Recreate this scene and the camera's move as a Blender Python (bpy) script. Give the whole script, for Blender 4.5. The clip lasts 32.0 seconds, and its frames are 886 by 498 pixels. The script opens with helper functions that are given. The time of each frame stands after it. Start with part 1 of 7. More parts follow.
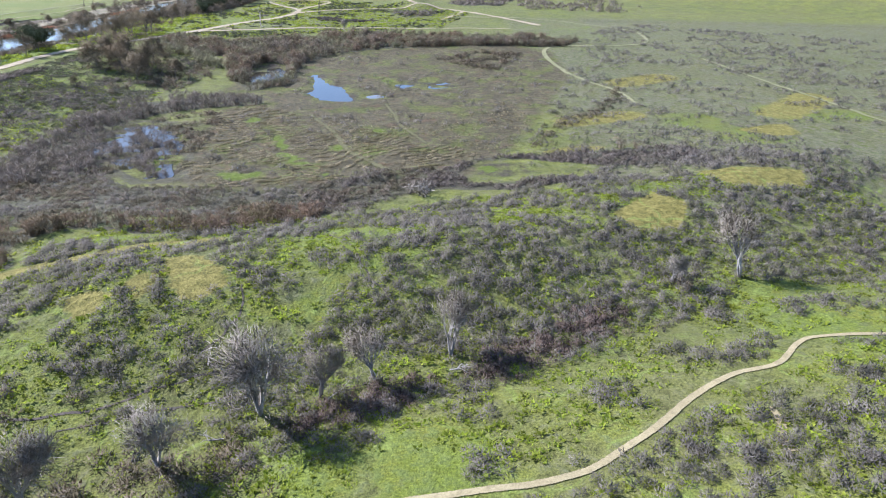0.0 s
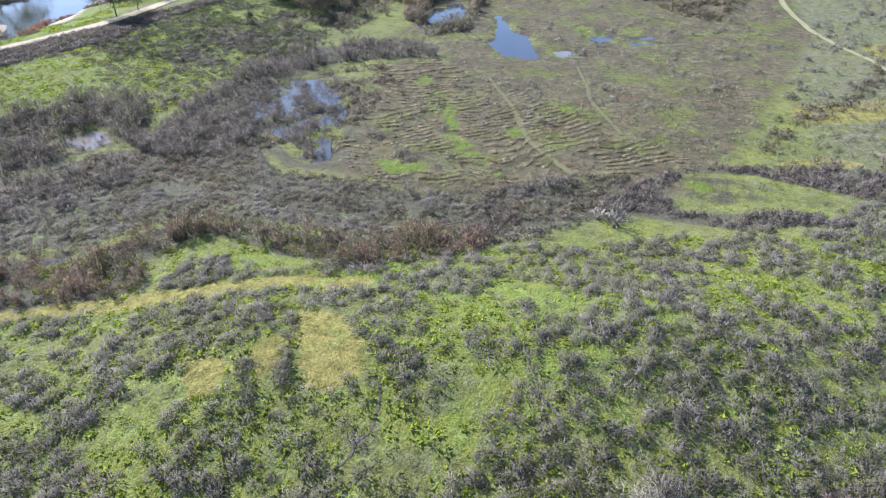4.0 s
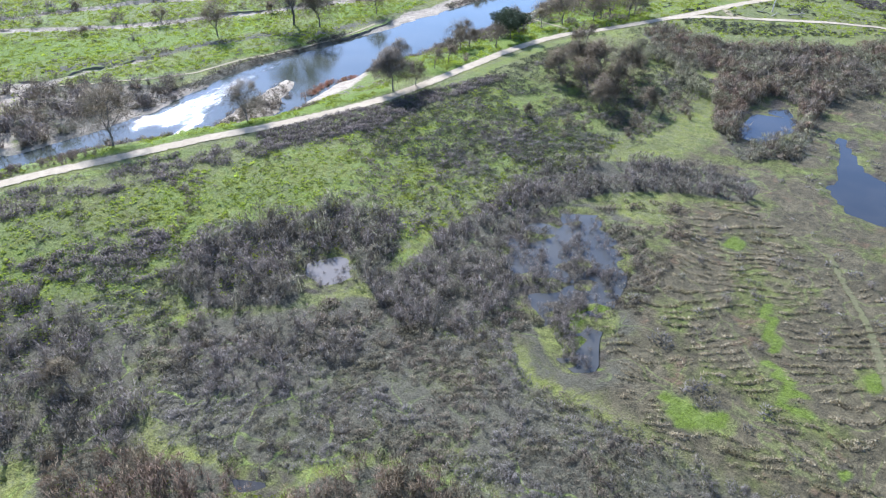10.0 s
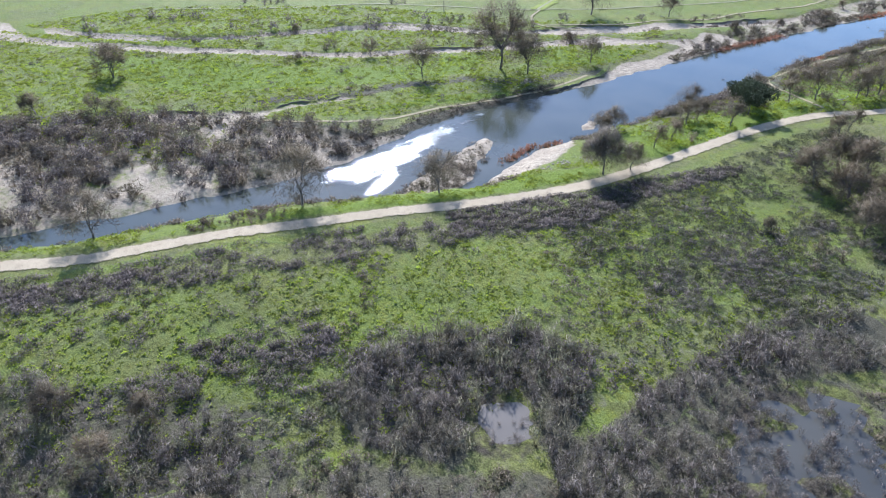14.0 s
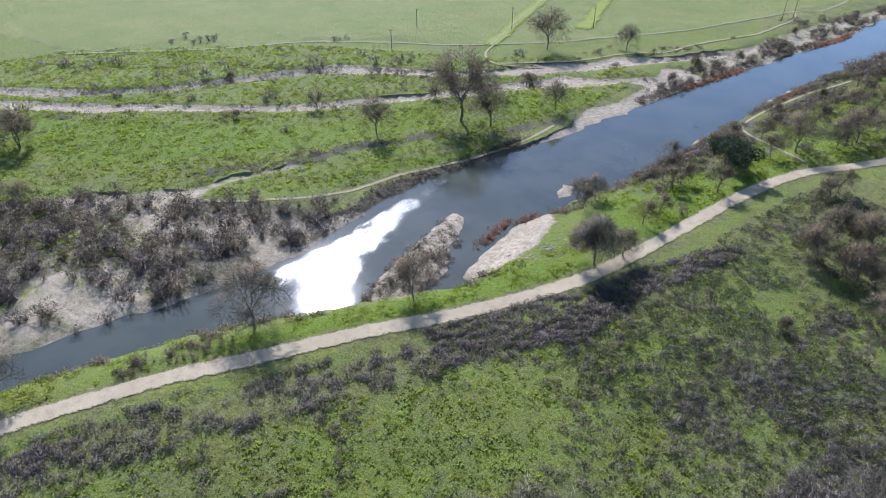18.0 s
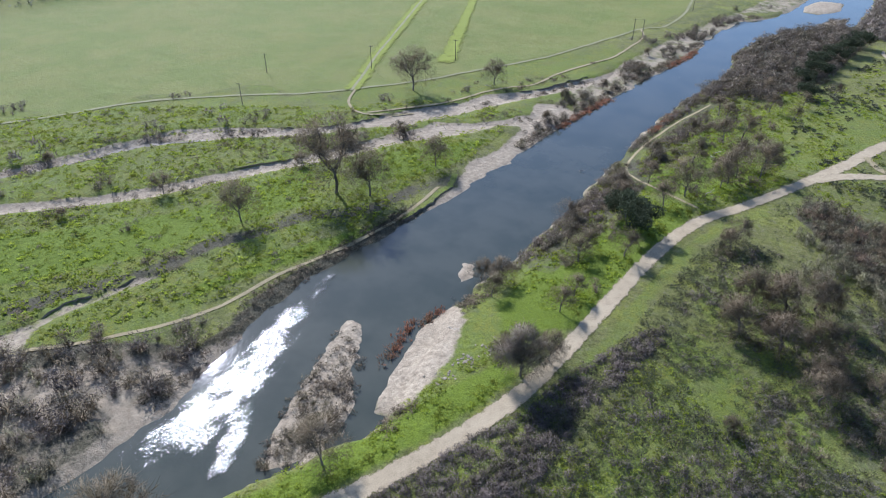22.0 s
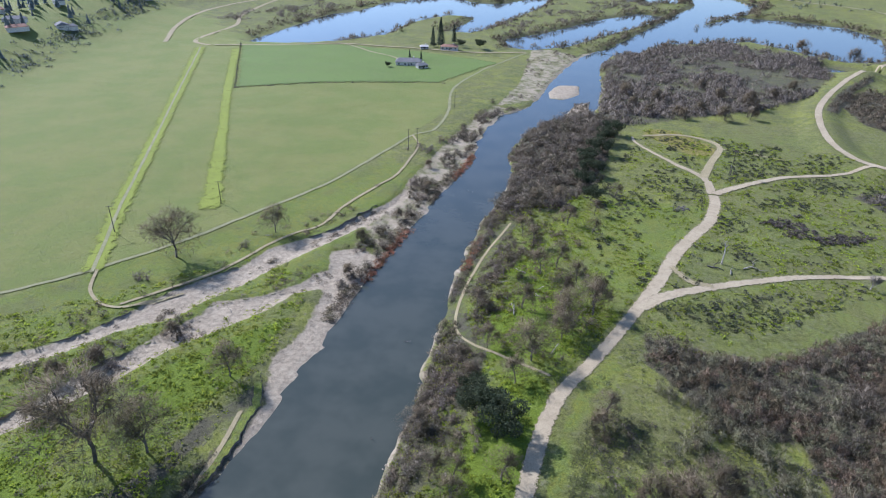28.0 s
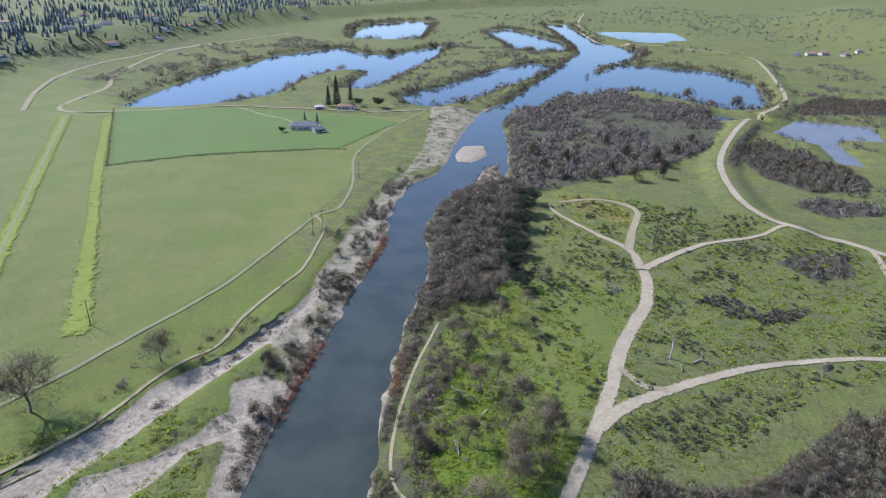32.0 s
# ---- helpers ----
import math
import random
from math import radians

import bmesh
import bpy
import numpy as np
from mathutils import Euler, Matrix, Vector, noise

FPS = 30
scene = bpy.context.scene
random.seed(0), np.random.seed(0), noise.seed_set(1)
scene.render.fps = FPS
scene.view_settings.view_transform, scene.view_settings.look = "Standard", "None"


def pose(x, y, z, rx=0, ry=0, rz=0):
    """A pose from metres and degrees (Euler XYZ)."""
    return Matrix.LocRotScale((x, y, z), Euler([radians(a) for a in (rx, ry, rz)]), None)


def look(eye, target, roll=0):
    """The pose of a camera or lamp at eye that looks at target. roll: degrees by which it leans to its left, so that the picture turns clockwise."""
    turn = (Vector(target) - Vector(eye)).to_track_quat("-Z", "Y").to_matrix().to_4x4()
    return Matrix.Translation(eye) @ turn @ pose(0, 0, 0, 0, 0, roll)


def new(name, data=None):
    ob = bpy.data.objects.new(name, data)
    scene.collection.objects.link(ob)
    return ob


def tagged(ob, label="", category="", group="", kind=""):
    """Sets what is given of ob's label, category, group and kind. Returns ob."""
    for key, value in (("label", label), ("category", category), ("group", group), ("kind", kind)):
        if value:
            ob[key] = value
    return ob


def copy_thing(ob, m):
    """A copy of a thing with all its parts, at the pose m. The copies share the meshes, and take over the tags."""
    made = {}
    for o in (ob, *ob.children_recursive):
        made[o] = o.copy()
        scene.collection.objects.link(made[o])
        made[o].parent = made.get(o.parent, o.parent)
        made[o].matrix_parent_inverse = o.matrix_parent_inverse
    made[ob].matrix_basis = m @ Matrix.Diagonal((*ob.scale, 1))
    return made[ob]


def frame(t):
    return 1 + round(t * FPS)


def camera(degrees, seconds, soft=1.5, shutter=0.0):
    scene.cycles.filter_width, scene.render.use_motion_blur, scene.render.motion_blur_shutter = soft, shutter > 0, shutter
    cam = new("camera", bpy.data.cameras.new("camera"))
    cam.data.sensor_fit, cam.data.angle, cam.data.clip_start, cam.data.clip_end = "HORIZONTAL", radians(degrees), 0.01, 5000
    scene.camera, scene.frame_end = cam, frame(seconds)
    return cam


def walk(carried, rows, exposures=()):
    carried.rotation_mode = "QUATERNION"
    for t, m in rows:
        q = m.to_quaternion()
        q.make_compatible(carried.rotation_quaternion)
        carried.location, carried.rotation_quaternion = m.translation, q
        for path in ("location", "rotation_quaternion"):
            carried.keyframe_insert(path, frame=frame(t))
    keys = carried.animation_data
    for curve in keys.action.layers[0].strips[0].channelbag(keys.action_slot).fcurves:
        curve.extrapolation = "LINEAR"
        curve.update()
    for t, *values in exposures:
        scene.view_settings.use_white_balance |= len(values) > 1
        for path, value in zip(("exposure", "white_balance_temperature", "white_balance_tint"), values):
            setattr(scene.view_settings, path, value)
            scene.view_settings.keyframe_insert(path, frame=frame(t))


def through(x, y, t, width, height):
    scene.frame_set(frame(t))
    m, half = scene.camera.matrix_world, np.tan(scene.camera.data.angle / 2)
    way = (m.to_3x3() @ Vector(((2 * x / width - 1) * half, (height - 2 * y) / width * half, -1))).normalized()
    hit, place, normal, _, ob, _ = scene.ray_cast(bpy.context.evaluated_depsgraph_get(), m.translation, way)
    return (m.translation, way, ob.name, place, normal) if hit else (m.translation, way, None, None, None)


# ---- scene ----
cam = camera(69.4, 32.0, 1.1)
METRES, EYE, TILT, LEAN, TURN = 270.0, 50.82, -26.181, -1.244, 0.0
ROWS = [
    (0.0, 0.0, 0.0, 0.0, -0.0, 0.0, 0.0),
    (0.5, -0.0013, 0.0117, 0.0103, 1.94, -2.22, -0.88),
    (1.0, -0.0031, 0.0234, 0.0205, 3.71, -4.36, -1.68),
    (1.5, -0.0055, 0.0348, 0.0303, 5.6, -6.55, -2.56),
    (2.0, -0.0085, 0.0457, 0.0403, 7.4, -8.4, -3.36),
    (2.5, -0.0119, 0.0563, 0.0497, 9.07, -8.52, -4.04),
    (3.0, -0.0157, 0.0663, 0.0589, 10.73, -8.59, -4.77),
    (3.5, -0.0203, 0.0764, 0.0681, 12.52, -8.7, -5.54),
    (5.5, -0.0437, 0.115, 0.1038, 19.53, -9.38, -8.46),
    (6.0, -0.0509, 0.1244, 0.113, 21.34, -9.62, -9.16),
    (6.5, -0.0588, 0.1336, 0.1219, 23.13, -9.88, -9.88),
    (7.0, -0.067, 0.1423, 0.1309, 24.92, -10.15, -10.6),
    (7.5, -0.0758, 0.1508, 0.1395, 26.72, -10.42, -11.32),
    (8.0, -0.0849, 0.1587, 0.1478, 28.52, -10.73, -12.05),
    (8.5, -0.0942, 0.1666, 0.1564, 30.37, -11.07, -12.75),
    (9.0, -0.1038, 0.174, 0.164, 32.21, -11.4, -13.46),
    (9.5, -0.1137, 0.1809, 0.1723, 34.09, -11.81, -14.13),
    (10.0, -0.1239, 0.1877, 0.18, 36.0, -12.25, -14.78),
    (10.5, -0.1349, 0.1937, 0.1877, 37.88, -12.72, -15.46),
    (11.0, -0.1462, 0.1998, 0.195, 39.8, -13.16, -16.13),
    (11.5, -0.1578, 0.2052, 0.2025, 41.73, -13.69, -16.81),
    (12.0, -0.1698, 0.2104, 0.2097, 43.72, -14.24, -17.47),
    (12.5, -0.1821, 0.2151, 0.2168, 45.9, -14.86, -18.2),
    (13.0, -0.1943, 0.219, 0.2235, 48.47, -15.64, -19.0),
    (13.5, -0.2065, 0.2225, 0.2299, 50.97, -16.42, -19.73),
    (14.0, -0.219, 0.2256, 0.236, 52.94, -17.05, -20.29),
    (14.5, -0.2314, 0.2286, 0.2421, 53.66, -17.29, -20.48),
    (16.5, -0.2832, 0.2404, 0.2675, 51.83, -16.61, -20.13),
    (17.0, -0.2966, 0.2439, 0.2743, 50.06, -16.0, -19.7),
    (17.5, -0.3098, 0.2476, 0.2811, 48.57, -15.47, -19.26),
    (18.0, -0.3229, 0.2517, 0.2883, 47.13, -15.0, -18.83),
    (18.5, -0.3356, 0.2561, 0.2955, 45.71, -14.5, -18.4),
    (19.0, -0.3481, 0.2609, 0.3029, 44.31, -14.02, -17.93),
    (19.5, -0.3606, 0.2658, 0.3103, 42.8, -13.55, -17.44),
    (20.0, -0.3731, 0.2712, 0.318, 41.29, -13.07, -16.93),
    (20.5, -0.3851, 0.2768, 0.326, 39.61, -12.59, -16.35),
    (21.0, -0.3975, 0.2827, 0.3341, 37.54, -12.05, -15.68),
    (21.5, -0.4093, 0.2895, 0.3421, 35.57, -11.53, -14.98),
    (22.0, -0.4214, 0.2961, 0.3508, 33.72, -11.05, -14.32),
    (22.5, -0.4332, 0.3038, 0.3598, 32.05, -10.56, -13.67),
    (23.0, -0.4448, 0.3111, 0.3692, 30.38, -9.18, -13.03),
    (23.5, -0.4557, 0.3193, 0.3777, 28.66, -8.06, -12.33),
    (24.0, -0.4673, 0.3275, 0.3869, 26.78, -7.32, -11.63),
    (24.5, -0.4782, 0.336, 0.396, 24.91, -6.63, -10.89),
    (25.0, -0.4893, 0.3453, 0.4054, 23.01, -5.85, -10.13),
    (25.5, -0.4994, 0.3549, 0.415, 21.18, -5.07, -9.36),
    (27.5, -0.5354, 0.397, 0.4547, 14.09, -2.46, -6.35),
    (28.0, -0.5431, 0.4086, 0.4651, 12.77, -1.97, -5.75),
    (28.5, -0.55, 0.4203, 0.4755, 11.52, -1.41, -5.13),
    (29.0, -0.5569, 0.4326, 0.486, 10.26, -0.82, -4.52),
    (29.5, -0.5636, 0.4443, 0.4969, 9.0, -0.27, -3.96),
    (30.0, -0.5702, 0.4566, 0.5076, 7.77, 0.22, -3.41),
    (30.5, -0.5756, 0.4698, 0.5188, 6.65, 0.69, -2.88),
    (31.0, -0.5808, 0.4826, 0.5298, 5.64, 1.1, -2.4),
    (31.5, -0.5858, 0.4954, 0.5409, 4.74, 1.48, -2.0),
    (32.0, -0.5911, 0.5085, 0.5517, 4.06, 1.89, -1.7),
]
walk(cam, [(t, pose(0, 0, EYE, TILT, LEAN, TURN) @ pose(METRES * x, METRES * y, METRES * z, 90 + pitch, roll, yaw)) for t, x, y, z, yaw, pitch, roll in ROWS],
     [(0, 1.20, 5500, 19), (3.5, 1.40, 5500, 19), (6, 1.41, 5360, 18.5), (9, 1.43, 5160, 18), (13, 1.16, 5240, 18), (17, 1.06, 5280, 20), (19, 0.66, 5380, 18.5), (24, 0.76, 5380, 18.5), (28, 0.74, 5300, 20), (32, 0.66, 5220, 20.5)])

# ---- light ----
SUN_UP, SUN_WAY = 37.5, 153.0  # elevation, and bearing from +x towards +y
world = bpy.data.worlds.new("sky")
scene.world = world
world.use_nodes = True
sky = world.node_tree.nodes.new("ShaderNodeTexSky")
sky.sky_type, sky.sun_disc = "NISHITA", False
sky.sun_elevation, sky.sun_rotation = radians(SUN_UP), radians(90 - SUN_WAY)
sky.dust_density, sky.air_density, sky.ozone_density = 0.4, 1.0, 1.6
world.node_tree.links.new(sky.outputs[0], world.node_tree.nodes["Background"].inputs[0])
world.node_tree.nodes["Background"].inputs[1].default_value = 0.105
sun = new("sun", bpy.data.lights.new("sun", "SUN"))
sun.data.energy, sun.data.angle, sun.data.color = 4.5, radians(0.55), (1.0, 0.955, 0.88)
sun.matrix_basis = look((0, 0, 0), (-math.cos(radians(SUN_UP)) * math.cos(radians(SUN_WAY)), -math.cos(radians(SUN_UP)) * math.sin(radians(SUN_WAY)), -math.sin(radians(SUN_UP))))

# ---- places: the plan in metres, z = 0 is the river's water ----
RNG = np.random.default_rng(7)
# river banks as x over y, from downstream to upstream
LB = np.array([(-400, -330), (-60, -262), (60, -226), (93, -217), (131, -212), (155, -213), (168, -217), (189, -222), (220, -221), (261, -218),
               (300, -217), (352, -216), (388, -213), (430, -209), (462, -207), (500, -210), (540, -207), (571, -190), (673, -181), (745, -169), (790, -150)], float)
RB = np.array([(-400, -318), (-60, -250), (60, -213), (93, -205), (110, -201), (130, -195), (144, -189), (154, -184), (170, -176), (177, -176), (194, -182),
               (214, -186), (229, -185), (269, -184), (303, -186), (336, -189), (381, -189), (425, -184), (455, -186), (470, -191), (500, -189), (535, -180),
               (559, -150), (622, -147), (705, -152), (761, -142), (790, -130)], float)
ROAD = [(-262, -60), (-225, 20), (-209, 50), (-193, 80), (-189, 94), (-184, 112), (-178, 128), (-172, 145), (-165, 161), (-159, 178), (-155, 195), (-154, 208),
        (-153.5, 222), (-153, 238), (-152.5, 254), (-151, 270), (-148, 284), (-142, 297), (-136, 311), (-130, 326), (-121, 350), (-115, 370),
        (-106, 391), (-100, 403), (-95, 422), (-94, 436)]
ROADX = np.array([(y, x) for x, y in ROAD], float)
LOOP_A = [(-94, 436), (-96, 456), (-109, 474), (-125, 500), (-128, 512)]
LOOP_B = [(-96, 456), (-90, 480), (-83, 504), (-89, 517), (-103, 522), (-123, 514)]
MID = [(-94, 436), (-81, 449), (-59, 467), (-38, 476), (-22, 485), (-13, 488)]
LEVEE = [(60, 400), (30, 448), (18, 463), (6, 477), (-13, 487), (-23, 503), (-25, 533), (-16, 587), (6, 643), (45, 718), (93, 779), (122, 835), (151, 936),
         (178, 1044), (190, 1113), (168, 1164), (104, 1228), (25, 1275), (5, 1366), (10, 1582), (60, 1900)]
FORK = [(6, 477), (14, 467), (9, 445), (0, 420)]
LOWER = [(-129, 329), (-119, 341), (-103, 352), (-84, 362), (-64, 370), (-43, 375), (-10, 378), (40, 380)]
SPUR = [(-117, 362), (-111, 353), (-103, 352)]
STUB = [(-83, 503), (-66, 498), (-50, 492)]
BANKTRAIL = [(-176, 386), (-182, 351), (-183, 320), (-178, 304), (-165, 297), (-151, 290)]
TWOTRACK = [(-420, 150), (-385, 200), (-366, 240), (-345, 268), (-325, 288), (-306, 310), (-289, 341), (-277, 369), (-262, 407), (-253, 448), (-246, 482), (-237, 496),
            (-238, 535), (-248, 594), (-240, 655), (-226, 707), (-215, 740)]
FIELDTRAIL = [(-285, 293), (-268, 318), (-257, 350), (-248, 364), (-246, 383), (-240, 408), (-236, 422), (-236, 447), (-238, 468), (-246, 484)]
RIVERTRAIL = [(-258, 137), (-247, 148), (-239, 159), (-233, 171), (-230, 184), (-229, 197), (-226, 211), (-223, 229), (-223, 246), (-225, 262)]
TURNAROUND = [(-306, 310), (-298, 297), (-284, 292), (-270, 306)]
HILLTRAIL = [(-30, 33), (-8, 39), (4, 41), (9, 41.5), (14, 43), (18, 46), (23, 50), (28, 55), (34, 59), (40, 61), (45, 66), (49, 67.5), (60, 67), (80, 70)]
STRIP_A = [(-305, 306), (-332, 355), (-361, 412), (-407, 500), (-493, 666)]
STRIP_B = [(-296, 362), (-345, 454), (-395, 545), (-462, 672)]
WASH_A = [(-310, 245), (-297, 258), (-288, 271), (-276, 288), (-268, 305), (-260, 326), (-251, 346), (-243, 362), (-237, 385), (-228, 408)]
WASH_B = [(-352, 128), (-328, 157), (-305, 189), (-290, 217), (-280, 242), (-268, 275), (-258, 292), (-248, 306), (-236, 320), (-226, 324)]
WASH_D = [(-382, 118), (-364, 133), (-350, 166), (-334, 200), (-330, 222), (-312, 240)]
WASH_E = [(-274, 116), (-268, 126), (-259, 145), (-258, 165), (-254, 180), (-250, 198)]
L1 = [(-480, 719), (-486, 813), (-473, 924), (-444, 1067), (-387, 1154), (-342, 1100), (-295, 1098), (-241, 1207), (-239, 1092), (-262, 964), (-275, 880), (-291, 837),
      (-308, 834), (-302, 944), (-342, 957), (-369, 884), (-371, 794), (-398, 752), (-438, 726)]
L2 = [(-389, 1265), (-422, 1508), (-324, 1641), (-292, 1582), (-285, 1290), (-328, 1263)]
L3 = [(-245, 809), (-213, 860), (-154, 984), (-110, 1054), (-80, 1031), (-123, 929), (-160, 853), (-186, 791), (-216, 766), (-234, 771)]
L4 = [(-175, 1438), (-132, 1503), (-52, 1303), (-55, 1180), (-121, 1179)]
L5 = [(-96, 834), (-33, 986), (7, 1062), (62, 1048), (114, 1013), (128, 937), (104, 839), (83, 796), (56, 792), (23, 839), (-8, 880), (-40, 858)]
CHAN = [(-149, 770), (-112, 895), (-67, 1048), (-32, 1166), (-33, 1308), (-54, 1609), (-12, 1620), (5, 1316), (57, 1204), (19, 1090), (-26, 1031), (-86, 850), (-120, 770)]
L6 = [(23, 1489), (178, 1496), (174, 1381), (97, 1314), (61, 1372)]
L7 = [(59, 700), (103, 749), (126, 738), (149, 732), (133, 684), (98, 680), (83, 612), (73, 618), (79, 664)]
L8 = [(20, 752), (36, 762), (50, 750), (56, 738), (44, 742), (30, 744)]
P1 = [(-71, 241), (-75, 260), (-73, 274), (-65, 272), (-60, 253), (-65, 240)]
P2 = [(-46, 224), (-44, 230), (-51, 257), (-48, 257), (-41, 238), (-35, 234), (-28, 214), (-34, 213), (-40, 214)]
P3 = [(-89, 156), (-92, 166), (-89, 176), (-83, 180), (-75, 173), (-68, 163), (-66, 153), (-64, 144), (-61, 137), (-66, 137), (-72, 143), (-80, 147)]
P4 = [(-118, 129), (-113, 135), (-107, 131), (-107, 127), (-110, 124)]
P5 = [(-27, 221), (-22, 224), (-20, 221), (-23, 217)]
P6 = [(-24, 252), (-12, 241), (-3, 252), (5, 238), (-4, 235), (-13, 236)]
P7 = [(-87, 90), (-84.5, 91.5), (-81.5, 93), (-81.5, 91.5), (-84.5, 89.5)]
ISLAND = [(-186, 153), (-193, 164), (-199, 180), (-204, 197), (-199, 197), (-190, 187), (-182, 176), (-179, 163)]
BAR = [(-179, 177), (-184, 190), (-188, 204), (-186, 216), (-178, 209), (-173, 196), (-172, 180)]
ISLET = [(-194, 226), (-196, 233), (-191, 234), (-187, 228), (-190, 222)]
BAR_UP = [(-184, 613), (-178, 635), (-164, 637), (-161, 612), (-170, 592), (-182, 594)]
ISLET_UP = [(-169, 551), (-163, 584), (-154, 590), (-151, 553), (-159, 545)]
BAR_LOW = [(-170, 536), (-152, 545), (-149, 535), (-166, 526)]
SANDFLAT = [(-212, 560), (-200, 570), (-188, 590), (-183, 672), (-170, 745), (-196, 762), (-214, 762), (-210, 700), (-206, 620)]
SAND_A = [(-430, 84), (-392, 118), (-362, 146), (-350, 168), (-342, 193), (-336, 216), (-330, 236), (-318, 248), (-303, 260), (-290, 271), (-285, 278), (-280, 292), (-273, 308), (-262, 326), (-257, 342),
          (-243, 360), (-238, 375), (-230, 392), (-227, 412), (-224, 405), (-232, 368), (-239, 352), (-243, 343), (-250, 328), (-256, 313), (-261, 304), (-265, 291), (-276, 282), (-284, 268),
          (-300, 251), (-322, 232), (-328, 217), (-336, 193), (-343, 165), (-355, 144), (-386, 114), (-424, 78)]
SAND_B = [(-420, 78), (-380, 108), (-346, 142), (-324, 168), (-308, 188), (-297, 205), (-288, 224), (-279, 244), (-272, 263), (-266, 274), (-263, 286), (-258, 296), (-258, 304), (-246, 310), (-236, 321), (-235, 329),
          (-228, 335), (-224, 325), (-236, 314), (-240, 303), (-248, 291), (-255, 280), (-258, 273), (-262, 262), (-268, 250), (-276, 236), (-285, 216), (-293, 199), (-303, 185), (-316, 168),
          (-327, 154), (-337, 139), (-376, 102), (-416, 70)]
SAND_R = [(-236, 345), (-232, 333), (-229, 322), (-227, 312), (-225, 299), (-226, 290), (-228, 283), (-226, 276), (-221, 266), (-220, 250), (-220, 220), (-218, 220), (-214, 250), (-213, 273),
          (-215, 295), (-214, 324), (-217, 345), (-226, 352)]
SAND_U = [(-238, 375), (-230, 392), (-229, 420), (-228, 440), (-226, 480), (-222, 520), (-214, 560), (-203, 560), (-207, 520), (-206, 480), (-204, 455), (-206, 430), (-210, 400), (-213, 370), (-219, 350)]
SAND_E = [(-280, 116), (-268, 135), (-261, 146), (-260, 158), (-255, 178), (-252, 178), (-256, 160), (-256, 148), (-246, 141), (-238, 151), (-230, 160), (-222, 168), (-219, 180), (-221, 196), (-215, 190), (-212, 165),
          (-210, 148), (-236, 126), (-262, 108)]
SANDS = [(SAND_A, 1.1), (SAND_B, 0.9), (SAND_R, 0.5), (SAND_U, 0.6), (SAND_E, 0.8)]
CUT_BANKS = [[(-303, 260), (-290, 271), (-285, 278), (-280, 292), (-273, 308), (-262, 326), (-257, 342), (-243, 360), (-238, 375), (-231, 392)],
             [(-288, 224), (-279, 244), (-272, 263), (-266, 274), (-263, 286)], [(-290, 106), (-280, 116), (-268, 135), (-261, 146), (-260, 158), (-255, 178)], [(-258, 304), (-246, 310), (-236, 321)],
             [(-222, 225), (-221, 250), (-222, 266), (-227, 276), (-229, 283)]]


def spline(pts, step):
    """A smooth line through the points, sampled every step metres."""
    p = np.array(pts, float)
    q = np.vstack([2 * p[0] - p[1], p, 2 * p[-1] - p[-2]])
    out = []
    for i in range(1, len(q) - 2):
        n = max(2, int(np.linalg.norm(q[i + 1] - q[i]) / step))
        t = np.linspace(0, 1, n, endpoint=False)[:, None]
        a, b, c, d = q[i - 1], q[i], q[i + 1], q[i + 2]
        out.append(0.5 * (2 * b + (c - a) * t + (2 * a - 5 * b + 4 * c - d) * t ** 2 + (3 * b - a - 3 * c + d) * t ** 3))
    return np.vstack([*out, p[-1:]])


def seg_dist(x, y, pts):
    """Distance of many points from a polyline."""
    p = np.array(pts, float)
    best = np.full(x.shape, 1e9)
    for (ax, ay), (bx, by) in zip(p[:-1], p[1:]):
        dx, dy = bx - ax, by - ay
        t = np.clip(((x - ax) * dx + (y - ay) * dy) / (dx * dx + dy * dy + 1e-9), 0, 1)
        best = np.minimum(best, np.hypot(x - ax - t * dx, y - ay - t * dy))
    return best


def inside(x, y, poly):
    p = np.array(poly, float)
    r = np.zeros(x.shape, bool)
    for (ax, ay), (bx, by) in zip(p, np.roll(p, -1, 0)):
        cut = (ay > y) != (by > y)
        r ^= cut & (x < (bx - ax) * (y - ay) / (by - ay + 1e-12) + ax)
    return r


def sdf(x, y, poly):
    """Signed distance from a closed outline, negative inside."""
    d = seg_dist(x, y, [*poly, poly[0]])
    return np.where(inside(x, y, poly), -d, d)


def ss(a, b, v):
    t = np.clip((v - a) / (b - a), 0, 1)
    return t * t * (3 - 2 * t)


def vnoise(x, y, size, seed=0):
    """Smooth value noise, 0 to 1, with bumps about size metres across."""
    u, v = np.asarray(x) / size + seed * 17.3, np.asarray(y) / size - seed * 9.1
    i, j = np.floor(u), np.floor(v)
    f, g = u - i, v - j
    f, g = f * f * (3 - 2 * f), g * g * (3 - 2 * g)

    def h(a, b):
        s = np.sin(a * 127.1 + b * 311.7 + seed * 74.7) * 43758.5453
        return s - np.floor(s)
    return (h(i, j) * (1 - f) + h(i + 1, j) * f) * (1 - g) + (h(i, j + 1) * (1 - f) + h(i + 1, j + 1) * f) * g


PONDS = [P1, P2, P3, P4, P5, P6, P7]
LAKES = [L1, L2, L3, L4, L5, CHAN, L6, L8]


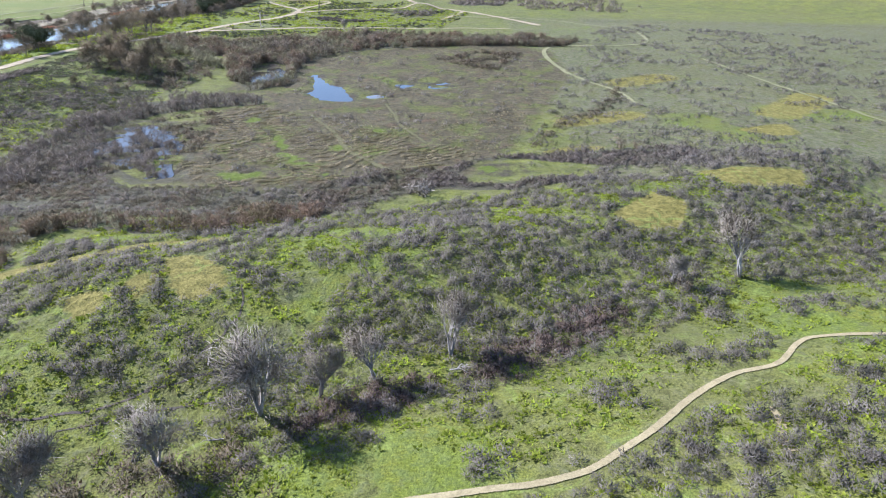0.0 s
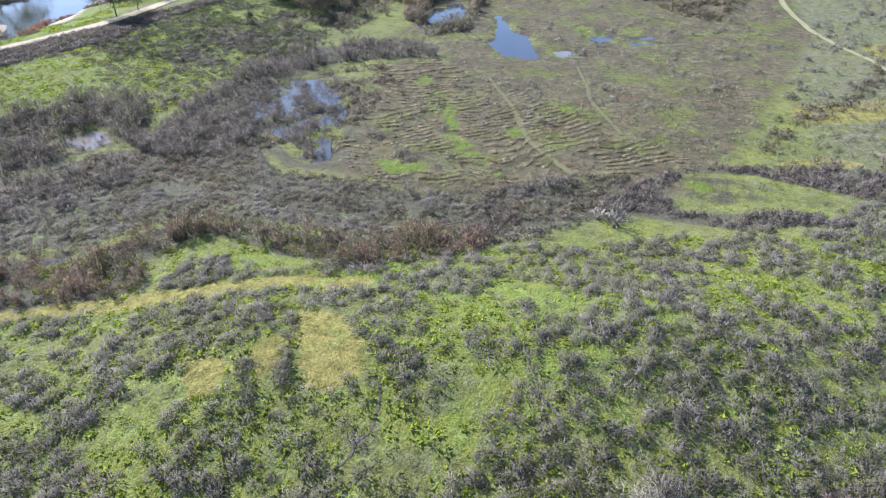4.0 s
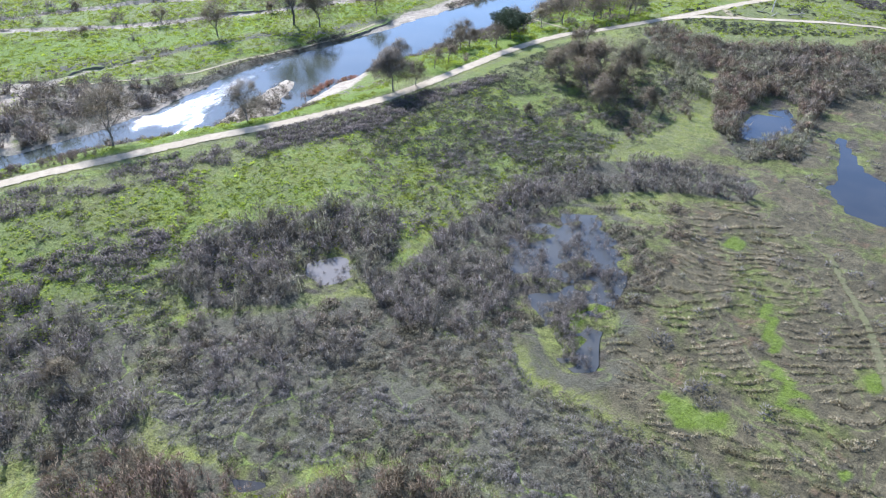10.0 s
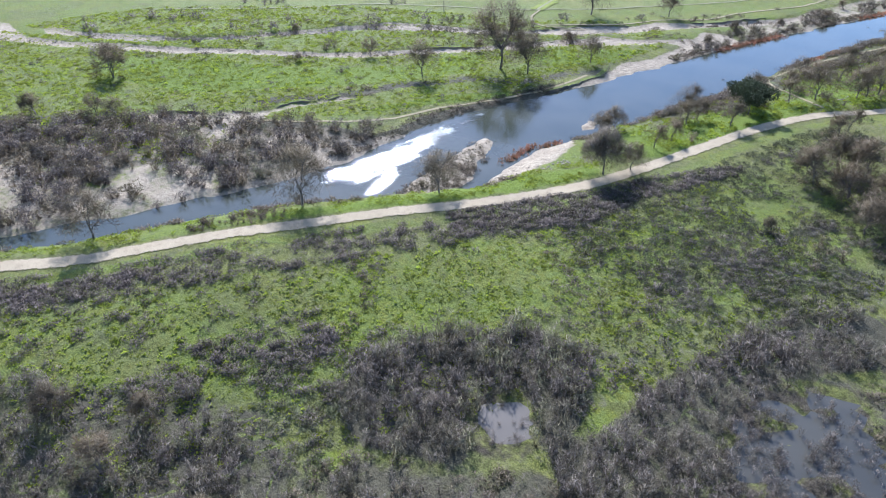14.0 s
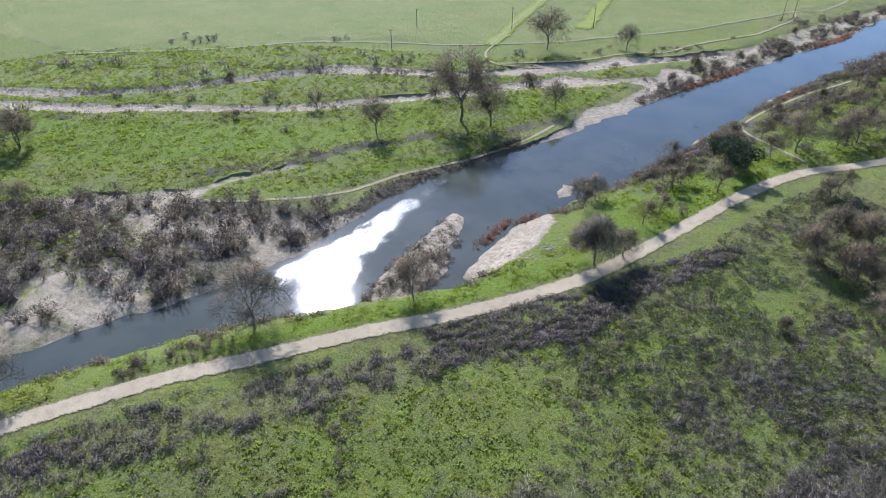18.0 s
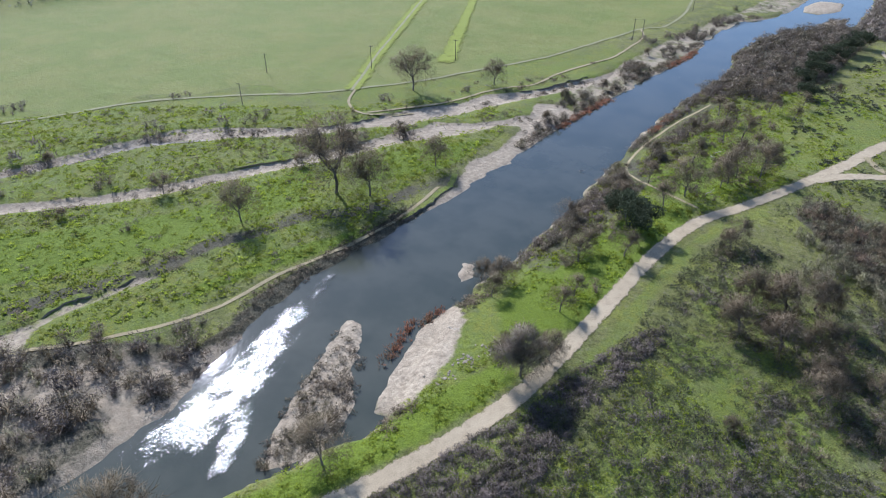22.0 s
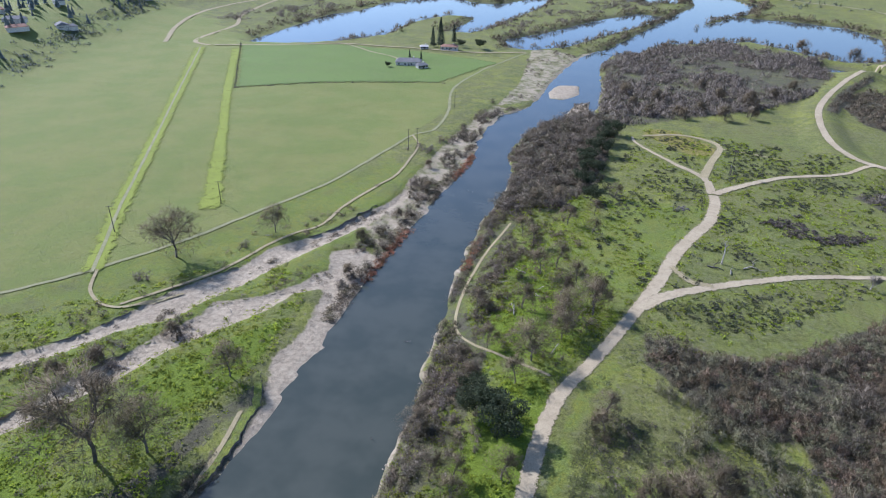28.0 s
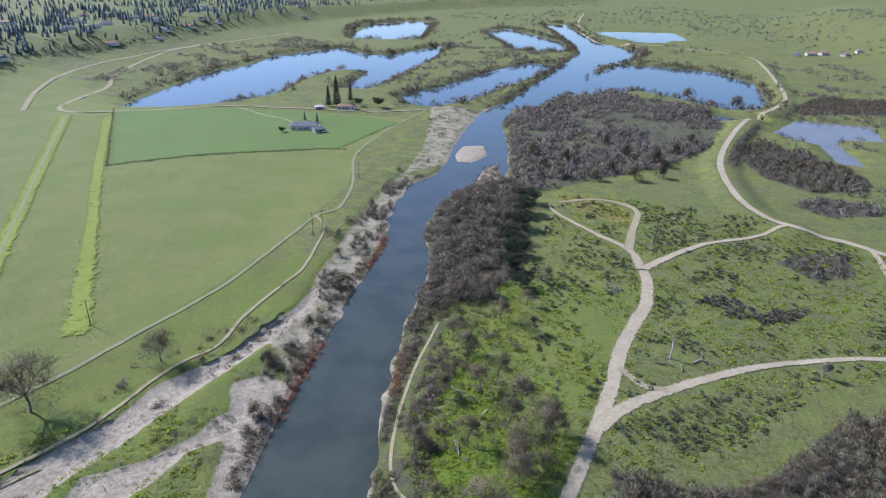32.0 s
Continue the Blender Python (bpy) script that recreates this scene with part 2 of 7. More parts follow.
def height(x, y):
    """Height of the ground."""
    x, y = np.atleast_1d(np.asarray(x, float)), np.atleast_1d(np.asarray(y, float))
    wob = (vnoise(x, y, 9, 3) - 0.5) * 3 + (vnoise(x, y, 3.5, 4) - 0.5) * 1.4
    xl, xr, xo = np.interp(y, LB[:, 0], LB[:, 1]), np.interp(y, RB[:, 0], RB[:, 1]), np.interp(y, ROADX[:, 0], ROADX[:, 1])
    # left side: low bank, wash terraces, then the field
    dl = xl - x + wob
    left = 0.9 * ss(-0.3, 3.5, dl) + 1.2 * ss(3, 26, dl) + 1.7 * ss(45, 150, dl) + 8 * ss(330, 520, dl)
    # right side: bank, levee with the road on it, slope down to the marsh
    dr, do = x - xr + wob, x - xo
    top = np.interp(y, [60, 250, 300, 420], [5.6, 5.6, 4.4, 3.4])
    low = 0.35 + 2.5 * ss(235, 345, y)
    back = np.clip(xo - xr, 12, 60) - 4
    bank = top * ss(-0.5, 1, dr / back) * 0.75 + top * 0.25 * ss(0, 0.25, dr / back)
    slope = low + (top - low) * (1 - ss(4, 74, do))
    right = np.where(do < 0, np.minimum(bank, top), slope)
    right = np.where(y > 430, 2.6 * ss(-0.5, 14, dr) + 0.6 * ss(20, 80, dr), right)
    right = right * ss(0, 3.5, dr) - 0.02 * (1 - ss(0, 3.5, dr))
    # low hills at the start: ridge, gully with bare trees, far slope
    hill = 2.6 * (1 - ss(88, 122, y + 0.25 * x)) * ss(-150, -60, x)
    ridge = 3.6 * np.exp(-(seg_dist(x, y, [(-44, 80), (-8, 88), (40, 116), (90, 150)]) / 17) ** 2)
    gully_side = (0.42 * x - 0.9 * y + 54) / 1.0
    hill = hill + ridge + np.clip(gully_side, 0, 80) * 0.22 + 0.6 * ss(-40, 60, x)
    right = right + np.where(x > xo, hill, 0) * ss(-175, -60, x)
    z = np.where(dl > 0, left, np.where(dr > 0, right, -0.02 - 0.45 * np.minimum(-dl, -dr).clip(0, 3)))
    z = np.where(y > 793, np.where(dl > 60, left, 2.7), z)
    # gravel bars and islands in the river
    for poly, h in ((ISLAND, 0.45), (BAR, 0.75), (ISLET, 0.5), (BAR_UP, 0.5), (ISLET_UP, 0.6), (BAR_LOW, 0.3), (SANDFLAT, 0.8)):
        z = np.maximum(z, -0.6 + (h + 0.6) * ss(1.2, -2.5, sdf(x, y, poly) + wob * 0.5))
    # the bluffs in the far distance, left and right
    z = z + 18 * ss(0, 60, sdf(x, y, [(-640, 120), (-565, 300), (-543, 400), (-532, 470), (-548, 535), (-575, 610), (-612, 720), (-640, 873), (-604, 1027), (-596, 1243), (-500, 1600), (-300, 1950), (200, 2500), (200, 6000), (-6000, 6000), (-6000, -1500), (-1200, -500)]) * -1)
    z = z + 30 * ss(0, 220, sdf(x, y, [(170, 560), (220, 840), (290, 1000), (330, 1300), (420, 1800), (800, 2400), (6000, 6000), (6000, 300), (400, 300)]) * -1)
    z = z + 3.0 * (1 - ss(3, 16, seg_dist(x, y, LEVEE[4:])))
    # shallow channels of the washes
    for poly, deep in SANDS:
        p = np.array(poly)
        m = (x > p[:, 0].min() - 4) & (x < p[:, 0].max() + 4) & (y > p[:, 1].min() - 4) & (y < p[:, 1].max() + 4)
        if m.any():
            drop = deep * ss(0.6, -1.2, sdf(x[m], y[m], poly) + wob[m] * 0.12)
            z[m] = z[m] - np.minimum(drop, 0.75 * np.maximum(z[m] - 0.15, 0))
    z = np.where(z > 1, z - 0.8 * (1 - ss(2.8, 4, seg_dist(x, y, WASH_D) + wob * 0.4)), z)
    for poly in LAKES:
        d = sdf(x, y, poly) + wob
        z = np.where(d < 14, np.minimum(z, -0.8 + 3.2 * ss(-4, 14, d)), z)
    d7 = sdf(x, y, L7) + wob
    z = np.where(d7 < 10, np.minimum(z, 1.2 + 2.2 * ss(-4, 10, d7)), z)
    for poly in PONDS:
        dip = ss(2.0, -1.5, sdf(x, y, poly) + wob * 0.7)
        if poly is P3 or poly is P6:  # flooded ground that breaks the surface in places
            dip = ss(3.5, -2.5, sdf(x, y, poly) + wob * 2.2) * ss(0.30, 0.50, 0.5 * vnoise(x, y, 4.2, 71) + 0.5 * vnoise(x, y, 2.3, 72))
        z = z - 0.55 * dip
    rough = (vnoise(x, y, 5, 1) - 0.5) * 0.35 + (vnoise(x, y, 22, 2) - 0.5) * 0.7
    return z + rough * ss(2, 12, np.minimum(np.abs(dl), np.abs(dr))) * ss(4, 9, np.abs(do)) * np.where(z > 0.2, 1, 0.15)


# ---- mesh helpers ----
def mesh_from(name, verts, faces, mat, parent=None, smooth=False, label="", normals=None):
    """One mesh object from arrays of points and triangles or quads."""
    verts, faces = np.asarray(verts, np.float32), np.asarray(faces, np.int32)
    me = bpy.data.meshes.new(name)
    k = faces.shape[1]
    me.vertices.add(len(verts))
    me.vertices.foreach_set("co", verts.ravel())
    me.loops.add(faces.size)
    me.loops.foreach_set("vertex_index", faces.ravel())
    me.polygons.add(len(faces))
    me.polygons.foreach_set("loop_start", np.arange(0, faces.size, k, dtype=np.int32))
    if smooth:
        me.polygons.foreach_set("use_smooth", np.ones(len(faces), bool))
    me.update(calc_edges=True)
    if normals is not None:
        me.attributes.new("custom_normal", "FLOAT_VECTOR", "POINT").data.foreach_set("vector", np.asarray(normals, np.float32).ravel())
    me.materials.append(mat)
    ob = new(name, me)
    if parent:
        ob.parent = parent
    if label:
        tagged(ob, label)
    return ob


def part(name, bm, material, parent, label=""):
    me = bpy.data.meshes.new(name)
    bm.to_mesh(me)
    bm.free()
    me.materials.append(material)
    ob = new(name, me)
    ob.parent = parent
    return tagged(ob, label)


def attribute(ob, name, values):
    a = ob.data.attributes.new(name, "FLOAT", "POINT")
    a.data.foreach_set("value", np.asarray(values, np.float32).ravel())


def empty(name, m=None):
    ob = new(name)
    ob.empty_display_size = 0.3
    if m:
        ob.matrix_basis = m
    return ob


def box(bm, x, y, z, sx, sy, sz, turn=0.0):
    """Adds a box whose base is centred at x, y, z."""
    m = pose(x, y, z + sz / 2, 0, 0, turn) @ Matrix.Diagonal((sx, sy, sz, 1))
    return bmesh.ops.create_cube(bm, size=1, matrix=m)["verts"]


def rod(bm, a, b, r0, r1, sides=8):
    a, b = Vector(a), Vector(b)
    m = Matrix.Translation((a + b) / 2) @ (b - a).to_track_quat("Z", "Y").to_matrix().to_4x4()
    bmesh.ops.create_cone(bm, cap_ends=True, segments=sides, radius1=r0, radius2=r1, depth=(b - a).length, matrix=m)


# ---- materials ----
def nodes_of(name):
    m = bpy.data.materials.new(name)
    m.use_nodes = True
    nt = m.node_tree
    return m, nt, nt.nodes["Principled BSDF"], nt.nodes["Material Output"]


class Nodes:
    """Short ways to add nodes."""

    def __init__(self, nt):
        self.nt = nt
        self.pos = nt.nodes.new("ShaderNodeNewGeometry").outputs["Position"]

    def link(self, a, b):
        self.nt.links.new(a, b)

    def noise(self, size, detail=3.0, rough=0.6, stretch=None, distort=0.0):
        n = self.nt.nodes.new("ShaderNodeTexNoise")
        n.inputs["Scale"].default_value = 1 / size
        n.inputs["Detail"].default_value = detail
        n.inputs["Roughness"].default_value = rough
        n.inputs["Distortion"].default_value = distort
        src = self.pos
        if stretch:
            mp = self.nt.nodes.new("ShaderNodeMapping")
            mp.inputs["Scale"].default_value = stretch[:3]
            mp.inputs["Rotation"].default_value = (0, 0, stretch[3])
            self.link(self.pos, mp.inputs["Vector"])
            src = mp.outputs[0]
        self.link(src, n.inputs["Vector"])
        return n.outputs["Fac"]

    def ramp(self, fac, lo, hi, a=0.0, b=1.0):
        n = self.nt.nodes.new("ShaderNodeMapRange")
        n.interpolation_type = "SMOOTHSTEP"
        n.inputs["From Min"].default_value, n.inputs["From Max"].default_value = lo, hi
        n.inputs["To Min"].default_value, n.inputs["To Max"].default_value = a, b
        self.link(fac, n.inputs["Value"])
        return n.outputs[0]

    def mix(self, fac, a, b, blend="MIX"):
        n = self.nt.nodes.new("ShaderNodeMix")
        n.data_type, n.blend_type = "RGBA", blend
        for v, s in ((fac, n.inputs[0]), (a, n.inputs[6]), (b, n.inputs[7])):
            if isinstance(v, (int, float)):
                s.default_value = v
            elif isinstance(v, tuple):
                s.default_value = (*v, 1)
            else:
                self.link(v, s)
        return n.outputs[2]

    def math(self, op, a, b):
        n = self.nt.nodes.new("ShaderNodeMath")
        n.operation = op
        for v, s in ((a, n.inputs[0]), (b, n.inputs[1])):
            if isinstance(v, (int, float)):
                s.default_value = v
            else:
                self.link(v, s)
        return n.outputs[0]

    def attr(self, name):
        n = self.nt.nodes.new("ShaderNodeAttribute")
        n.attribute_name = name
        return n.outputs["Fac"]

    def random(self, island=True):
        if island:
            return self.nt.nodes["Geometry"].outputs["Random Per Island"]
        return self.nt.nodes.new("ShaderNodeObjectInfo").outputs["Random"]

    def bump(self, bsdf, fac, strength, distance):
        n = self.nt.nodes.new("ShaderNodeBump")
        n.inputs["Strength"].default_value, n.inputs["Distance"].default_value = strength, distance
        self.link(fac, n.inputs["Height"])
        self.link(n.outputs[0], bsdf.inputs["Normal"])


def ground_material():
    m, nt, bsdf, _ = nodes_of("meadow_ground")
    N = Nodes(nt)
    big, mid, small, fine = N.noise(45, 4), N.noise(8, 5, 0.7), N.noise(1.5, 5, 0.75), N.noise(0.3, 4, 0.75)
    c = N.mix(N.ramp(big, 0.38, 0.62), (0.125, 0.140, 0.034), (0.158, 0.160, 0.044))
    c = N.mix(N.ramp(mid, 0.42, 0.62), c, (0.192, 0.204, 0.036))
    c = N.mix(N.ramp(small, 0.48, 0.66, 0, 0.7), c, (0.105, 0.095, 0.065))

    def zone(c, name, colour, wide=0.55, amount=1.0):
        f = N.math("ADD", N.attr(name), N.math("MULTIPLY", N.math("SUBTRACT", N.math("ADD", N.math("MULTIPLY", mid, 0.6), N.math("MULTIPLY", small, 0.4)), 0.5), wide * 2))
        return N.mix(N.ramp(f, 0.35, 0.65, 0, amount), c, colour)
    field = N.mix(N.ramp(N.noise(30, 6, 0.7), 0.38, 0.62), (0.152, 0.180, 0.038), (0.184, 0.192, 0.048))
    c = zone(c, "thatch", N.mix(N.ramp(mid, 0.4, 0.62), (0.150, 0.128, 0.095), (0.132, 0.135, 0.060)), 1.1)
    c = zone(c, "lush", N.mix(N.ramp(small, 0.35, 0.62), N.mix(N.ramp(N.noise(11, 4), 0.4, 0.6), (0.196, 0.242, 0.028), (0.236, 0.245, 0.034)), (0.108, 0.132, 0.030)), 0.75)
    c = N.mix(N.ramp(N.noise(19, 3, 0.55), 0.50, 0.64, 0, 0.42), c, (0.130, 0.126, 0.046))
    c = N.mix(N.ramp(N.noise(4.2, 5, 0.7), 0.54, 0.66, 0, 0.45), c, N.mix(N.ramp(fine, 0.4, 0.6), (0.090, 0.092, 0.045), (0.125, 0.120, 0.068)))
    marsh = N.mix(N.ramp(mid, 0.4, 0.6), (0.082, 0.068, 0.034), (0.114, 0.094, 0.048))
    marsh = N.mix(N.ramp(N.noise(13, 4), 0.50, 0.62), marsh, (0.104, 0.108, 0.028))
    marsh = N.mix(N.ramp(N.noise(6, 4), 0.58, 0.68), marsh, (0.108, 0.074, 0.038))
    c = zone(c, "marsh", marsh, 0.6)
    c = zone(c, "rich", N.mix(N.ramp(small, 0.35, 0.62), (0.162, 0.218, 0.014), (0.100, 0.136, 0.014)), 0.5)
    c = zone(c, "dry", N.mix(N.ramp(small, 0.35, 0.7), (0.190, 0.168, 0.036), (0.215, 0.182, 0.050)), 0.6)
    c = zone(c, "dirt", N.mix(N.ramp(small, 0.35, 0.7), (0.104, 0.094, 0.056), (0.070, 0.063, 0.038)), 0.7)
    c = zone(c, "mud", N.mix(N.ramp(mid, 0.4, 0.6), (0.070, 0.058, 0.038), (0.130, 0.135, 0.035)), 0.6)
    c = zone(c, "algae", N.mix(N.ramp(small, 0.4, 0.62), (0.125, 0.165, 0.014), (0.090, 0.112, 0.018)), 0.35)
    # animal tracks that wind through the grass
    vo = nt.nodes.new("ShaderNodeTexVoronoi")
    vo.feature = "DISTANCE_TO_EDGE"
    vo.inputs["Scale"].default_value = 0.11
    warp = nt.nodes.new("ShaderNodeVectorMath")
    warp.operation = "ADD"
    nz = nt.nodes.new("ShaderNodeTexNoise")
    nz.inputs["Scale"].default_value = 0.09
    N.link(N.pos, nz.inputs["Vector"])
    sc = nt.nodes.new("ShaderNodeVectorMath")
    sc.operation = "SCALE"
    sc.inputs["Scale"].default_value = 14.0
    N.link(nz.outputs["Color"], sc.inputs[0])
    N.link(N.pos, warp.inputs[0])
    N.link(sc.outputs[0], warp.inputs[1])
    N.link(warp.outputs[0], vo.inputs["Vector"])
    track = N.math("MULTIPLY", N.ramp(vo.outputs["Distance"], 0.012, 0.035, 1, 0), N.math("MULTIPLY", N.attr("tracks"), N.ramp(mid, 0.35, 0.6)))
    c = N.mix(track, c, (0.185, 0.225, 0.045))
    grain = N.ramp(N.math("ADD", N.math("MULTIPLY", fine, 0.5), N.math("MULTIPLY", small, 0.5)), 0.33, 0.67, 0.38, 1.55)
    c = N.mix(1.0, c, grain, "MULTIPLY")
    c = zone(c, "field", N.mix(N.ramp(small, 0.45, 0.7, 0, 0.45), field, (0.128, 0.128, 0.056)), 0.2)
    c = zone(c, "sand", N.mix(N.ramp(small, 0.3, 0.7), N.mix(N.ramp(big, 0.42, 0.58), (0.47, 0.393, 0.272), (0.41, 0.340, 0.232)), (0.25, 0.202, 0.134)), 0.75)
    N.link(c, bsdf.inputs["Base Color"])
    bsdf.inputs["Roughness"].default_value = 0.9
    bsdf.inputs["Specular IOR Level"].default_value = 0.2
    N.bump(bsdf, N.math("ADD", N.math("MULTIPLY", fine, 0.35), small), 1.0, 0.6)
    return m


def earth_material(name, a, b, c, ragged=True, size=1.0, gloss=0.2):
    """Bare earth, sand or gravel; with ragged edges where the mesh carries an edge attribute."""
    m, nt, bsdf, out = nodes_of(name)
    N = Nodes(nt)
    big, mid, fine = N.noise(9 * size, 4), N.noise(1.8 * size, 4, 0.7), N.noise(0.25 * size, 3, 0.7)
    col = N.mix(N.ramp(big, 0.35, 0.65), a, b)
    col = N.mix(N.ramp(mid, 0.45, 0.7, 0, 0.8), col, c)
    col = N.mix(1.0, col, N.ramp(fine, 0.3, 0.7, 0.8, 1.15), "MULTIPLY")
    N.link(col, bsdf.inputs["Base Color"])
    bsdf.inputs["Roughness"].default_value = 0.92
    bsdf.inputs["Specular IOR Level"].default_value = gloss
    N.bump(bsdf, N.math("ADD", N.math("MULTIPLY", fine, 0.4), mid), 0.6, 0.2)
    if ragged:
        tr = nt.nodes.new("ShaderNodeBsdfTransparent")
        mx = nt.nodes.new("ShaderNodeMixShader")
        f = N.math("ADD", N.attr("edge"), N.math("MULTIPLY", N.math("SUBTRACT", N.math("ADD", N.math("MULTIPLY", mid, 0.6), N.math("MULTIPLY", fine, 0.4)), 0.5), 2.6))
        N.link(N.ramp(f, 0.3, 0.5), mx.inputs[0])
        N.link(tr.outputs[0], mx.inputs[1])
        N.link(bsdf.outputs[0], mx.inputs[2])
        N.link(mx.outputs[0], out.inputs["Surface"])
    return m


def water_material(name, deep, tint, rough, ripple, size=0.8, big=0.0, broken=False, ior=1.4):
    m, nt, bsdf, out = nodes_of(name)
    N = Nodes(nt)
    col = N.mix(N.ramp(N.noise(16, 3), 0.35, 0.65), deep, tint)
    N.link(col, bsdf.inputs["Base Color"])
    bsdf.inputs["Roughness"].default_value = rough
    bsdf.inputs["IOR"].default_value = ior
    h = N.math("ADD", N.noise(size, 3, 0.6), N.math("MULTIPLY", N.noise(size * 5, 2), big))
    N.bump(bsdf, h, ripple, 0.1)
    if broken:  # a patch of rough water that frays into the calm
        tr = nt.nodes.new("ShaderNodeBsdfTransparent")
        mx = nt.nodes.new("ShaderNodeMixShader")
        f = N.math("ADD", N.attr("edge"), N.math("MULTIPLY", N.math("SUBTRACT", N.math("ADD", N.math("MULTIPLY", N.noise(2.6, 3, 0.6, (1.0, 0.4, 1.0, 0.25)), 0.45), N.math("MULTIPLY", N.noise(0.55, 3, 0.8), 0.55)), 0.5), 7.0))
        N.link(N.ramp(f, 0.38, 0.52), mx.inputs[0])
        N.link(tr.outputs[0], mx.inputs[1])
        N.link(bsdf.outputs[0], mx.inputs[2])
        N.link(mx.outputs[0], out.inputs["Surface"])
    return m


def plant_material(name, a, b, c, island=True, rough=0.85, through=0.0):
    """Twigs, bark or leaves, each piece a little different."""
    m, nt, bsdf, out = nodes_of(name)
    N = Nodes(nt)
    col = N.mix(N.random(island), a, b)
    col = N.mix(N.ramp(N.noise(7, 3), 0.42, 0.66), col, c)
    col = N.mix(1.0, col, N.ramp(N.noise(2.4, 3), 0.34, 0.66, 0.70, 1.30), "MULTIPLY")
    twig = N.noise(0.16, 3, 0.7, (1.0, 1.0, 0.35, 0.0))
    col = N.mix(1.0, col, N.ramp(twig, 0.32, 0.68, 0.8, 1.2), "MULTIPLY")
    N.link(col, bsdf.inputs["Base Color"])
    bsdf.inputs["Roughness"].default_value = rough
    bsdf.inputs["Specular IOR Level"].default_value = 0.2
    if through:
        tl = nt.nodes.new("ShaderNodeBsdfTranslucent")
        mx = nt.nodes.new("ShaderNodeMixShader")
        mx.inputs[0].default_value = through
        N.link(col, tl.inputs["Color"])
        N.link(bsdf.outputs[0], mx.inputs[1])
        N.link(tl.outputs[0], mx.inputs[2])
        N.link(mx.outputs[0], out.inputs["Surface"])
    return m


M_GROUND = ground_material()
M_ROAD = earth_material("gravel_road", (0.400, 0.328, 0.208), (0.350, 0.284, 0.176), (0.28, 0.226, 0.138))
M_TRAIL = earth_material("trodden_earth", (0.34, 0.285, 0.155), (0.29, 0.24, 0.13), (0.23, 0.19, 0.10), size=0.6)
M_TRACK = earth_material("worn_grass_track", (0.27, 0.25, 0.13), (0.22, 0.215, 0.10), (0.17, 0.18, 0.07), size=0.6)
M_LANE = earth_material("trodden_marsh_grass", (0.135, 0.122, 0.058), (0.120, 0.112, 0.048), (0.104, 0.104, 0.038), size=0.8)
M_SILT = earth_material("grey_silt", (0.30, 0.265, 0.215), (0.24, 0.21, 0.165), (0.13, 0.125, 0.075), size=1.3)
M_STRIP = earth_material("mown_strip", (0.215, 0.248, 0.034), (0.200, 0.230, 0.034), (0.178, 0.205, 0.034), size=2)
M_CROP = earth_material("young_crop", (0.122, 0.172, 0.036), (0.116, 0.162, 0.036), (0.128, 0.160, 0.042), size=4)
M_SOIL = earth_material("dark_eroded_soil", (0.10, 0.082, 0.062), (0.075, 0.062, 0.048), (0.14, 0.115, 0.085), size=0.5)
M_RIVER = water_material("river_water", (0.040, 0.046, 0.030), (0.058, 0.062, 0.042), 0.05, 0.16, 0.8, 0.4, ior=1.5)
M_RIFFLE = water_material("riffle_water", (0.05, 0.055, 0.045), (0.09, 0.09, 0.08), 0.14, 1.0, 0.55, 0.8, True)
M_LAKE = water_material("lake_water", (0.035, 0.045, 0.045), (0.045, 0.055, 0.05), 0.04, 0.12, 1.2, ior=1.5)
M_POND = water_material("pond_water", (0.025, 0.024, 0.018), (0.040, 0.036, 0.026), 0.03, 0.05, 1.0, ior=1.5)
M_SHALLOW = water_material("shallow_marsh_water", (0.055, 0.053, 0.042), (0.075, 0.07, 0.052), 0.05, 0.05, 1.0, ior=1.5)
M_MUDPOND = water_material("muddy_water", (0.16, 0.14, 0.11), (0.13, 0.115, 0.09), 0.08, 0.05, 1.0)
M_SAGE = plant_material("grey_scrub", (0.184, 0.163, 0.134), (0.241, 0.214, 0.178), (0.184, 0.170, 0.125), through=0.45)
M_DARKSCRUB = plant_material("dark_levee_scrub", (0.140, 0.115, 0.094), (0.183, 0.152, 0.126), (0.137, 0.116, 0.086), through=0.22)
M_WILLOW = plant_material("bare_willow_stems", (0.173, 0.144, 0.115), (0.234, 0.200, 0.162), (0.162, 0.141, 0.101), through=0.22)
M_BROWNWILLOW = plant_material("brown_willow_stems", (0.180, 0.124, 0.080), (0.236, 0.170, 0.114), (0.160, 0.128, 0.072), through=0.22)
M_BRUSH = plant_material("brown_bank_brush", (0.129, 0.101, 0.067), (0.181, 0.145, 0.098), (0.121, 0.106, 0.059), through=0.22)
M_BRAMBLE = plant_material("dead_bramble", (0.135, 0.097, 0.074), (0.184, 0.137, 0.106), (0.131, 0.101, 0.074), through=0.22)
M_BUD = plant_material("budding_willow", (0.203, 0.199, 0.105), (0.262, 0.247, 0.143), (0.180, 0.158, 0.105), through=0.22)
M_BARK = plant_material("tree_bark", (0.13, 0.115, 0.098), (0.17, 0.15, 0.13), (0.095, 0.085, 0.07), island=False)
M_TWIG = plant_material("tree_twigs", (0.162, 0.132, 0.095), (0.220, 0.184, 0.137), (0.148, 0.127, 0.078), through=0.22)
M_TREETWIG = plant_material("bare_tree_twigs", (0.172, 0.135, 0.086), (0.237, 0.191, 0.124), (0.156, 0.130, 0.077), through=0.22)
M_PALEWOOD = plant_material("bleached_dead_wood", (0.33, 0.30, 0.26), (0.40, 0.365, 0.32), (0.24, 0.21, 0.18), island=False)
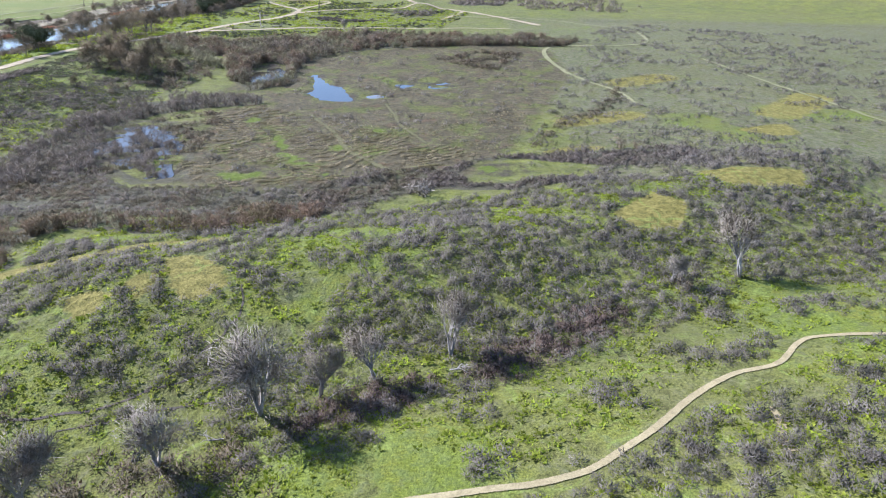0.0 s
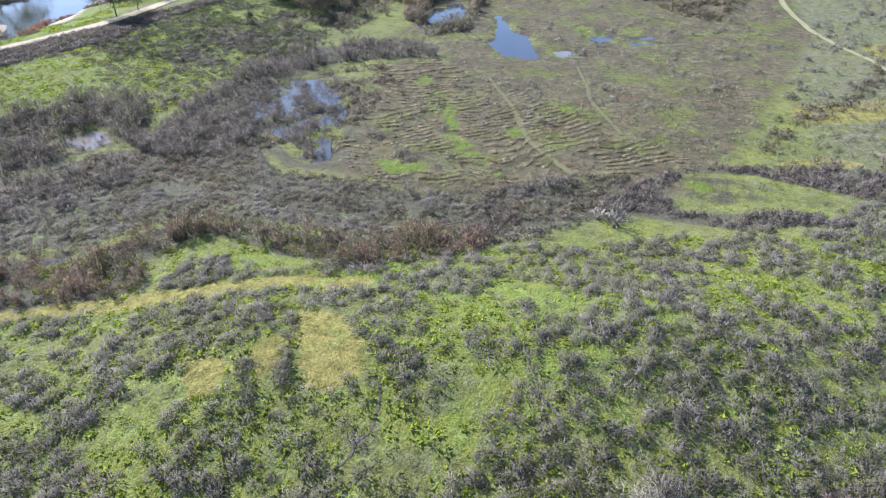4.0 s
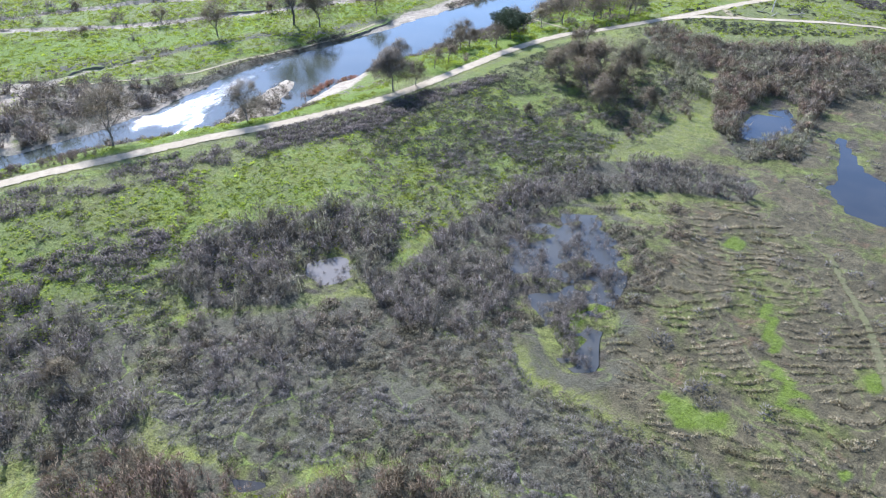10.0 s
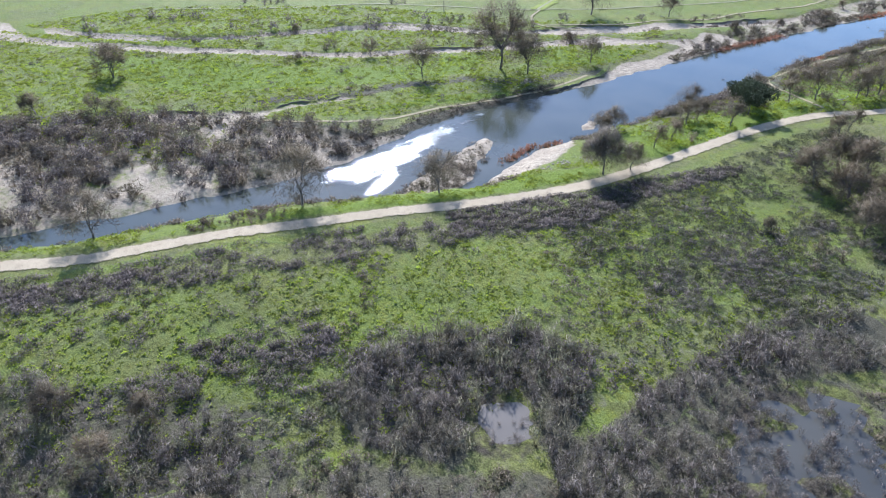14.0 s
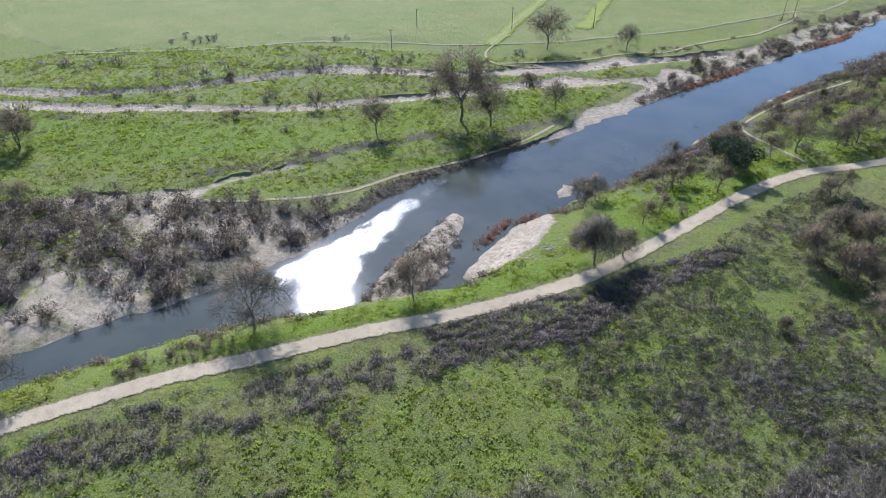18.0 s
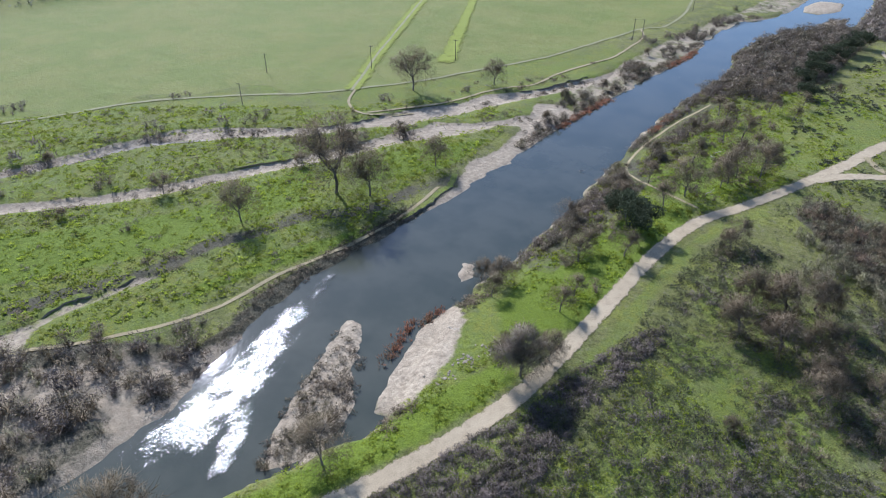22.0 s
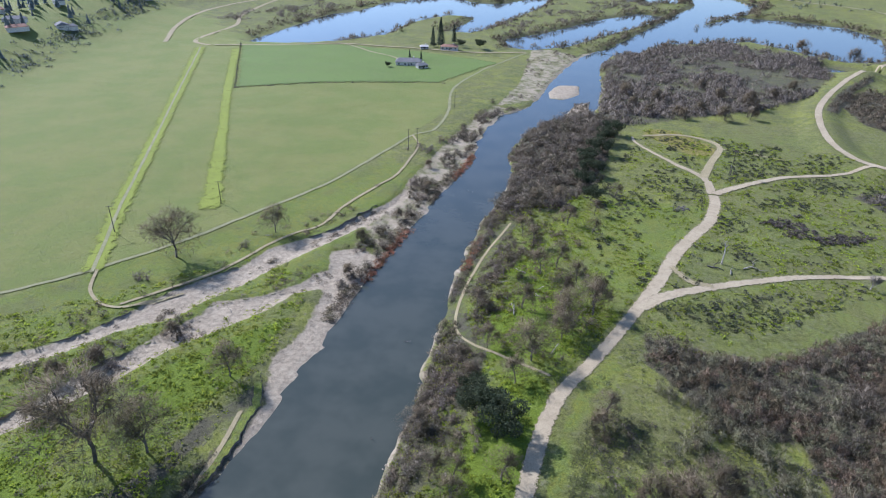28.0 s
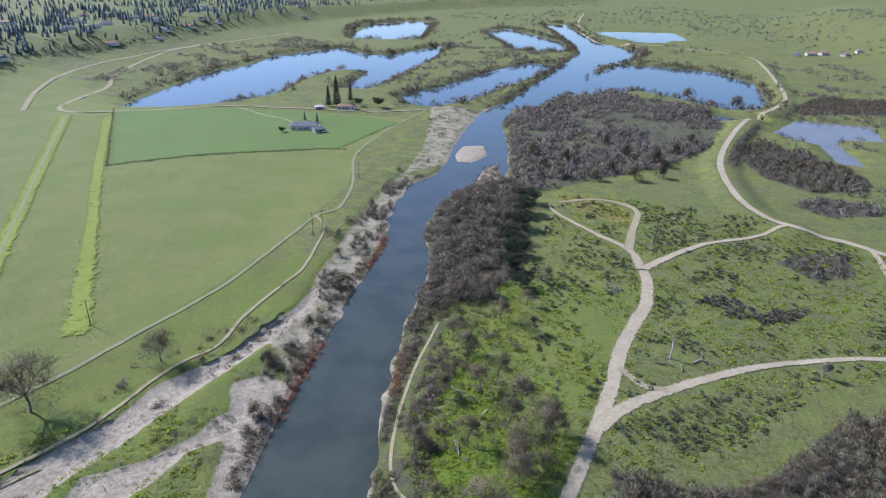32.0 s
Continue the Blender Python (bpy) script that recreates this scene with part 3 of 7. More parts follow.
M_PALETWIG = plant_material("pale_cottonwood_twigs", (0.266, 0.233, 0.185), (0.340, 0.303, 0.252), (0.222, 0.192, 0.148))
M_OAKLEAF = plant_material("live_oak_leaves", (0.046, 0.058, 0.028), (0.072, 0.086, 0.042), (0.058, 0.066, 0.034), through=0.25)
M_CONIFER = plant_material("conifer_needles", (0.030, 0.045, 0.030), (0.050, 0.068, 0.045), (0.042, 0.055, 0.04), through=0.1)
# far trees: distance haze is mixed into this lighter, bluer leaf colour
M_HAZETREE = plant_material("town_trees", (0.085, 0.108, 0.092), (0.140, 0.156, 0.130), (0.125, 0.138, 0.118))
M_FORB = plant_material("green_forbs", (0.243, 0.310, 0.029), (0.324, 0.365, 0.043), (0.227, 0.250, 0.036), through=0.5)
M_GREYTUFT = plant_material("grey_green_tufts", (0.100, 0.100, 0.063), (0.142, 0.138, 0.093), (0.104, 0.114, 0.053), through=0.22)
M_TUSSOCK = plant_material("straw_tussocks", (0.302, 0.254, 0.148), (0.395, 0.336, 0.213), (0.235, 0.205, 0.103), through=0.5)
M_REED = plant_material("rusty_reeds", (0.300, 0.138, 0.077), (0.390, 0.196, 0.112), (0.240, 0.145, 0.084), through=0.4)
M_CUT = earth_material("cut_bank_soil", (0.20, 0.162, 0.122), (0.15, 0.122, 0.092), (0.25, 0.205, 0.15), ragged=False, size=0.6)
M_ROCK = earth_material("bank_rock", (0.34, 0.29, 0.215), (0.27, 0.23, 0.17), (0.40, 0.345, 0.255), ragged=False)
M_WALL = earth_material("pale_stucco", (0.62, 0.58, 0.52), (0.58, 0.54, 0.48), (0.50, 0.46, 0.41), ragged=False, size=2)
M_ROOF = earth_material("grey_shingle_roof", (0.20, 0.19, 0.18), (0.16, 0.155, 0.15), (0.25, 0.235, 0.22), ragged=False)
M_TILE = earth_material("terracotta_roof", (0.36, 0.20, 0.13), (0.30, 0.165, 0.11), (0.40, 0.25, 0.18), ragged=False)
M_POLE = plant_material("weathered_pole_wood", (0.10, 0.085, 0.07), (0.14, 0.12, 0.10), (0.08, 0.07, 0.06), island=False)
M_GLASS = water_material("window_glass", (0.02, 0.025, 0.03), (0.03, 0.035, 0.04), 0.05, 0.0)

# ---- ground: one sheet to the horizon ----
GX = np.concatenate([-np.geomspace(400, 4700, 44)[::-1], np.arange(-396, 96, 2.0), np.arange(97, 220, 6), np.geomspace(226, 4700, 34)])
GY = np.concatenate([-np.geomspace(60, 2500, 18)[::-1], np.arange(-50, 30, 5), np.arange(30, 420, 1.9), np.arange(420, 560, 2.6), np.arange(560, 780, 4), np.arange(780, 1300, 8), np.geomspace(1307, 4800, 50)])


def near(x, y, lines, w):
    return np.minimum.reduce([seg_dist(x, y, l) for l in lines]) < w


def build_ground():
    x, y = [a.ravel() for a in np.meshgrid(GX, GY)]
    z = height(x, y)
    nx, ny = len(GX), len(GY)
    i = (np.arange(ny - 1)[:, None] * nx + np.arange(nx - 1)).ravel()
    g = mesh_from("ground", np.c_[x, y, z], np.c_[i, i + 1, i + nx + 1, i + nx], M_GROUND, smooth=True)
    tagged(g, "spring-green meadow ground with scrub, marsh and bare patches", "ground", kind="structure")
    xl, xr, xo = np.interp(y, LB[:, 0], LB[:, 1]), np.interp(y, RB[:, 0], RB[:, 1]), np.interp(y, ROADX[:, 0], ROADX[:, 1])
    leftside, do = x < xl, x - xo
    # field left of the two-track
    fieldpoly = [(-900, -100), (-420, 150), (-366, 240), (-325, 288), (-306, 310), (-277, 369), (-253, 448), (-240, 535), (-248, 600), (-226, 707), (-470, 715), (-620, 850), (-1200, 500)]
    field = ss(5, -5, sdf(x, y, fieldpoly) + np.where(y < 300, 26 * (vnoise(x, y, 30, 65) - 0.3), 0))
    attribute(g, "field", field)
    lush = np.where(leftside, ss(8, 20, xl - x) * 0.82 * (1 - ss(400, 480, y)), 0.0) * (1 - field)
    lush = np.maximum(lush, 0.75 * ss(2, 5, np.abs(do)) * (1 - ss(5, 12, np.abs(do))) * (y < 300))
    lush = np.maximum(lush, np.where((do < -3) & (x > xr + 3) & (y < 420), 0.66, 0))
    lush = np.maximum(lush, 0.60 * ss(8, 20, do) * (1 - ss(46, 66, do)) * (y < 260) * ss(5, 40, y))
    lush = np.maximum(lush, 0.38 * (y < 128 + 0.2 * x) * (x > -150) * (do > 20))
    lush = np.maximum(lush, 0.42 * (do > 4) * ss(296, 320, y) * (1 - ss(520, 600, y)) * (x < 90))
    for px, py, r in ((58, 78, 20), (-14, 75, 6), (-80, 76, 7), (-92, 68, 9), (-64, 98, 5), (-53, 96, 6), (-44, 97, 7), (-34, 100, 7), (-20, 108, 8), (-107, 150, 4), (-103, 143, 4), (-101, 186, 4), (-120, 104, 4), (40, 98, 9), (0, 46, 8), (-15, 44, 10), (-12, 100, 22), (20, 70, 7), (-168, 315, 22), (-160, 350, 14)):
        lush = np.maximum(lush, 0.85 * (1 - ss(r * 0.5, r * 1.2, np.hypot(x - px, y - py))))
    for px, py, r in ((78, 193, 14), (114, 207, 16), (133, 206, 12), (88, 178, 14), (40, 122, 12)):
        lush = np.maximum(lush, 0.6 * (1 - ss(r * 0.5, r * 1.3, np.hypot(x - px, y - py))))
    attribute(g, "lush", lush)
    rich = 0.0 * x
    for poly in RICH:
        rich = np.maximum(rich, 0.72 * ss(3, -3, sdf(x, y, poly)))
    attribute(g, "rich", rich)
    algae = 0.0 * x
    for px, py, r in ALGAE:
        algae = np.maximum(algae, 0.85 * (1 - ss(r * 0.45, r * 1.1, np.hypot(x - px, (y - py) * 0.8))))
    for line in ALGAELINES:
        algae = np.maximum(algae, 0.8 * (1 - ss(0.6, 1.9, seg_dist(x, y, line) + 1.2 * (vnoise(x, y, 3, 87) - 0.4))))
    attribute(g, "algae", algae)
    attribute(g, "tracks", 0.8 * ss(-160, -120, x) * (1 - ss(118, 135, y - 0.2 * x)) + 0.35 * (y > 135) * (y < 420) * (x > -160))
    thatch = 0.56 * ss(20, 45, x) * ss(100, 135, y) * (1 - ss(430, 470, y + 0.0 * x)) + 0.25 * (y < 125) * (x > -140)
    thatch = np.maximum(thatch, 0.45 * ss(20, 45, do) * (1 - ss(55, 75, do)) * (y < 270) * (y > 70))
    thatch = np.maximum(thatch, 0.5 * ss(8, -8, sdf(x, y, LAKEBRUSH)))
    thatch = np.maximum(thatch, 0.5 * ss(6, -6, sdf(x, y, MIDBRUSH)))
    thatch = np.maximum(thatch, 0.40 * (do > 5) * (y > 300) * (y < 560) * (x < 60))
    attribute(g, "thatch", thatch)
    marshpoly = [(-92, 140), (-66, 132), (-30, 128), (8, 140), (22, 170), (36, 210), (52, 260), (52, 310), (20, 335), (-40, 300), (-62, 285), (-80, 215), (-68, 185), (-95, 175)]
    attribute(g, "marsh", 0.95 * ss(10, -10, sdf(x, y, marshpoly)))
    dry = 0.0 * x
    for line, w in (([(-110, 520), (-95, 500)], 12), ([(40, 190), (60, 200)], 6), ([(110, 205), (135, 232)], 8), ([(70, 250), (90, 262)], 7)):
        dry = np.maximum(dry, 0.75 * (1 - ss(w * 0.6, w * 1.4, seg_dist(x, y, line))))
    for poly in BARE:
        dry = np.maximum(dry, 1.05 * ss(1.2, -1.2, sdf(x, y, poly)))
    dry = np.maximum(dry, 1.0 * (1 - ss(0.8, 2.4, seg_dist(x, y, BARESTRIP))))
    attribute(g, "dry", dry)
    dirt = np.where((y < 345) & (x > -110), 0.22, 0.12)
    thick = [(-104, 85), (-77, 106), (-48, 110), (-25, 116), (10, 140), (20, 150), (-30, 134), (-73, 131), (-127, 103), (-150, 100), (-140, 80)]
    dirt = np.maximum(dirt, 0.5 * ss(6, -6, sdf(x, y, thick)))
    dirt = np.maximum(dirt, 0.72 * ss(4, -4, sdf(x, y, LAKEBRUSH)))
    dirt = np.maximum(dirt, 0.62 * ss(12, 2, sdf(x, y, P3)))
    for poly in (T1, T2, T3, BRUSHDENSE, DITCH, MIDBRUSH, GAPBRUSH, LOOSE, LEFTWILLOW, RTHICK, RIPAR_UP, *RBRUSH_AND_SHADE):
        dirt = np.maximum(dirt, (0.62 if poly in (MIDBRUSH, GAPBRUSH, LOOSE) else 0.9) * ss(2.5, -2.5, sdf(x, y, poly)))
    dirt = np.maximum(dirt, np.where((xl - x > 0) & (xl - x < 5) & (y > 120) & (y < 780), 0.55, 0))
    for poly in (L1, L2, L3, L4, L5, CHAN, L8):
        dirt = np.maximum(dirt, 0.62 * ss(22, 6, sdf(x, y, poly)))
    dirt = np.where((do > 60) & (y > 340) | (y > 440), dirt * 0.8, dirt)
    dirt = np.maximum(dirt, np.where((x - xr > 0) & (x - xr < 16) & (y > 235) & (y < 560), 0.52, 0))
    swath = seg_dist(x, y, [(-268, 150), (-255, 178), (-254, 195), (-247, 209), (-244, 223), (-234, 233), (-230, 255), (-223, 272)])
    dirt = np.maximum(dirt, 0.60 * (1 - ss(2.0, 5.0, swath)))
    dirt = np.maximum(dirt, np.where((xl - x > -2) & (xl - x < 4.5) & (y > 150) & (y < 262), 0.75, 0))
    attribute(g, "dirt", dirt)
    mud = 0.0 * x
    for poly in PONDS:
        mud = np.maximum(mud, 0.9 * ss(5, 0, sdf(x, y, poly)))
    for px, py, r in ALGAE:
        mud = np.maximum(mud, 0.62 * (1 - ss(r * 0.9, r * 1.8, np.hypot(x - px, (y - py) * 0.8))))
    mud = np.maximum(mud, 0.75 * ss(2, -2, sdf(x, y, [(8, 141), (11, 151), (21, 152), (23, 143), (15, 139)])))
    mud = np.maximum(mud, 0.5 * ss(2, -2, sdf(x, y, [(21, 143), (22, 151), (38, 148), (46, 144), (36, 140)])))
    attribute(g, "mud", mud)
    sand = np.where((xl - x > -6) & (xl - x < 2) & (y < 780), np.where((y > 172) & (y < 255), 0.25, 0.6), 0.0)
    sand = np.maximum(sand, np.where((x - xr > -5) & (x - xr < 1.2) & (y < 780), 0.55, 0.0))
    for poly, deep in SANDS:
        sand = np.maximum(sand, (0.6 if poly is SAND_E else 0.95 if deep > 0.7 else 0.8 if poly is SAND_R else 0.56) * ss(1.6, -1.4, sdf(x, y, poly)))
    sand = np.maximum(sand, np.where(sdf(x, y, BRUSHDENSE) < 0, 0.42, 0.60) * ss(3, -3, sdf(x, y, BRUSHLEFT)))
    for poly in (ISLAND, BAR, ISLET, BAR_UP, ISLET_UP, BAR_LOW, SANDFLAT):
        sand = np.maximum(sand, (0.52 if poly is SANDFLAT else 0.8) * ss(2, -1, sdf(x, y, poly)))
    attribute(g, "sand", sand)


BARE = [[(-41, 85), (-37, 87), (-31, 82), (-29, 78), (-33, 73), (-36, 76)], [(-50, 74), (-45, 76), (-43, 72), (-46, 69)], [(-43, 77), (-41, 82), (-38.5, 78), (-38.5, 72)]] + [[(33, 112), (44, 123), (49, 117), (45, 107), (36, 104)],
        [(27, 161), (37, 167), (45, 165), (35, 158)], [(58, 138), (69, 141), (84, 140), (80, 131), (63, 128)], [(88, 186), (106, 194), (107, 183), (95, 179)]]
ALGAE = [(-46, 137, 3.2), (-42, 139, 2.4), (-49, 139, 1.8), (-26, 161, 2.6), (-17, 177, 2.2), (-26, 140, 1.8), (-55, 187, 3.0), (12, 146, 3.0), (-38, 233, 3), (-20, 246, 3)]
ALGAELINES = [[(-44, 170), (-42, 165), (-40, 160)], [(-41, 156), (-38, 154), (-36, 152), (-33, 151.5)], [(-36, 149), (-33, 147), (-31, 150)], [(-69, 147), (-66, 142), (-60, 138)], [(-68, 160), (-66, 152), (-70, 148)]]
RICH = [[(-290, 180), (-275, 206), (-272, 221), (-270, 244), (-262, 244), (-249, 226), (-256, 205), (-262, 182), (-290, 130), (-330, 105), (-345, 120), (-318, 150)], [(-242, 181), (-237, 206), (-227, 230), (-224, 246), (-221, 237), (-226, 213), (-234, 188), (-240, 172)],
        [(-258, 260), (-248, 281), (-238, 294), (-231, 303), (-229, 279), (-234, 261), (-244, 250)], [(-176, 218), (-175, 245), (-170, 259), (-162, 296), (-150, 287), (-151, 263), (-153, 242), (-155, 217), (-166, 205)],
        [(-186, 310), (-176, 326), (-161, 345), (-140, 330), (-148, 298), (-168, 294)], [(-166, 164), (-160, 182), (-157, 200), (-165, 202), (-170, 184), (-176, 166), (-190, 120), (-184, 120)], [(-176, 340), (-168, 372), (-150, 362), (-158, 344)]]
BARESTRIP = [(-100, 71), (-86, 75.5), (-78, 79.5), (-72, 81.5), (-66, 83), (-60, 86), (-53, 89), (-44, 93), (-36, 95)]
T1 = [(-121, 108), (-115, 113), (-108, 118), (-111, 124), (-118, 129), (-113, 136), (-105, 130), (-102, 134), (-107, 144), (-115, 152), (-124, 149), (-131, 140), (-136, 128), (-137, 118), (-132, 110)]
T2 = [(-105, 132), (-102, 140), (-104, 160), (-103, 176), (-101, 191), (-94, 202), (-83, 212), (-72, 216), (-60, 217), (-57, 205), (-73, 200), (-84, 190), (-90, 180), (-91, 166), (-88, 156), (-82, 147), (-78, 140), (-82, 130), (-92, 126)]
T3 = [(-114, 77), (-108, 81), (-99, 86), (-87, 91), (-80, 93), (-77, 98), (-75, 102), (-67, 106), (-58, 107), (-52, 107), (-45, 109), (-38, 113), (-30, 117), (-23, 117), (-21, 113), (-27, 108), (-32, 104), (-39, 99), (-45, 99), (-51, 99), (-57, 101), (-62, 102), (-66, 101), (-70, 96), (-69, 92), (-65, 87), (-68, 84), (-76, 81), (-85, 77), (-100, 71)]
HEDGE = [(-165, 155), (-161, 165), (-157, 180), (-152, 191), (-150, 206), (-145, 220), (-140, 232), (-138, 226), (-140, 216), (-141, 205), (-143, 198), (-143, 191), (-142, 178), (-146, 170), (-150, 163), (-155, 149)]
MIDBRUSH = [(-116, 104), (-96, 116), (-90, 127), (-77, 137), (-68, 129), (-51, 130), (-36, 130), (-25, 135), (-10, 145), (0, 147), (2, 136), (-6, 128), (-15, 120), (-22, 113), (-30, 117), (-45, 109), (-58, 107), (-67, 106), (-76, 102), (-82, 94), (-100, 87), (-112, 92)]
DITCH = [(-3, 131), (-2, 142), (10, 154), (28, 160), (47, 163), (67, 167), (68, 158), (54, 148), (41, 149), (28, 153), (22, 154), (9, 152), (5, 142), (8, 136), (18, 137), (28, 141), (34, 137), (18, 131)]
GAPBRUSH = [(-122, 96), (-120, 108), (-108, 119), (-103, 128), (-95, 131), (-87, 131), (-81, 135), (-78, 143), (-73, 145), (-73, 134), (-91, 116), (-109, 98), (-113, 92)]
FOOTSCRUB = [(-150, 95), (-145, 109), (-139, 117), (-122, 107), (-116, 96), (-136, 98)]
LEFTWILLOW = [(-120, 107), (-107, 115), (-98, 122), (-89, 118), (-91, 110), (-94, 102), (-100, 96), (-110, 95), (-118, 101)]
LOOSE = [(-170, 60), (-152, 82), (-146, 92), (-136, 99), (-122, 99), (-112, 92), (-99, 86), (-112, 74), (-130, 56)]
DARKSLOPE = [(-132, 186), (-126, 203), (-117, 207), (-110, 202), (-107, 186), (-115, 170), (-125, 174)]
PLAINSLOPE = [(-160, 136), (-154, 150), (-147, 164), (-137, 163), (-129, 152), (-142, 126), (-150, 129)]
TREELOBE = [(-96, 250), (-118, 234), (-130, 258), (-112, 284), (-94, 268), (-84, 240), (-96, 213), (-106, 203), (-112, 222)]
RTHICK = [(-127, 316), (-127, 303), (-116, 290), (-106, 280), (-92, 284), (-86, 262), (-78, 242), (-67, 226), (-53, 236), (-56, 255), (-58, 273), (-46, 296), (-27, 308), (0, 318), (60, 322), (70, 338), (40, 345), (-20, 352), (-55, 345), (-87, 317), (-103, 311)]
BRUSHLEFT = [(-299, 73), (-284, 103), (-274, 124), (-253, 144), (-232, 162), (-219, 171), (-214, 166), (-213, 150), (-208, 135), (-207, 123), (-213, 114), (-217, 94), (-224, 66), (-245, 40), (-300, 40)]
BRUSHDENSE = [(-305, 70), (-284, 103), (-274, 124), (-253, 144), (-232, 162), (-219, 171), (-214, 166), (-214, 150), (-209, 135), (-208, 123), (-214, 116), (-225, 121), (-236, 114), (-240, 101), (-232, 93), (-242, 87), (-252, 82), (-269, 69)]
RIPAR = [(-183, 243), (-183, 290), (-186, 335), (-186, 390), (-180, 450), (-178, 515), (-150, 548), (-132, 536), (-139, 500), (-142, 433), (-150, 420), (-170, 345), (-172, 300), (-165, 262)]
RIPAR_UP = [(-186, 395), (-182, 440), (-186, 470), (-186, 500), (-176, 530), (-152, 552), (-136, 540), (-138, 505), (-141, 470), (-146, 430), (-158, 405)]
LAKEBRUSH = [(-146, 540), (-146, 620), (-150, 739), (-90, 812), (-40, 846), (35, 780), (23, 704), (-5, 640), (-51, 588), (-126, 534)]
# last outline is the levee's shaded side, filled in with dark dirt and brush
RBRUSH_AND_SHADE = [[(4, 624), (38, 671), (51, 641), (65, 607), (69, 575), (58, 552), (22, 547), (6, 573)], [(1, 525), (24, 541), (50, 530), (44, 512), (14, 508)], [(110, 793), (164, 857), (221, 845), (184, 771), (104, 760)],
          [(-36, 450), (-20, 461), (4, 464), (-6, 439), (-25, 432)], [(-12, 590), (4, 630), (21, 664), (48, 706), (53, 703), (27, 660), (11, 624), (-4, 588)]]
CLEAR = [[(-94, 725), (-65, 728), (-72, 678), (-95, 680)], [(-53, 720), (-18, 714), (-4, 678), (-41, 652)], [(-126, 556), (-48, 576), (-56, 535), (-123, 525)], [(-120, 640), (-100, 650), (-104, 622)]]
build_ground()


# ---- water ----
def polygon_sheet(name, poly, z, mat, label, grow=0.0, step=4.0, category="water"):
    """A level sheet inside a smooth closed outline, widened by grow."""
    p = spline([*poly, poly[0]], step)[:-1]
    d = np.roll(p, -1, 0) - np.roll(p, 1, 0)
    nrm = np.c_[d[:, 1], -d[:, 0]] / (np.linalg.norm(d, axis=1)[:, None] + 1e-9)
    area = np.sum(p[:, 0] * np.roll(p[:, 1], -1) - p[:, 1] * np.roll(p[:, 0], -1))
    p = p + nrm * grow * np.sign(area)
    bm = bmesh.new()
    bm.faces.new([bm.verts.new((x, y, z)) for x, y in p])
    bmesh.ops.triangulate(bm, faces=bm.faces[:])
    bmesh.ops.recalc_face_normals(bm, faces=bm.faces[:])
    if bm.faces and sum(f.normal.z for f in bm.faces) < 0:
        bmesh.ops.reverse_faces(bm, faces=bm.faces[:])
    me = bpy.data.meshes.new(name)
    bm.to_mesh(me)
    bm.free()
    me.materials.append(mat)
    return tagged(new(name, me), label, category, kind="structure")


def build_river():
    ys = np.concatenate([np.arange(-400, 60, 20), np.arange(60, 791, 4)])
    xl, xr = np.interp(ys, LB[:, 0], LB[:, 1]) - 4, np.interp(ys, RB[:, 0], RB[:, 1]) + 4
    n = 7
    u = np.linspace(0, 1, n)
    v = np.stack([(xl[:, None] * (1 - u) + xr[:, None] * u), np.repeat(ys[:, None], n, 1), np.zeros((len(ys), n))], 2).reshape(-1, 3)
    i = (np.arange(len(ys) - 1)[:, None] * n + np.arange(n - 1)).ravel()
    tagged(mesh_from("river_water", v, np.c_[i, i + 1, i + n + 1, i + n], M_RIVER, smooth=True), "calm dark blue-grey river water between sandy banks", "water", kind="structure")
    # the riffle: tongues of broken water that glitter
    for line, wide, lab in (([(-219, 207), (-216, 196), (-213, 184), (-209, 173), (-206, 163), (-205, 154), (-207, 147), (-210, 141)], [1.0, 4, 6.8, 7.0, 3.0], "broken white-glinting riffle water over shallow gravel"),
                            ([(-204, 168), (-201, 163), (-197, 158), (-194, 153), (-191, 148)], [0.8, 2.8, 3.0, 2.6, 1.2], "narrow glinting tongue of the riffle by the island")):
        c = spline(line, 1.0)
        s = np.linspace(0, 1, len(c))
        w = np.interp(s, [0, 0.25, 0.6, 0.85, 1], wide)
        d = np.gradient(c, axis=0)
        nrm = np.c_[d[:, 1], -d[:, 0]] / np.linalg.norm(d, axis=1)[:, None]
        u = np.linspace(-1, 1, 9)
        pts = c[:, None, :] + nrm[:, None, :] * (u[None, :, None] * w[:, None, None])
        lift = (0.03 if len(line) > 5 else 0.05) + 0.10 * vnoise(pts[..., 0], pts[..., 1], 1.1, 31) * (1 - u[None, :] ** 4)
        i = (np.arange(len(c) - 1)[:, None] * 9 + np.arange(8)).ravel()
        ob = mesh_from("riffle_water", np.dstack([pts, lift]).reshape(-1, 3), np.c_[i, i + 9, i + 10, i + 1], M_RIFFLE, smooth=True)
        edge = (0.74 - np.abs(u[None, :]) ** 1.6 * 0.9) * (0.45 + 0.75 * ss(0, 0.6, s[:, None])) * ss(1, 0.85, s[:, None])
        attribute(ob, "edge", edge + 0.30 * (vnoise(pts[..., 0], pts[..., 1], 4.0, 35) - 0.5))
        tagged(ob, lab, "water", kind="structure")


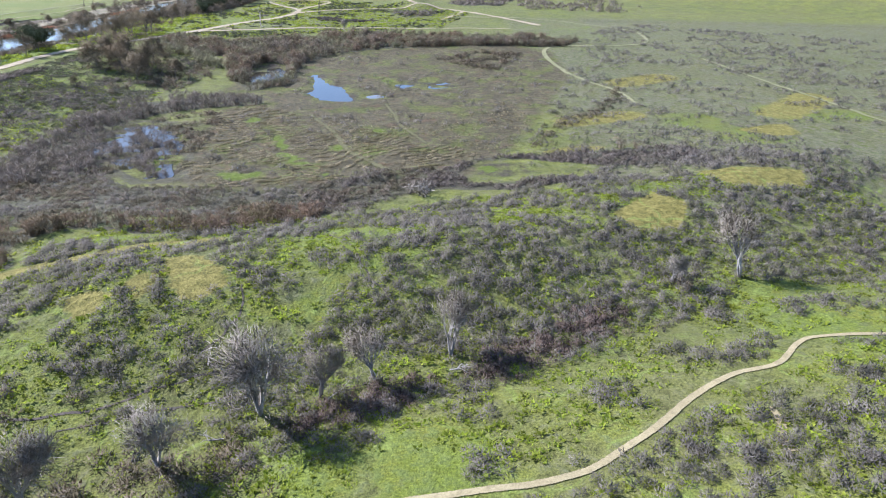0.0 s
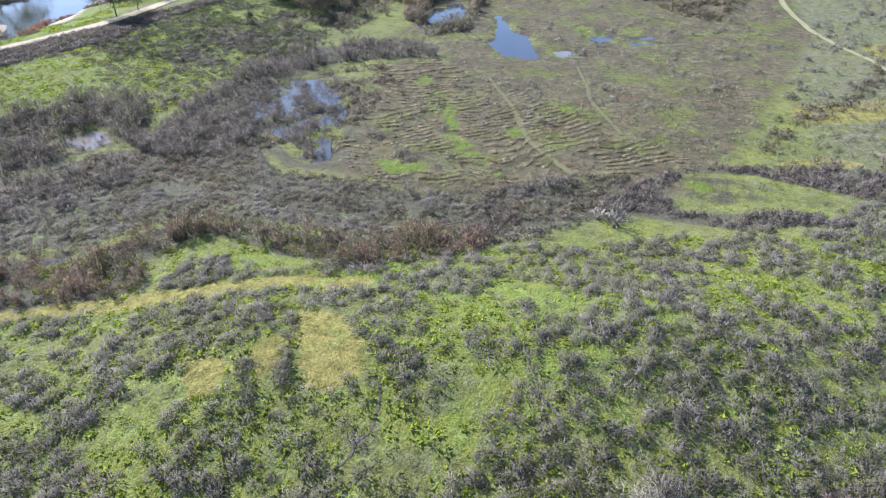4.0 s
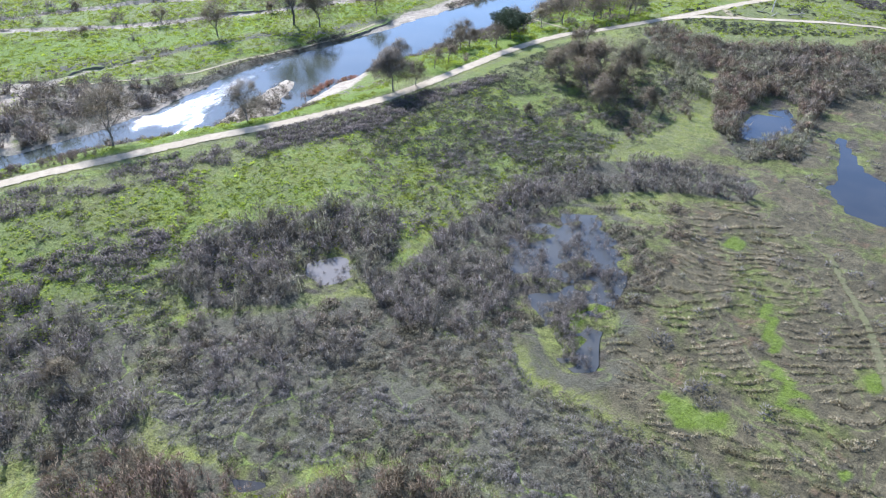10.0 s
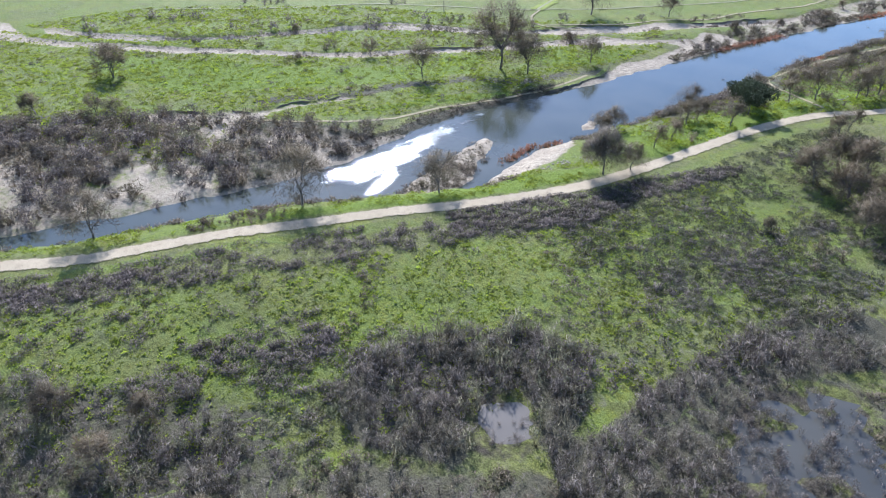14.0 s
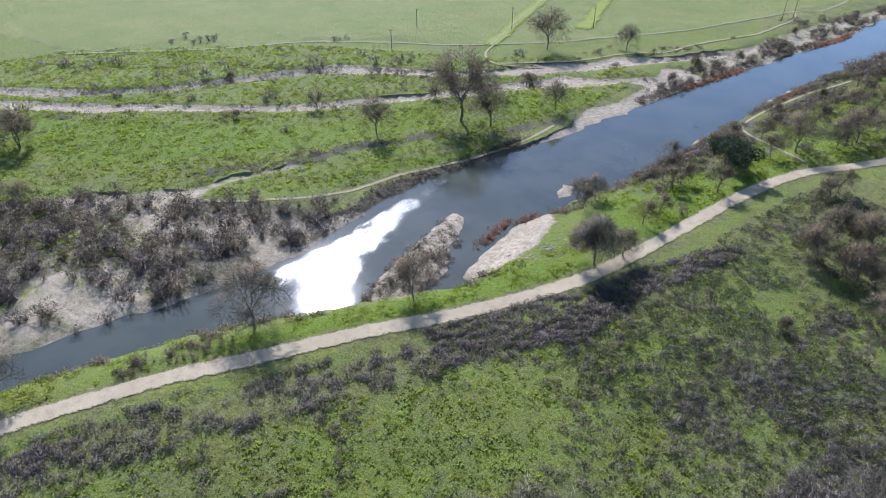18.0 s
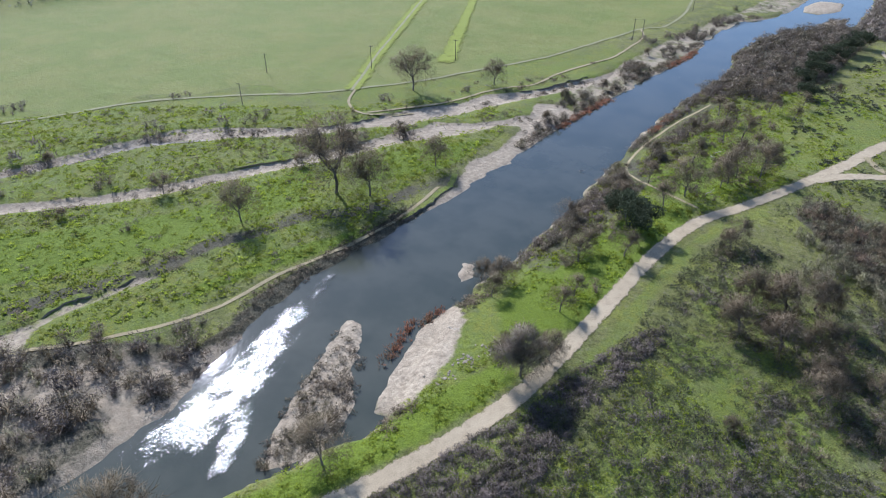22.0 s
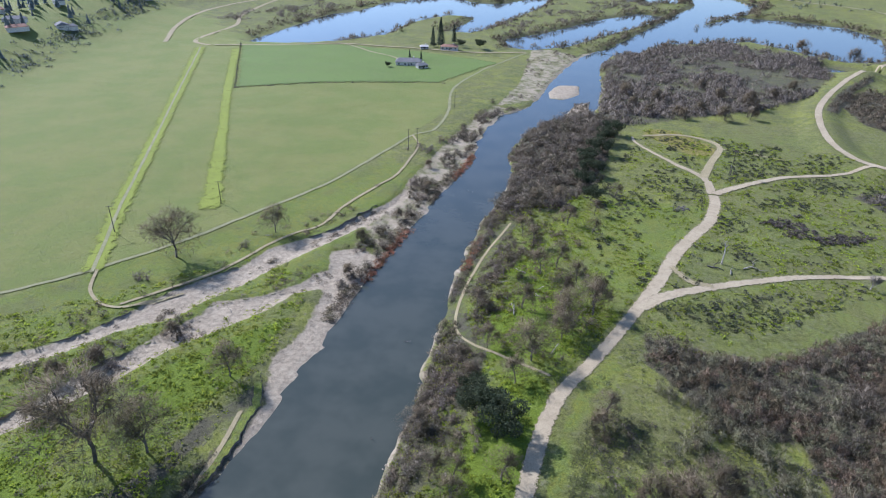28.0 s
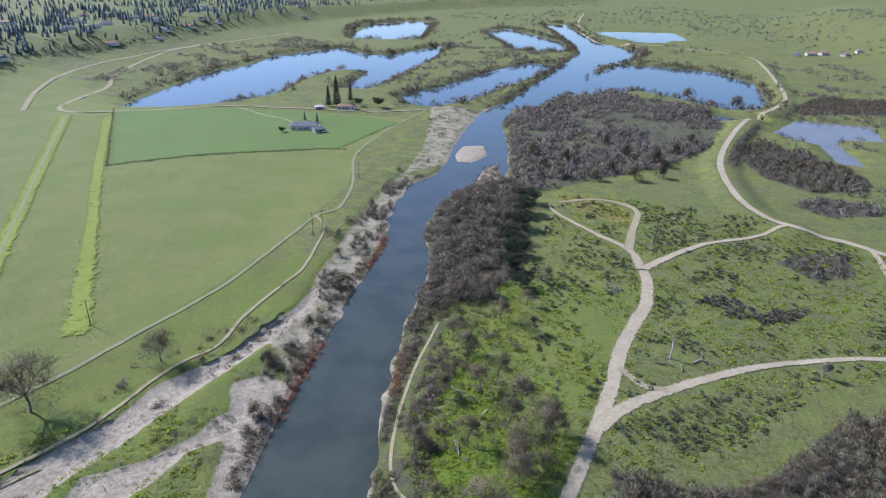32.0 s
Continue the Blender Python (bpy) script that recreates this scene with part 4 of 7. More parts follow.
build_river()
for poly, lab in ((L1, "long pale blue lake beyond the fields"), (L2, "small far lake"), (L3, "quiet backwater beside the island"), (L4, "far lake between wooded banks"),
                  (L5, "round blue lake by the levee track"), (CHAN, "braided channel between the lakes"), (L6, "pale far settling pond"), (L8, "narrow side pond")):
    polygon_sheet("lake_water", poly, 0.04 + 0.03 * LAKES.index(poly), M_LAKE, lab, 4.0, 8)
polygon_sheet("lake_water", L7, 1.9, M_MUDPOND, "shallow muddy pond with a bare shore", 2.0)
for poly, lab in zip(PONDS, ("pool ringed by bare willows", "still marsh pool reflecting the sky", "shallow flooded marsh with drowned stems", "small pool among willow stems", "pinkish mud pool",
                             "shallow wet hollow in the marsh", "small puddle in brown thicket")):
    c = np.array(poly, float).mean(0)
    q = np.array(poly, float)
    q = np.vstack([q * s + c * (1 - s) for s in (0.2, 0.4, 0.6, 0.75, 0.85)])
    z = float(np.percentile(height(q[:, 0], q[:, 1]), 12)) + (0.12 if poly is P6 else 0.27)
    # P4's pale mud colour also stands in for its bright sky reflection
    polygon_sheet("pond_water", poly, z, M_MUDPOND if poly in (P4, P5) else M_SHALLOW if poly is P3 else M_POND, lab, 0.1 if poly in (P4, P7) else 1.0, 2)


# ---- roads, trails, washes ----
def ribbon(name, pts, width, mat, label, category, lift=0.12, wob=0.15, step=1.5, cols=(-1, -0.72, -0.3, 0.3, 0.72, 1), seed=0, soft=0.4):
    """A strip that lies on the ground along a smooth line; width is one number or one per point."""
    c = spline(pts, step)
    n = len(c)
    w = np.interp(np.linspace(0, 1, n), np.linspace(0, 1, np.size(width)), np.atleast_1d(width)) / 2
    s = np.arange(n) * step
    d = np.gradient(c, axis=0)
    nrm = np.c_[d[:, 1], -d[:, 0]] / (np.linalg.norm(d, axis=1)[:, None] + 1e-9)
    u = np.array(cols, float)
    ww = np.stack([w * (1 + wob * 2 * (vnoise(s, s * 0 + (k < len(u) / 2) * 50, 8, seed) - 0.5)) for k in range(len(u))], 1)
    pts2 = c[:, None, :] + nrm[:, None, :] * (u[None, :] * ww)[:, :, None]
    z = height(pts2[..., 0], pts2[..., 1]) + lift
    k = len(u)
    i = (np.arange(n - 1)[:, None] * k + np.arange(k - 1)).ravel()
    ob = mesh_from(name, np.dstack([pts2, z]).reshape(-1, 3), np.c_[i, i + k, i + k + 1, i + 1], mat, smooth=True)
    e = np.clip((1 - np.abs(u)) / soft, 0, 1)[None, :] * np.ones((n, 1))
    e[0], e[-1] = 0, 0
    attribute(ob, "edge", e)
    return tagged(ob, label, category, kind="structure")


ribbon("road", ROAD, (5.0,) * 19 + (4.8, 5.4, 6.0, 6.2, 6.4, 6.2, 5.6), M_ROAD, "pale gravel levee road along the river", "road", 0.16, 0.04, soft=0.6)
ribbon("path", LOOP_A, (5.6, 4.2, 2.6, 2.4), M_ROAD, "pale gravel path curving over the meadow", "path", 0.20, soft=0.7)
ribbon("path", LOOP_B, (5, 4, 3.2, 2.6), M_TRAIL, "bare earth path loop in the meadow", "path", 0.24)
ribbon("path", MID, (5.6, 4, 3.2, 3), M_ROAD, "gravel path branching across the meadow", "path", 0.28, soft=0.7)
ribbon("road", LEVEE, 4.6, M_ROAD, "pale gravel track on top of a grassy levee", "road", 0.25, 0.05, 3)
ribbon("path", FORK, 3, M_ROAD, "short gravel fork of the levee track", "path", 0.2)
ribbon("path", LOWER, (6.5, 4.8, 3.8, 3.2, 2.6, 2.4), M_ROAD, "gravel path leading across the meadow", "path", 0.20, soft=0.75)
ribbon("path", SPUR, 4.5, M_TRAIL, "bare earth cut-off beside the fork", "path", 0.25, soft=1.1)
ribbon("path", STUB, (1.8, 1.5, 0.8), M_TRAIL, "faint worn path in the grass", "path")
ribbon("trail", BANKTRAIL, 1.1, M_TRAIL, "narrow foot trail along the river bank", "path", 0.1, step=1)
ribbon("trail", TWOTRACK, 2.0, M_TRACK, "worn two-track lane along the field edge", "path", 0.20, cols=(-1, -0.6, -0.35, 0.35, 0.6, 1))
ribbon("trail", FIELDTRAIL, (1.3, 1.6, 1.3), M_TRAIL, "narrow bare lane beside the wash", "path", 0.25)
ribbon("trail", RIVERTRAIL, 1.3, M_TRAIL, "bare earth trail along the far bank", "path", 0.12)
ribbon("trail", TURNAROUND, 1.3, M_TRAIL, "bare turning loop off the lane", "path", 0.29)
ribbon("trail", HILLTRAIL, (0.9, 1.0, 0.9), M_TRAIL, "narrow pale hiking trail on the hillside", "path", 0.1, step=0.8)
ribbon("trail", [(34.5, 52), (34, 49), (33, 46.5), (32.6, 44)], (0.5, 1.2, 0.8, 1.3), M_TRAIL, "eroded sandy gash on the hillside", "path", 0.1, 0.5, 0.5)
for line, wide in (([(-56, 53), (-47, 53), (-38, 55), (-34, 57), (-31, 59), (-25, 62), (-18, 63)], 0.5), ([(13, 71), (18, 76), (26, 81), (37, 88), (44, 90)], 0.4), ([(-29, 55), (-24, 60), (-17, 65), (-9, 67), (0, 69)], 0.35),
                   ([(-40, 52), (-31, 55), (-22, 58), (-14, 62)], 0.35), ([(-33, 58), (-29, 64), (-26, 71), (-27, 78)], 0.3), ([(-4, 74), (-10, 82), (-14, 92), (-22, 100)], 0.3), ([(20, 79), (10, 84), (2, 92), (-6, 98)], 0.3)):
    p = spline(line, 1.5)
    ribbon("trail", p + RNG.normal(0, 0.22, p.shape), wide, M_SOIL, "narrow dark animal track cut into the slope", "path", 0.05, 0.6, 0.5, soft=0.9)
ribbon("mown_strip", STRIP_A, (11, 12, 13, 14), M_STRIP, "bright green mown strip across the field", "field", 0.38, 0.02, 4, soft=1.1)
ribbon("trail", STRIP_A, 1.6, M_TRACK, "faint wheel track in the mown strip", "path", 0.46, step=3)
ribbon("mown_strip", STRIP_B, (14, 9, 10, 11), M_STRIP, "bright green mown strip across the field", "field", 0.38, 0.02, 4, soft=1.1)
ribbon("sand_wash", WASH_D, (4, 5, 4, 5, 6), M_SILT, "silty flood channel in the grass", "sand", 0.14, 0.6, seed=6, soft=1.15)


def cut_bank(line, seed):
    """A steep bare bank where the flood has cut into the turf, with a grassy lip; the field lies on its left."""
    c = spline(line, 0.6)
    d = np.gradient(c, axis=0)
    left = np.c_[-d[:, 1], d[:, 0]] / (np.linalg.norm(d, axis=1)[:, None] + 1e-9)
    s = np.arange(len(c)) * 0.6
    c = c + left * ((vnoise(s, s * 0, 3.0, seed) - 0.5) * 1.6 + (vnoise(s, s * 0, 0.9, seed + 5) - 0.5) * 0.7)[:, None]
    fade = np.minimum(1, np.minimum(s, s[::-1]) / 5) * (0.45 + 0.55 * ss(0.25, 0.5, vnoise(s, s * 0, 9, seed + 9)))
    hi = c + left * 2.6
    top = height(hi[:, 0], hi[:, 1]) + 0.06
    lo = c - left * 1.6
    low = np.minimum(height(lo[:, 0], lo[:, 1]), top - 0.1) - 0.25
    top = low + (top - low) * fade
    rows = [(hi, top - 0.12), (c + left * 0.9, top + 0.10), (c + left * 0.1, top + 0.04 * vnoise(s, s * 0, 0.7, seed)), (c - left * 0.05, low + (top - low) * 0.55), (c - left * 0.5, low)]
    v = np.stack([np.c_[p, z] for p, z in rows], 1)
    for name, a, b, mat, lab in (("turf_lip", 0, 3, M_GROUND, "grassy lip above a cut bank"), ("cut_bank", 2, 5, M_CUT, "dark eroded cut bank beside the sandy wash")):
        w = v[:, a:b].reshape(-1, 3)
        i = (np.arange(len(c) - 1)[:, None] * (b - a) + np.arange(b - a - 1)).ravel()
        ob = mesh_from(name, w, np.c_[i, i + 1, i + 1 + b - a, i + b - a], mat, smooth=mat is M_GROUND)
        attribute(ob, "lush", np.full(len(w), 0.6))
        tagged(ob, lab, "bank", kind="structure")


for k, line in enumerate(CUT_BANKS):
    cut_bank(line, 100 + k)


def build_crop():
    """The brighter field beyond the fence line."""
    poly = [(-468, 692), (-389, 546), (-349, 571), (-276, 602), (-262, 605), (-250, 640), (-232, 690), (-300, 706), (-379, 716)]
    gx, gy = np.meshgrid(np.arange(-464, -228, 5.0), np.arange(538, 722, 5.0))
    x, y = gx.ravel(), gy.ravel()
    d = sdf(x, y, poly)
    i = (np.arange(gx.shape[0] - 1)[:, None] * gx.shape[1] + np.arange(gx.shape[1] - 1)).ravel()
    q = np.c_[i, i + 1, i + gx.shape[1] + 1, i + gx.shape[1]]
    q = q[(d[q] < 4).all(1)]
    ob = mesh_from("crop_field", np.c_[x, y, height(x, y) + 0.30], q, M_CROP, smooth=True)
    attribute(ob, "edge", ss(3, -6, d))
    tagged(ob, "bright young green crop field with straight edges", "field", kind="structure")


build_crop()
ribbon("road", [(-535, 675), (-572, 750), (-593, 830), (-594, 910), (-581, 1010), (-560, 1110)], 5, M_TRAIL, "pale track climbing toward the town", "road", 0.3, 0.1, 4)
ribbon("road", [(-489, 677), (-508, 684), (-518, 700), (-522, 740), (-526, 785), (-552, 850), (-574, 1012), (-548, 1123), (-500, 1300)], 5, M_TRAIL, "pale track curving round the lake", "road", 0.36, 0.1, 4)
ribbon("road", [(-489, 677), (-465, 685), (-420, 704), (-381, 721), (-330, 720), (-262, 722), (-215, 740)], 3.6, M_TRAIL, "pale lane along the lake shore", "road", 0.42, 0.1, 3)
ribbon("path", [(-381, 721), (-345, 694), (-318, 676), (-300, 650)], 2.4, M_TRAIL, "pale drive to the ranch house", "path", 0.48, 0.1, 3)
ribbon("path", [(7, 439), (60, 430), (100, 395), (111, 377), (100, 334), (52, 319), (51, 268), (64, 236), (66, 214)], 2.4, M_TRACK, "grassy yellow track across the scrub flat", "path", 0.14, 0.2, 3)
ribbon("path", [(118, 300), (124, 276), (134, 234), (140, 198), (150, 160)], 1.8, M_TRACK, "grassy track across the scrub flat", "path", 0.14, 0.2, 3)

ribbon("path", [(-40, 195), (-34, 183), (-29, 174), (-23, 158), (-16, 149), (-7, 139)], 2.2, M_LANE, "faint worn lane across the tussock marsh", "path", 0.12, 0.3, 2, seed=21, soft=1.1)
ribbon("path", [(-18, 211), (-14, 196), (-11, 182), (-3, 165)], 2.0, M_LANE, "faint worn lane across the tussock marsh", "path", 0.12, 0.3, 2, seed=22, soft=1.1)

# ---- plants: shapes ----
def blades(rng, n, radius, tall, blade, up=0.5, narrow=0.35, hollow=0.0, flat=0.0):
    """A clump of small upright triangles inside a dome."""
    a, r = rng.uniform(0, 2 * np.pi, n), radius * np.sqrt(rng.uniform(hollow, 1, n))
    h = tall * np.sqrt(np.clip(1 - (r / radius) ** 2, 0.05, 1)) * rng.uniform(0.25, 1, n) ** 0.5
    base = np.c_[r * np.cos(a), r * np.sin(a), h * (1 - flat)]
    out = np.c_[np.cos(a), np.sin(a), np.zeros(n)] * (r / radius)[:, None] + rng.normal(0, 0.35, (n, 3))
    out[:, 2] = np.abs(out[:, 2]) + up
    out /= np.linalg.norm(out, axis=1)[:, None]
    side = np.cross(out, rng.normal(0, 1, (n, 3)))
    side /= np.linalg.norm(side, axis=1)[:, None]
    s = blade * rng.uniform(0.6, 1.3, n)[:, None]
    v = np.stack([base - side * s * narrow, base + side * s * narrow, base + out * s], 1).reshape(-1, 3)
    v[:, 2] = np.maximum(v[:, 2], 0.0)
    return v, np.arange(3 * n).reshape(-1, 3)


def scatter(name, shapes, x, y, size, mat, label, category, sink=0.05, lift=None, turn=None):
    """Many plants of a kind joined into one object of kind stuff."""
    if len(x) == 0:
        return None
    z = height(x, y) - sink if lift is None else lift
    pick = RNG.integers(0, len(shapes), len(x))
    turn = RNG.uniform(0, 2 * np.pi, len(x)) if turn is None else turn
    allv, allf, alln, off = [], [], [], 0
    for k, (v, f, *n) in enumerate(shapes):
        sel = np.where(pick == k)[0]
        if len(sel) == 0:
            continue
        c, s = np.cos(turn[sel])[:, None], np.sin(turn[sel])[:, None]
        sc = size[sel][:, None]
        px = (v[None, :, 0] * c - v[None, :, 1] * s) * sc + x[sel][:, None]
        py = (v[None, :, 0] * s + v[None, :, 1] * c) * sc + y[sel][:, None]
        pz = v[None, :, 2] * sc + z[sel][:, None]
        allv.append(np.stack([px, py, pz], 2).reshape(-1, 3))
        allf.append((f[None] + (np.arange(len(sel)) * len(v))[:, None, None]).reshape(-1, 3) + off)
        if n:
            n = n[0][None]
            alln.append(np.stack([n[:, :, 0] * c - n[:, :, 1] * s, n[:, :, 0] * s + n[:, :, 1] * c, np.repeat(n[:, :, 2], len(sel), 0)], 2).reshape(-1, 3))
        off += len(sel) * len(v)
    return tagged(mesh_from(name, np.vstack(allv), np.vstack(allf), mat, smooth=True, normals=np.vstack(alln) if alln else None), label, category, kind="stuff")


def sow(poly, per_m2, keep=None):
    """Random places inside an outline."""
    p = np.array(poly, float)
    (x0, y0), (x1, y1) = p.min(0), p.max(0)
    n = int((x1 - x0) * (y1 - y0) * per_m2)
    x, y = RNG.uniform(x0, x1, n), RNG.uniform(y0, y1, n)
    ok = inside(x, y, poly)
    if keep is not None:
        ok &= RNG.uniform(0, 1, n) < keep(x, y)
    return x[ok], y[ok]


def sprays(foot, tip, out, width, rng):
    """Thin blades from foot to tip, each turned with its flat side along the bush's round surface."""
    n = out / np.linalg.norm(out, axis=1)[:, None]
    s = np.cross(tip - foot, n + rng.normal(0, 0.25, out.shape))
    s *= width * rng.uniform(0.6, 1.4, (len(s), 1)) / np.linalg.norm(s, axis=1)[:, None]
    v = np.stack([foot - s, foot + s, tip], 1).reshape(-1, 3)
    return v, np.arange(len(v)).reshape(-1, 3), np.repeat(n, 3, 0)


def mound(rng, radius, tall, n, fuzz=0.5, width=0.05, long=1.0, up=0.5):
    """A rounded low bush of twigs that stick out all over."""
    a, e = rng.uniform(0, 2 * np.pi, n), np.arcsin(rng.uniform(0.0, 1, n))
    d = np.c_[np.cos(a) * np.cos(e), np.sin(a) * np.cos(e), np.sin(e)]
    p = d * rng.uniform(0.75, 1.2, 3) * (radius * long, radius, tall) * rng.uniform(0.55, 0.95, (n, 1))
    w = 0.55 * d + rng.normal(0, 0.6, (n, 3)) + (0, 0, up)
    w /= np.linalg.norm(w, axis=1)[:, None]
    return sprays(p, p + w * fuzz * rng.uniform(0.6, 1.4, (n, 1)), d + (0, 0, 0.45), width, rng)


def clump(rng, radius, tall, n, lumps=5, long=0.6, width=0.05, up=0.5):
    """A bush or low tree of bare twigs: several rounded heads on stems that fan out from the foot."""
    a = np.arange(lumps) * 2.4 + rng.uniform(0, 6.28)
    r = radius * 0.62 * np.sqrt(np.arange(lumps) / max(lumps - 1, 1)) * rng.uniform(0.8, 1.2, lumps)
    size = radius * rng.uniform(0.36, 0.58, lumps)
    mid = np.c_[r * np.cos(a), r * np.sin(a), tall * rng.uniform(0.42, 0.72, lumps) * (1.1 - 0.35 * r / radius)]
    k = rng.integers(0, lumps, n)
    d = rng.normal(0, 1, (n, 3)) + (0, 0, 0.5)
    d /= np.linalg.norm(d, axis=1)[:, None]
    p = mid[k] + d * size[k][:, None] * (1, 1, 0.42 * tall / radius) * rng.uniform(0.55, 1.0, (n, 1))
    p[:, 2] = np.maximum(p[:, 2], 0.05 * tall)
    w = 0.5 * d + rng.normal(0, 0.5, (n, 3)) + (0, 0, up)
    w *= long * rng.uniform(0.6, 1.4, (n, 1)) / np.linalg.norm(w, axis=1)[:, None]
    out = d + 0.5 * (p - (0, 0, 0.3 * tall)) / radius
    # stems from the foot up into the heads
    g = rng.integers(0, lumps, n // 6)
    foot = np.c_[rng.normal(0, 0.16 * radius, (len(g), 2)), np.zeros(len(g))]
    tip = mid[g] + rng.normal(0, 0.3, (len(g), 3)) * size[g][:, None]
    return sprays(np.vstack([p, foot]), np.vstack([p + w, tip]), np.vstack([out, tip - (0, 0, 0.2 * tall)]), width, rng)


SAGE = [mound(RNG, 1.0, 0.8, 68, 0.37, 0.055, 1.0, 0.3) for _ in range(12)]
DOME = [mound(RNG, 1.0, 0.8, 46, 0.39, 0.065, 1.0, 0.3) for _ in range(12)]
SAGE_MID = [mound(RNG, 1.05, 0.9, 32, 0.5, 0.086, 1.0, 0.35) for _ in range(10)]
WILLOW = [clump(RNG, 1.6, 3.3, 76, 4, 0.75, 0.05, 0.6) for _ in range(8)]
ROW_TUFT = [mound(RNG, 0.34, 0.14, 24, 0.36, 0.06, 2.6, 0.8) for _ in range(6)]
SMALL_TUFT = [mound(RNG, 0.4, 0.22, 16, 0.4, 0.06, 1.3, 0.9) for _ in range(5)]
SAGE_FAR = [blades(RNG, 22, 1.0, 0.85, 0.75, 0.35, 0.38) for _ in range(4)]
TUFT = [blades(RNG, 14, 0.5, 0.3, 0.45, 1.2, 0.16) for _ in range(4)]
FORB = [blades(RNG, 11, 0.6, 0.35, 0.32, 0.12, 0.40) for _ in range(4)]
ALLPATHS = [ROAD, LOOP_A, LOOP_B, MID, LOWER, HILLTRAIL, RIVERTRAIL, FIELDTRAIL, BANKTRAIL, LEVEE]


def off_bare(x, y):
    return (np.minimum.reduce([sdf(x, y, p) for p in BARE]) > 0) & (seg_dist(x, y, BARESTRIP) > 1.5)


def off_scrub(x, y):
    """Little green under the dense scrub of the levee."""
    return ss(-0.8, 1.0, sdf(x, y, HEDGE)) * (0.35 + 0.65 * ss(-1, 2, sdf(x, y, DARKSLOPE)))


def off_paths(x, y, w=2.2):
    return ~near(x, y, ALLPATHS, w)


def wet(x, y):
    r = np.zeros(x.shape, bool)
    for poly in PONDS + LAKES + [L7]:
        r |= sdf(x, y, poly) < 0.5
    xl, xr = np.interp(y, LB[:, 0], LB[:, 1]), np.interp(y, RB[:, 0], RB[:, 1])
    return r | ((x > xl - 0.5) & (x < xr + 0.5) & (y < 790))


def hill_scrub():
    area = [(-150, 50), (-105, 72), (-69, 86), (-60, 98), (-48, 97), (-24, 112), (20, 132), (60, 160), (110, 165), (92, 70), (45, 30), (-30, 28), (-80, 28)]

    def keep(x, y):
        n = 0.42 * vnoise(x, y, 7, 11) + 0.26 * vnoise(x, y, 2.6, 12) + 0.32 * vnoise(x, y, 24, 13)
        k = ss(0.39, 0.52, n + 0.08 * ss(22, 8, seg_dist(x, y, [(-30, 64), (-5, 72), (20, 86), (34, 96)])) - 0.05 * ss(100, 112, y - 0.4 * x))
        for poly in BARE:
            k = k * ss(-0.3, 0.8, sdf(x, y, poly))
        return k * (seg_dist(x, y, HILLTRAIL) > 1.3) * (seg_dist(x, y, BARESTRIP) > 1.9)
    x, y = sow(area, 0.7, keep)
    scatter("scrub", SAGE, x, y, 0.55 + 0.85 * RNG.uniform(0, 1, len(x)) ** 1.4, M_SAGE, "low grey-brown scrub scattered over the green hillside", "scrub")
    x, y = sow([(-66, 91), (-64, 96), (-59, 97), (-55, 93), (-58, 88), (-63, 87)], 1.6)
    scatter("scrub", SAGE, x, y, RNG.uniform(0.5, 1.0, len(x)), M_SAGE, "grey scrub mound in a green hollow", "scrub")
    for line in ([(-41.5, 84), (-39.5, 80), (-38, 76), (-36.5, 72)], [(-58, 82), (-52, 83), (-47, 84)]):
        p = spline(line, 0.6)
        p = p + RNG.normal(0, 0.5, p.shape)
        scatter("scrub", SAGE, p[:, 0], p[:, 1], RNG.uniform(0.5, 0.9, len(p)), M_SAGE, "line of grey scrub between bare grass patches", "scrub")
    for line, wide in (([(6, 63), (13, 68), (20, 73), (26, 77)], 1.7), ([(-14, 53), (-8, 57), (-2, 59)], 1.5)):
        c = np.repeat(spline(line, 0.2), 2, 0)
        c = c + RNG.normal(0, wide, c.shape)
        scatter("bramble", SAGE, c[:, 0], c[:, 1], RNG.uniform(0.5, 1.2, len(c)), M_BRAMBLE, "dark reddish-brown bramble filling the gully", "scrub")
    flat = [(20, 132), (60, 116), (120, 120), (260, 160), (300, 330), (120, 420), (60, 340), (60, 300), (40, 215), (24, 170)]
    x, y = sow(flat, 0.13, lambda x, y: ss(0.42, 0.6, 0.5 * vnoise(x, y, 16, 81) + 0.5 * vnoise(x * 0.6, y * 1.6, 5, 82)) * (sdf(x, y, BARE[5]) > 1))
    scatter("scrub", SAGE_MID, x, y, RNG.uniform(0.6, 1.5, len(x)), M_SAGE, "grey scrub drifts across the wide flat", "scrub")
    x, y = sow(DITCH, 1.2, lambda x, y: ss(0.2, 0.4, vnoise(x, y, 5, 83)))
    scatter("scrub", DOME, x, y, RNG.uniform(0.6, 1.2, len(x)), M_DARKSCRUB, "dark scrub round a wet hollow", "scrub")
    p = spline([(66, 240), (58, 215), (46, 199), (38, 189), (29, 173), (26, 166)], 0.7)
    p = p + RNG.normal(0, 1.6, p.shape)
    scatter("scrub", DOME, p[:, 0], p[:, 1], RNG.uniform(0.7, 1.6, len(p)), M_BRUSH, "brown scrub along a winding ditch", "scrub")
    x, y = sow([(-4, 287), (13, 271), (23, 268), (37, 301), (17, 306)], 0.4, lambda x, y: ss(0.3, 0.5, vnoise(x, y, 8, 84)))
    scatter("scrub", SAGE_MID, x, y, RNG.uniform(0.8, 1.6, len(x)), M_BRUSH, "dark brown scrub patch on the marsh flat", "scrub")
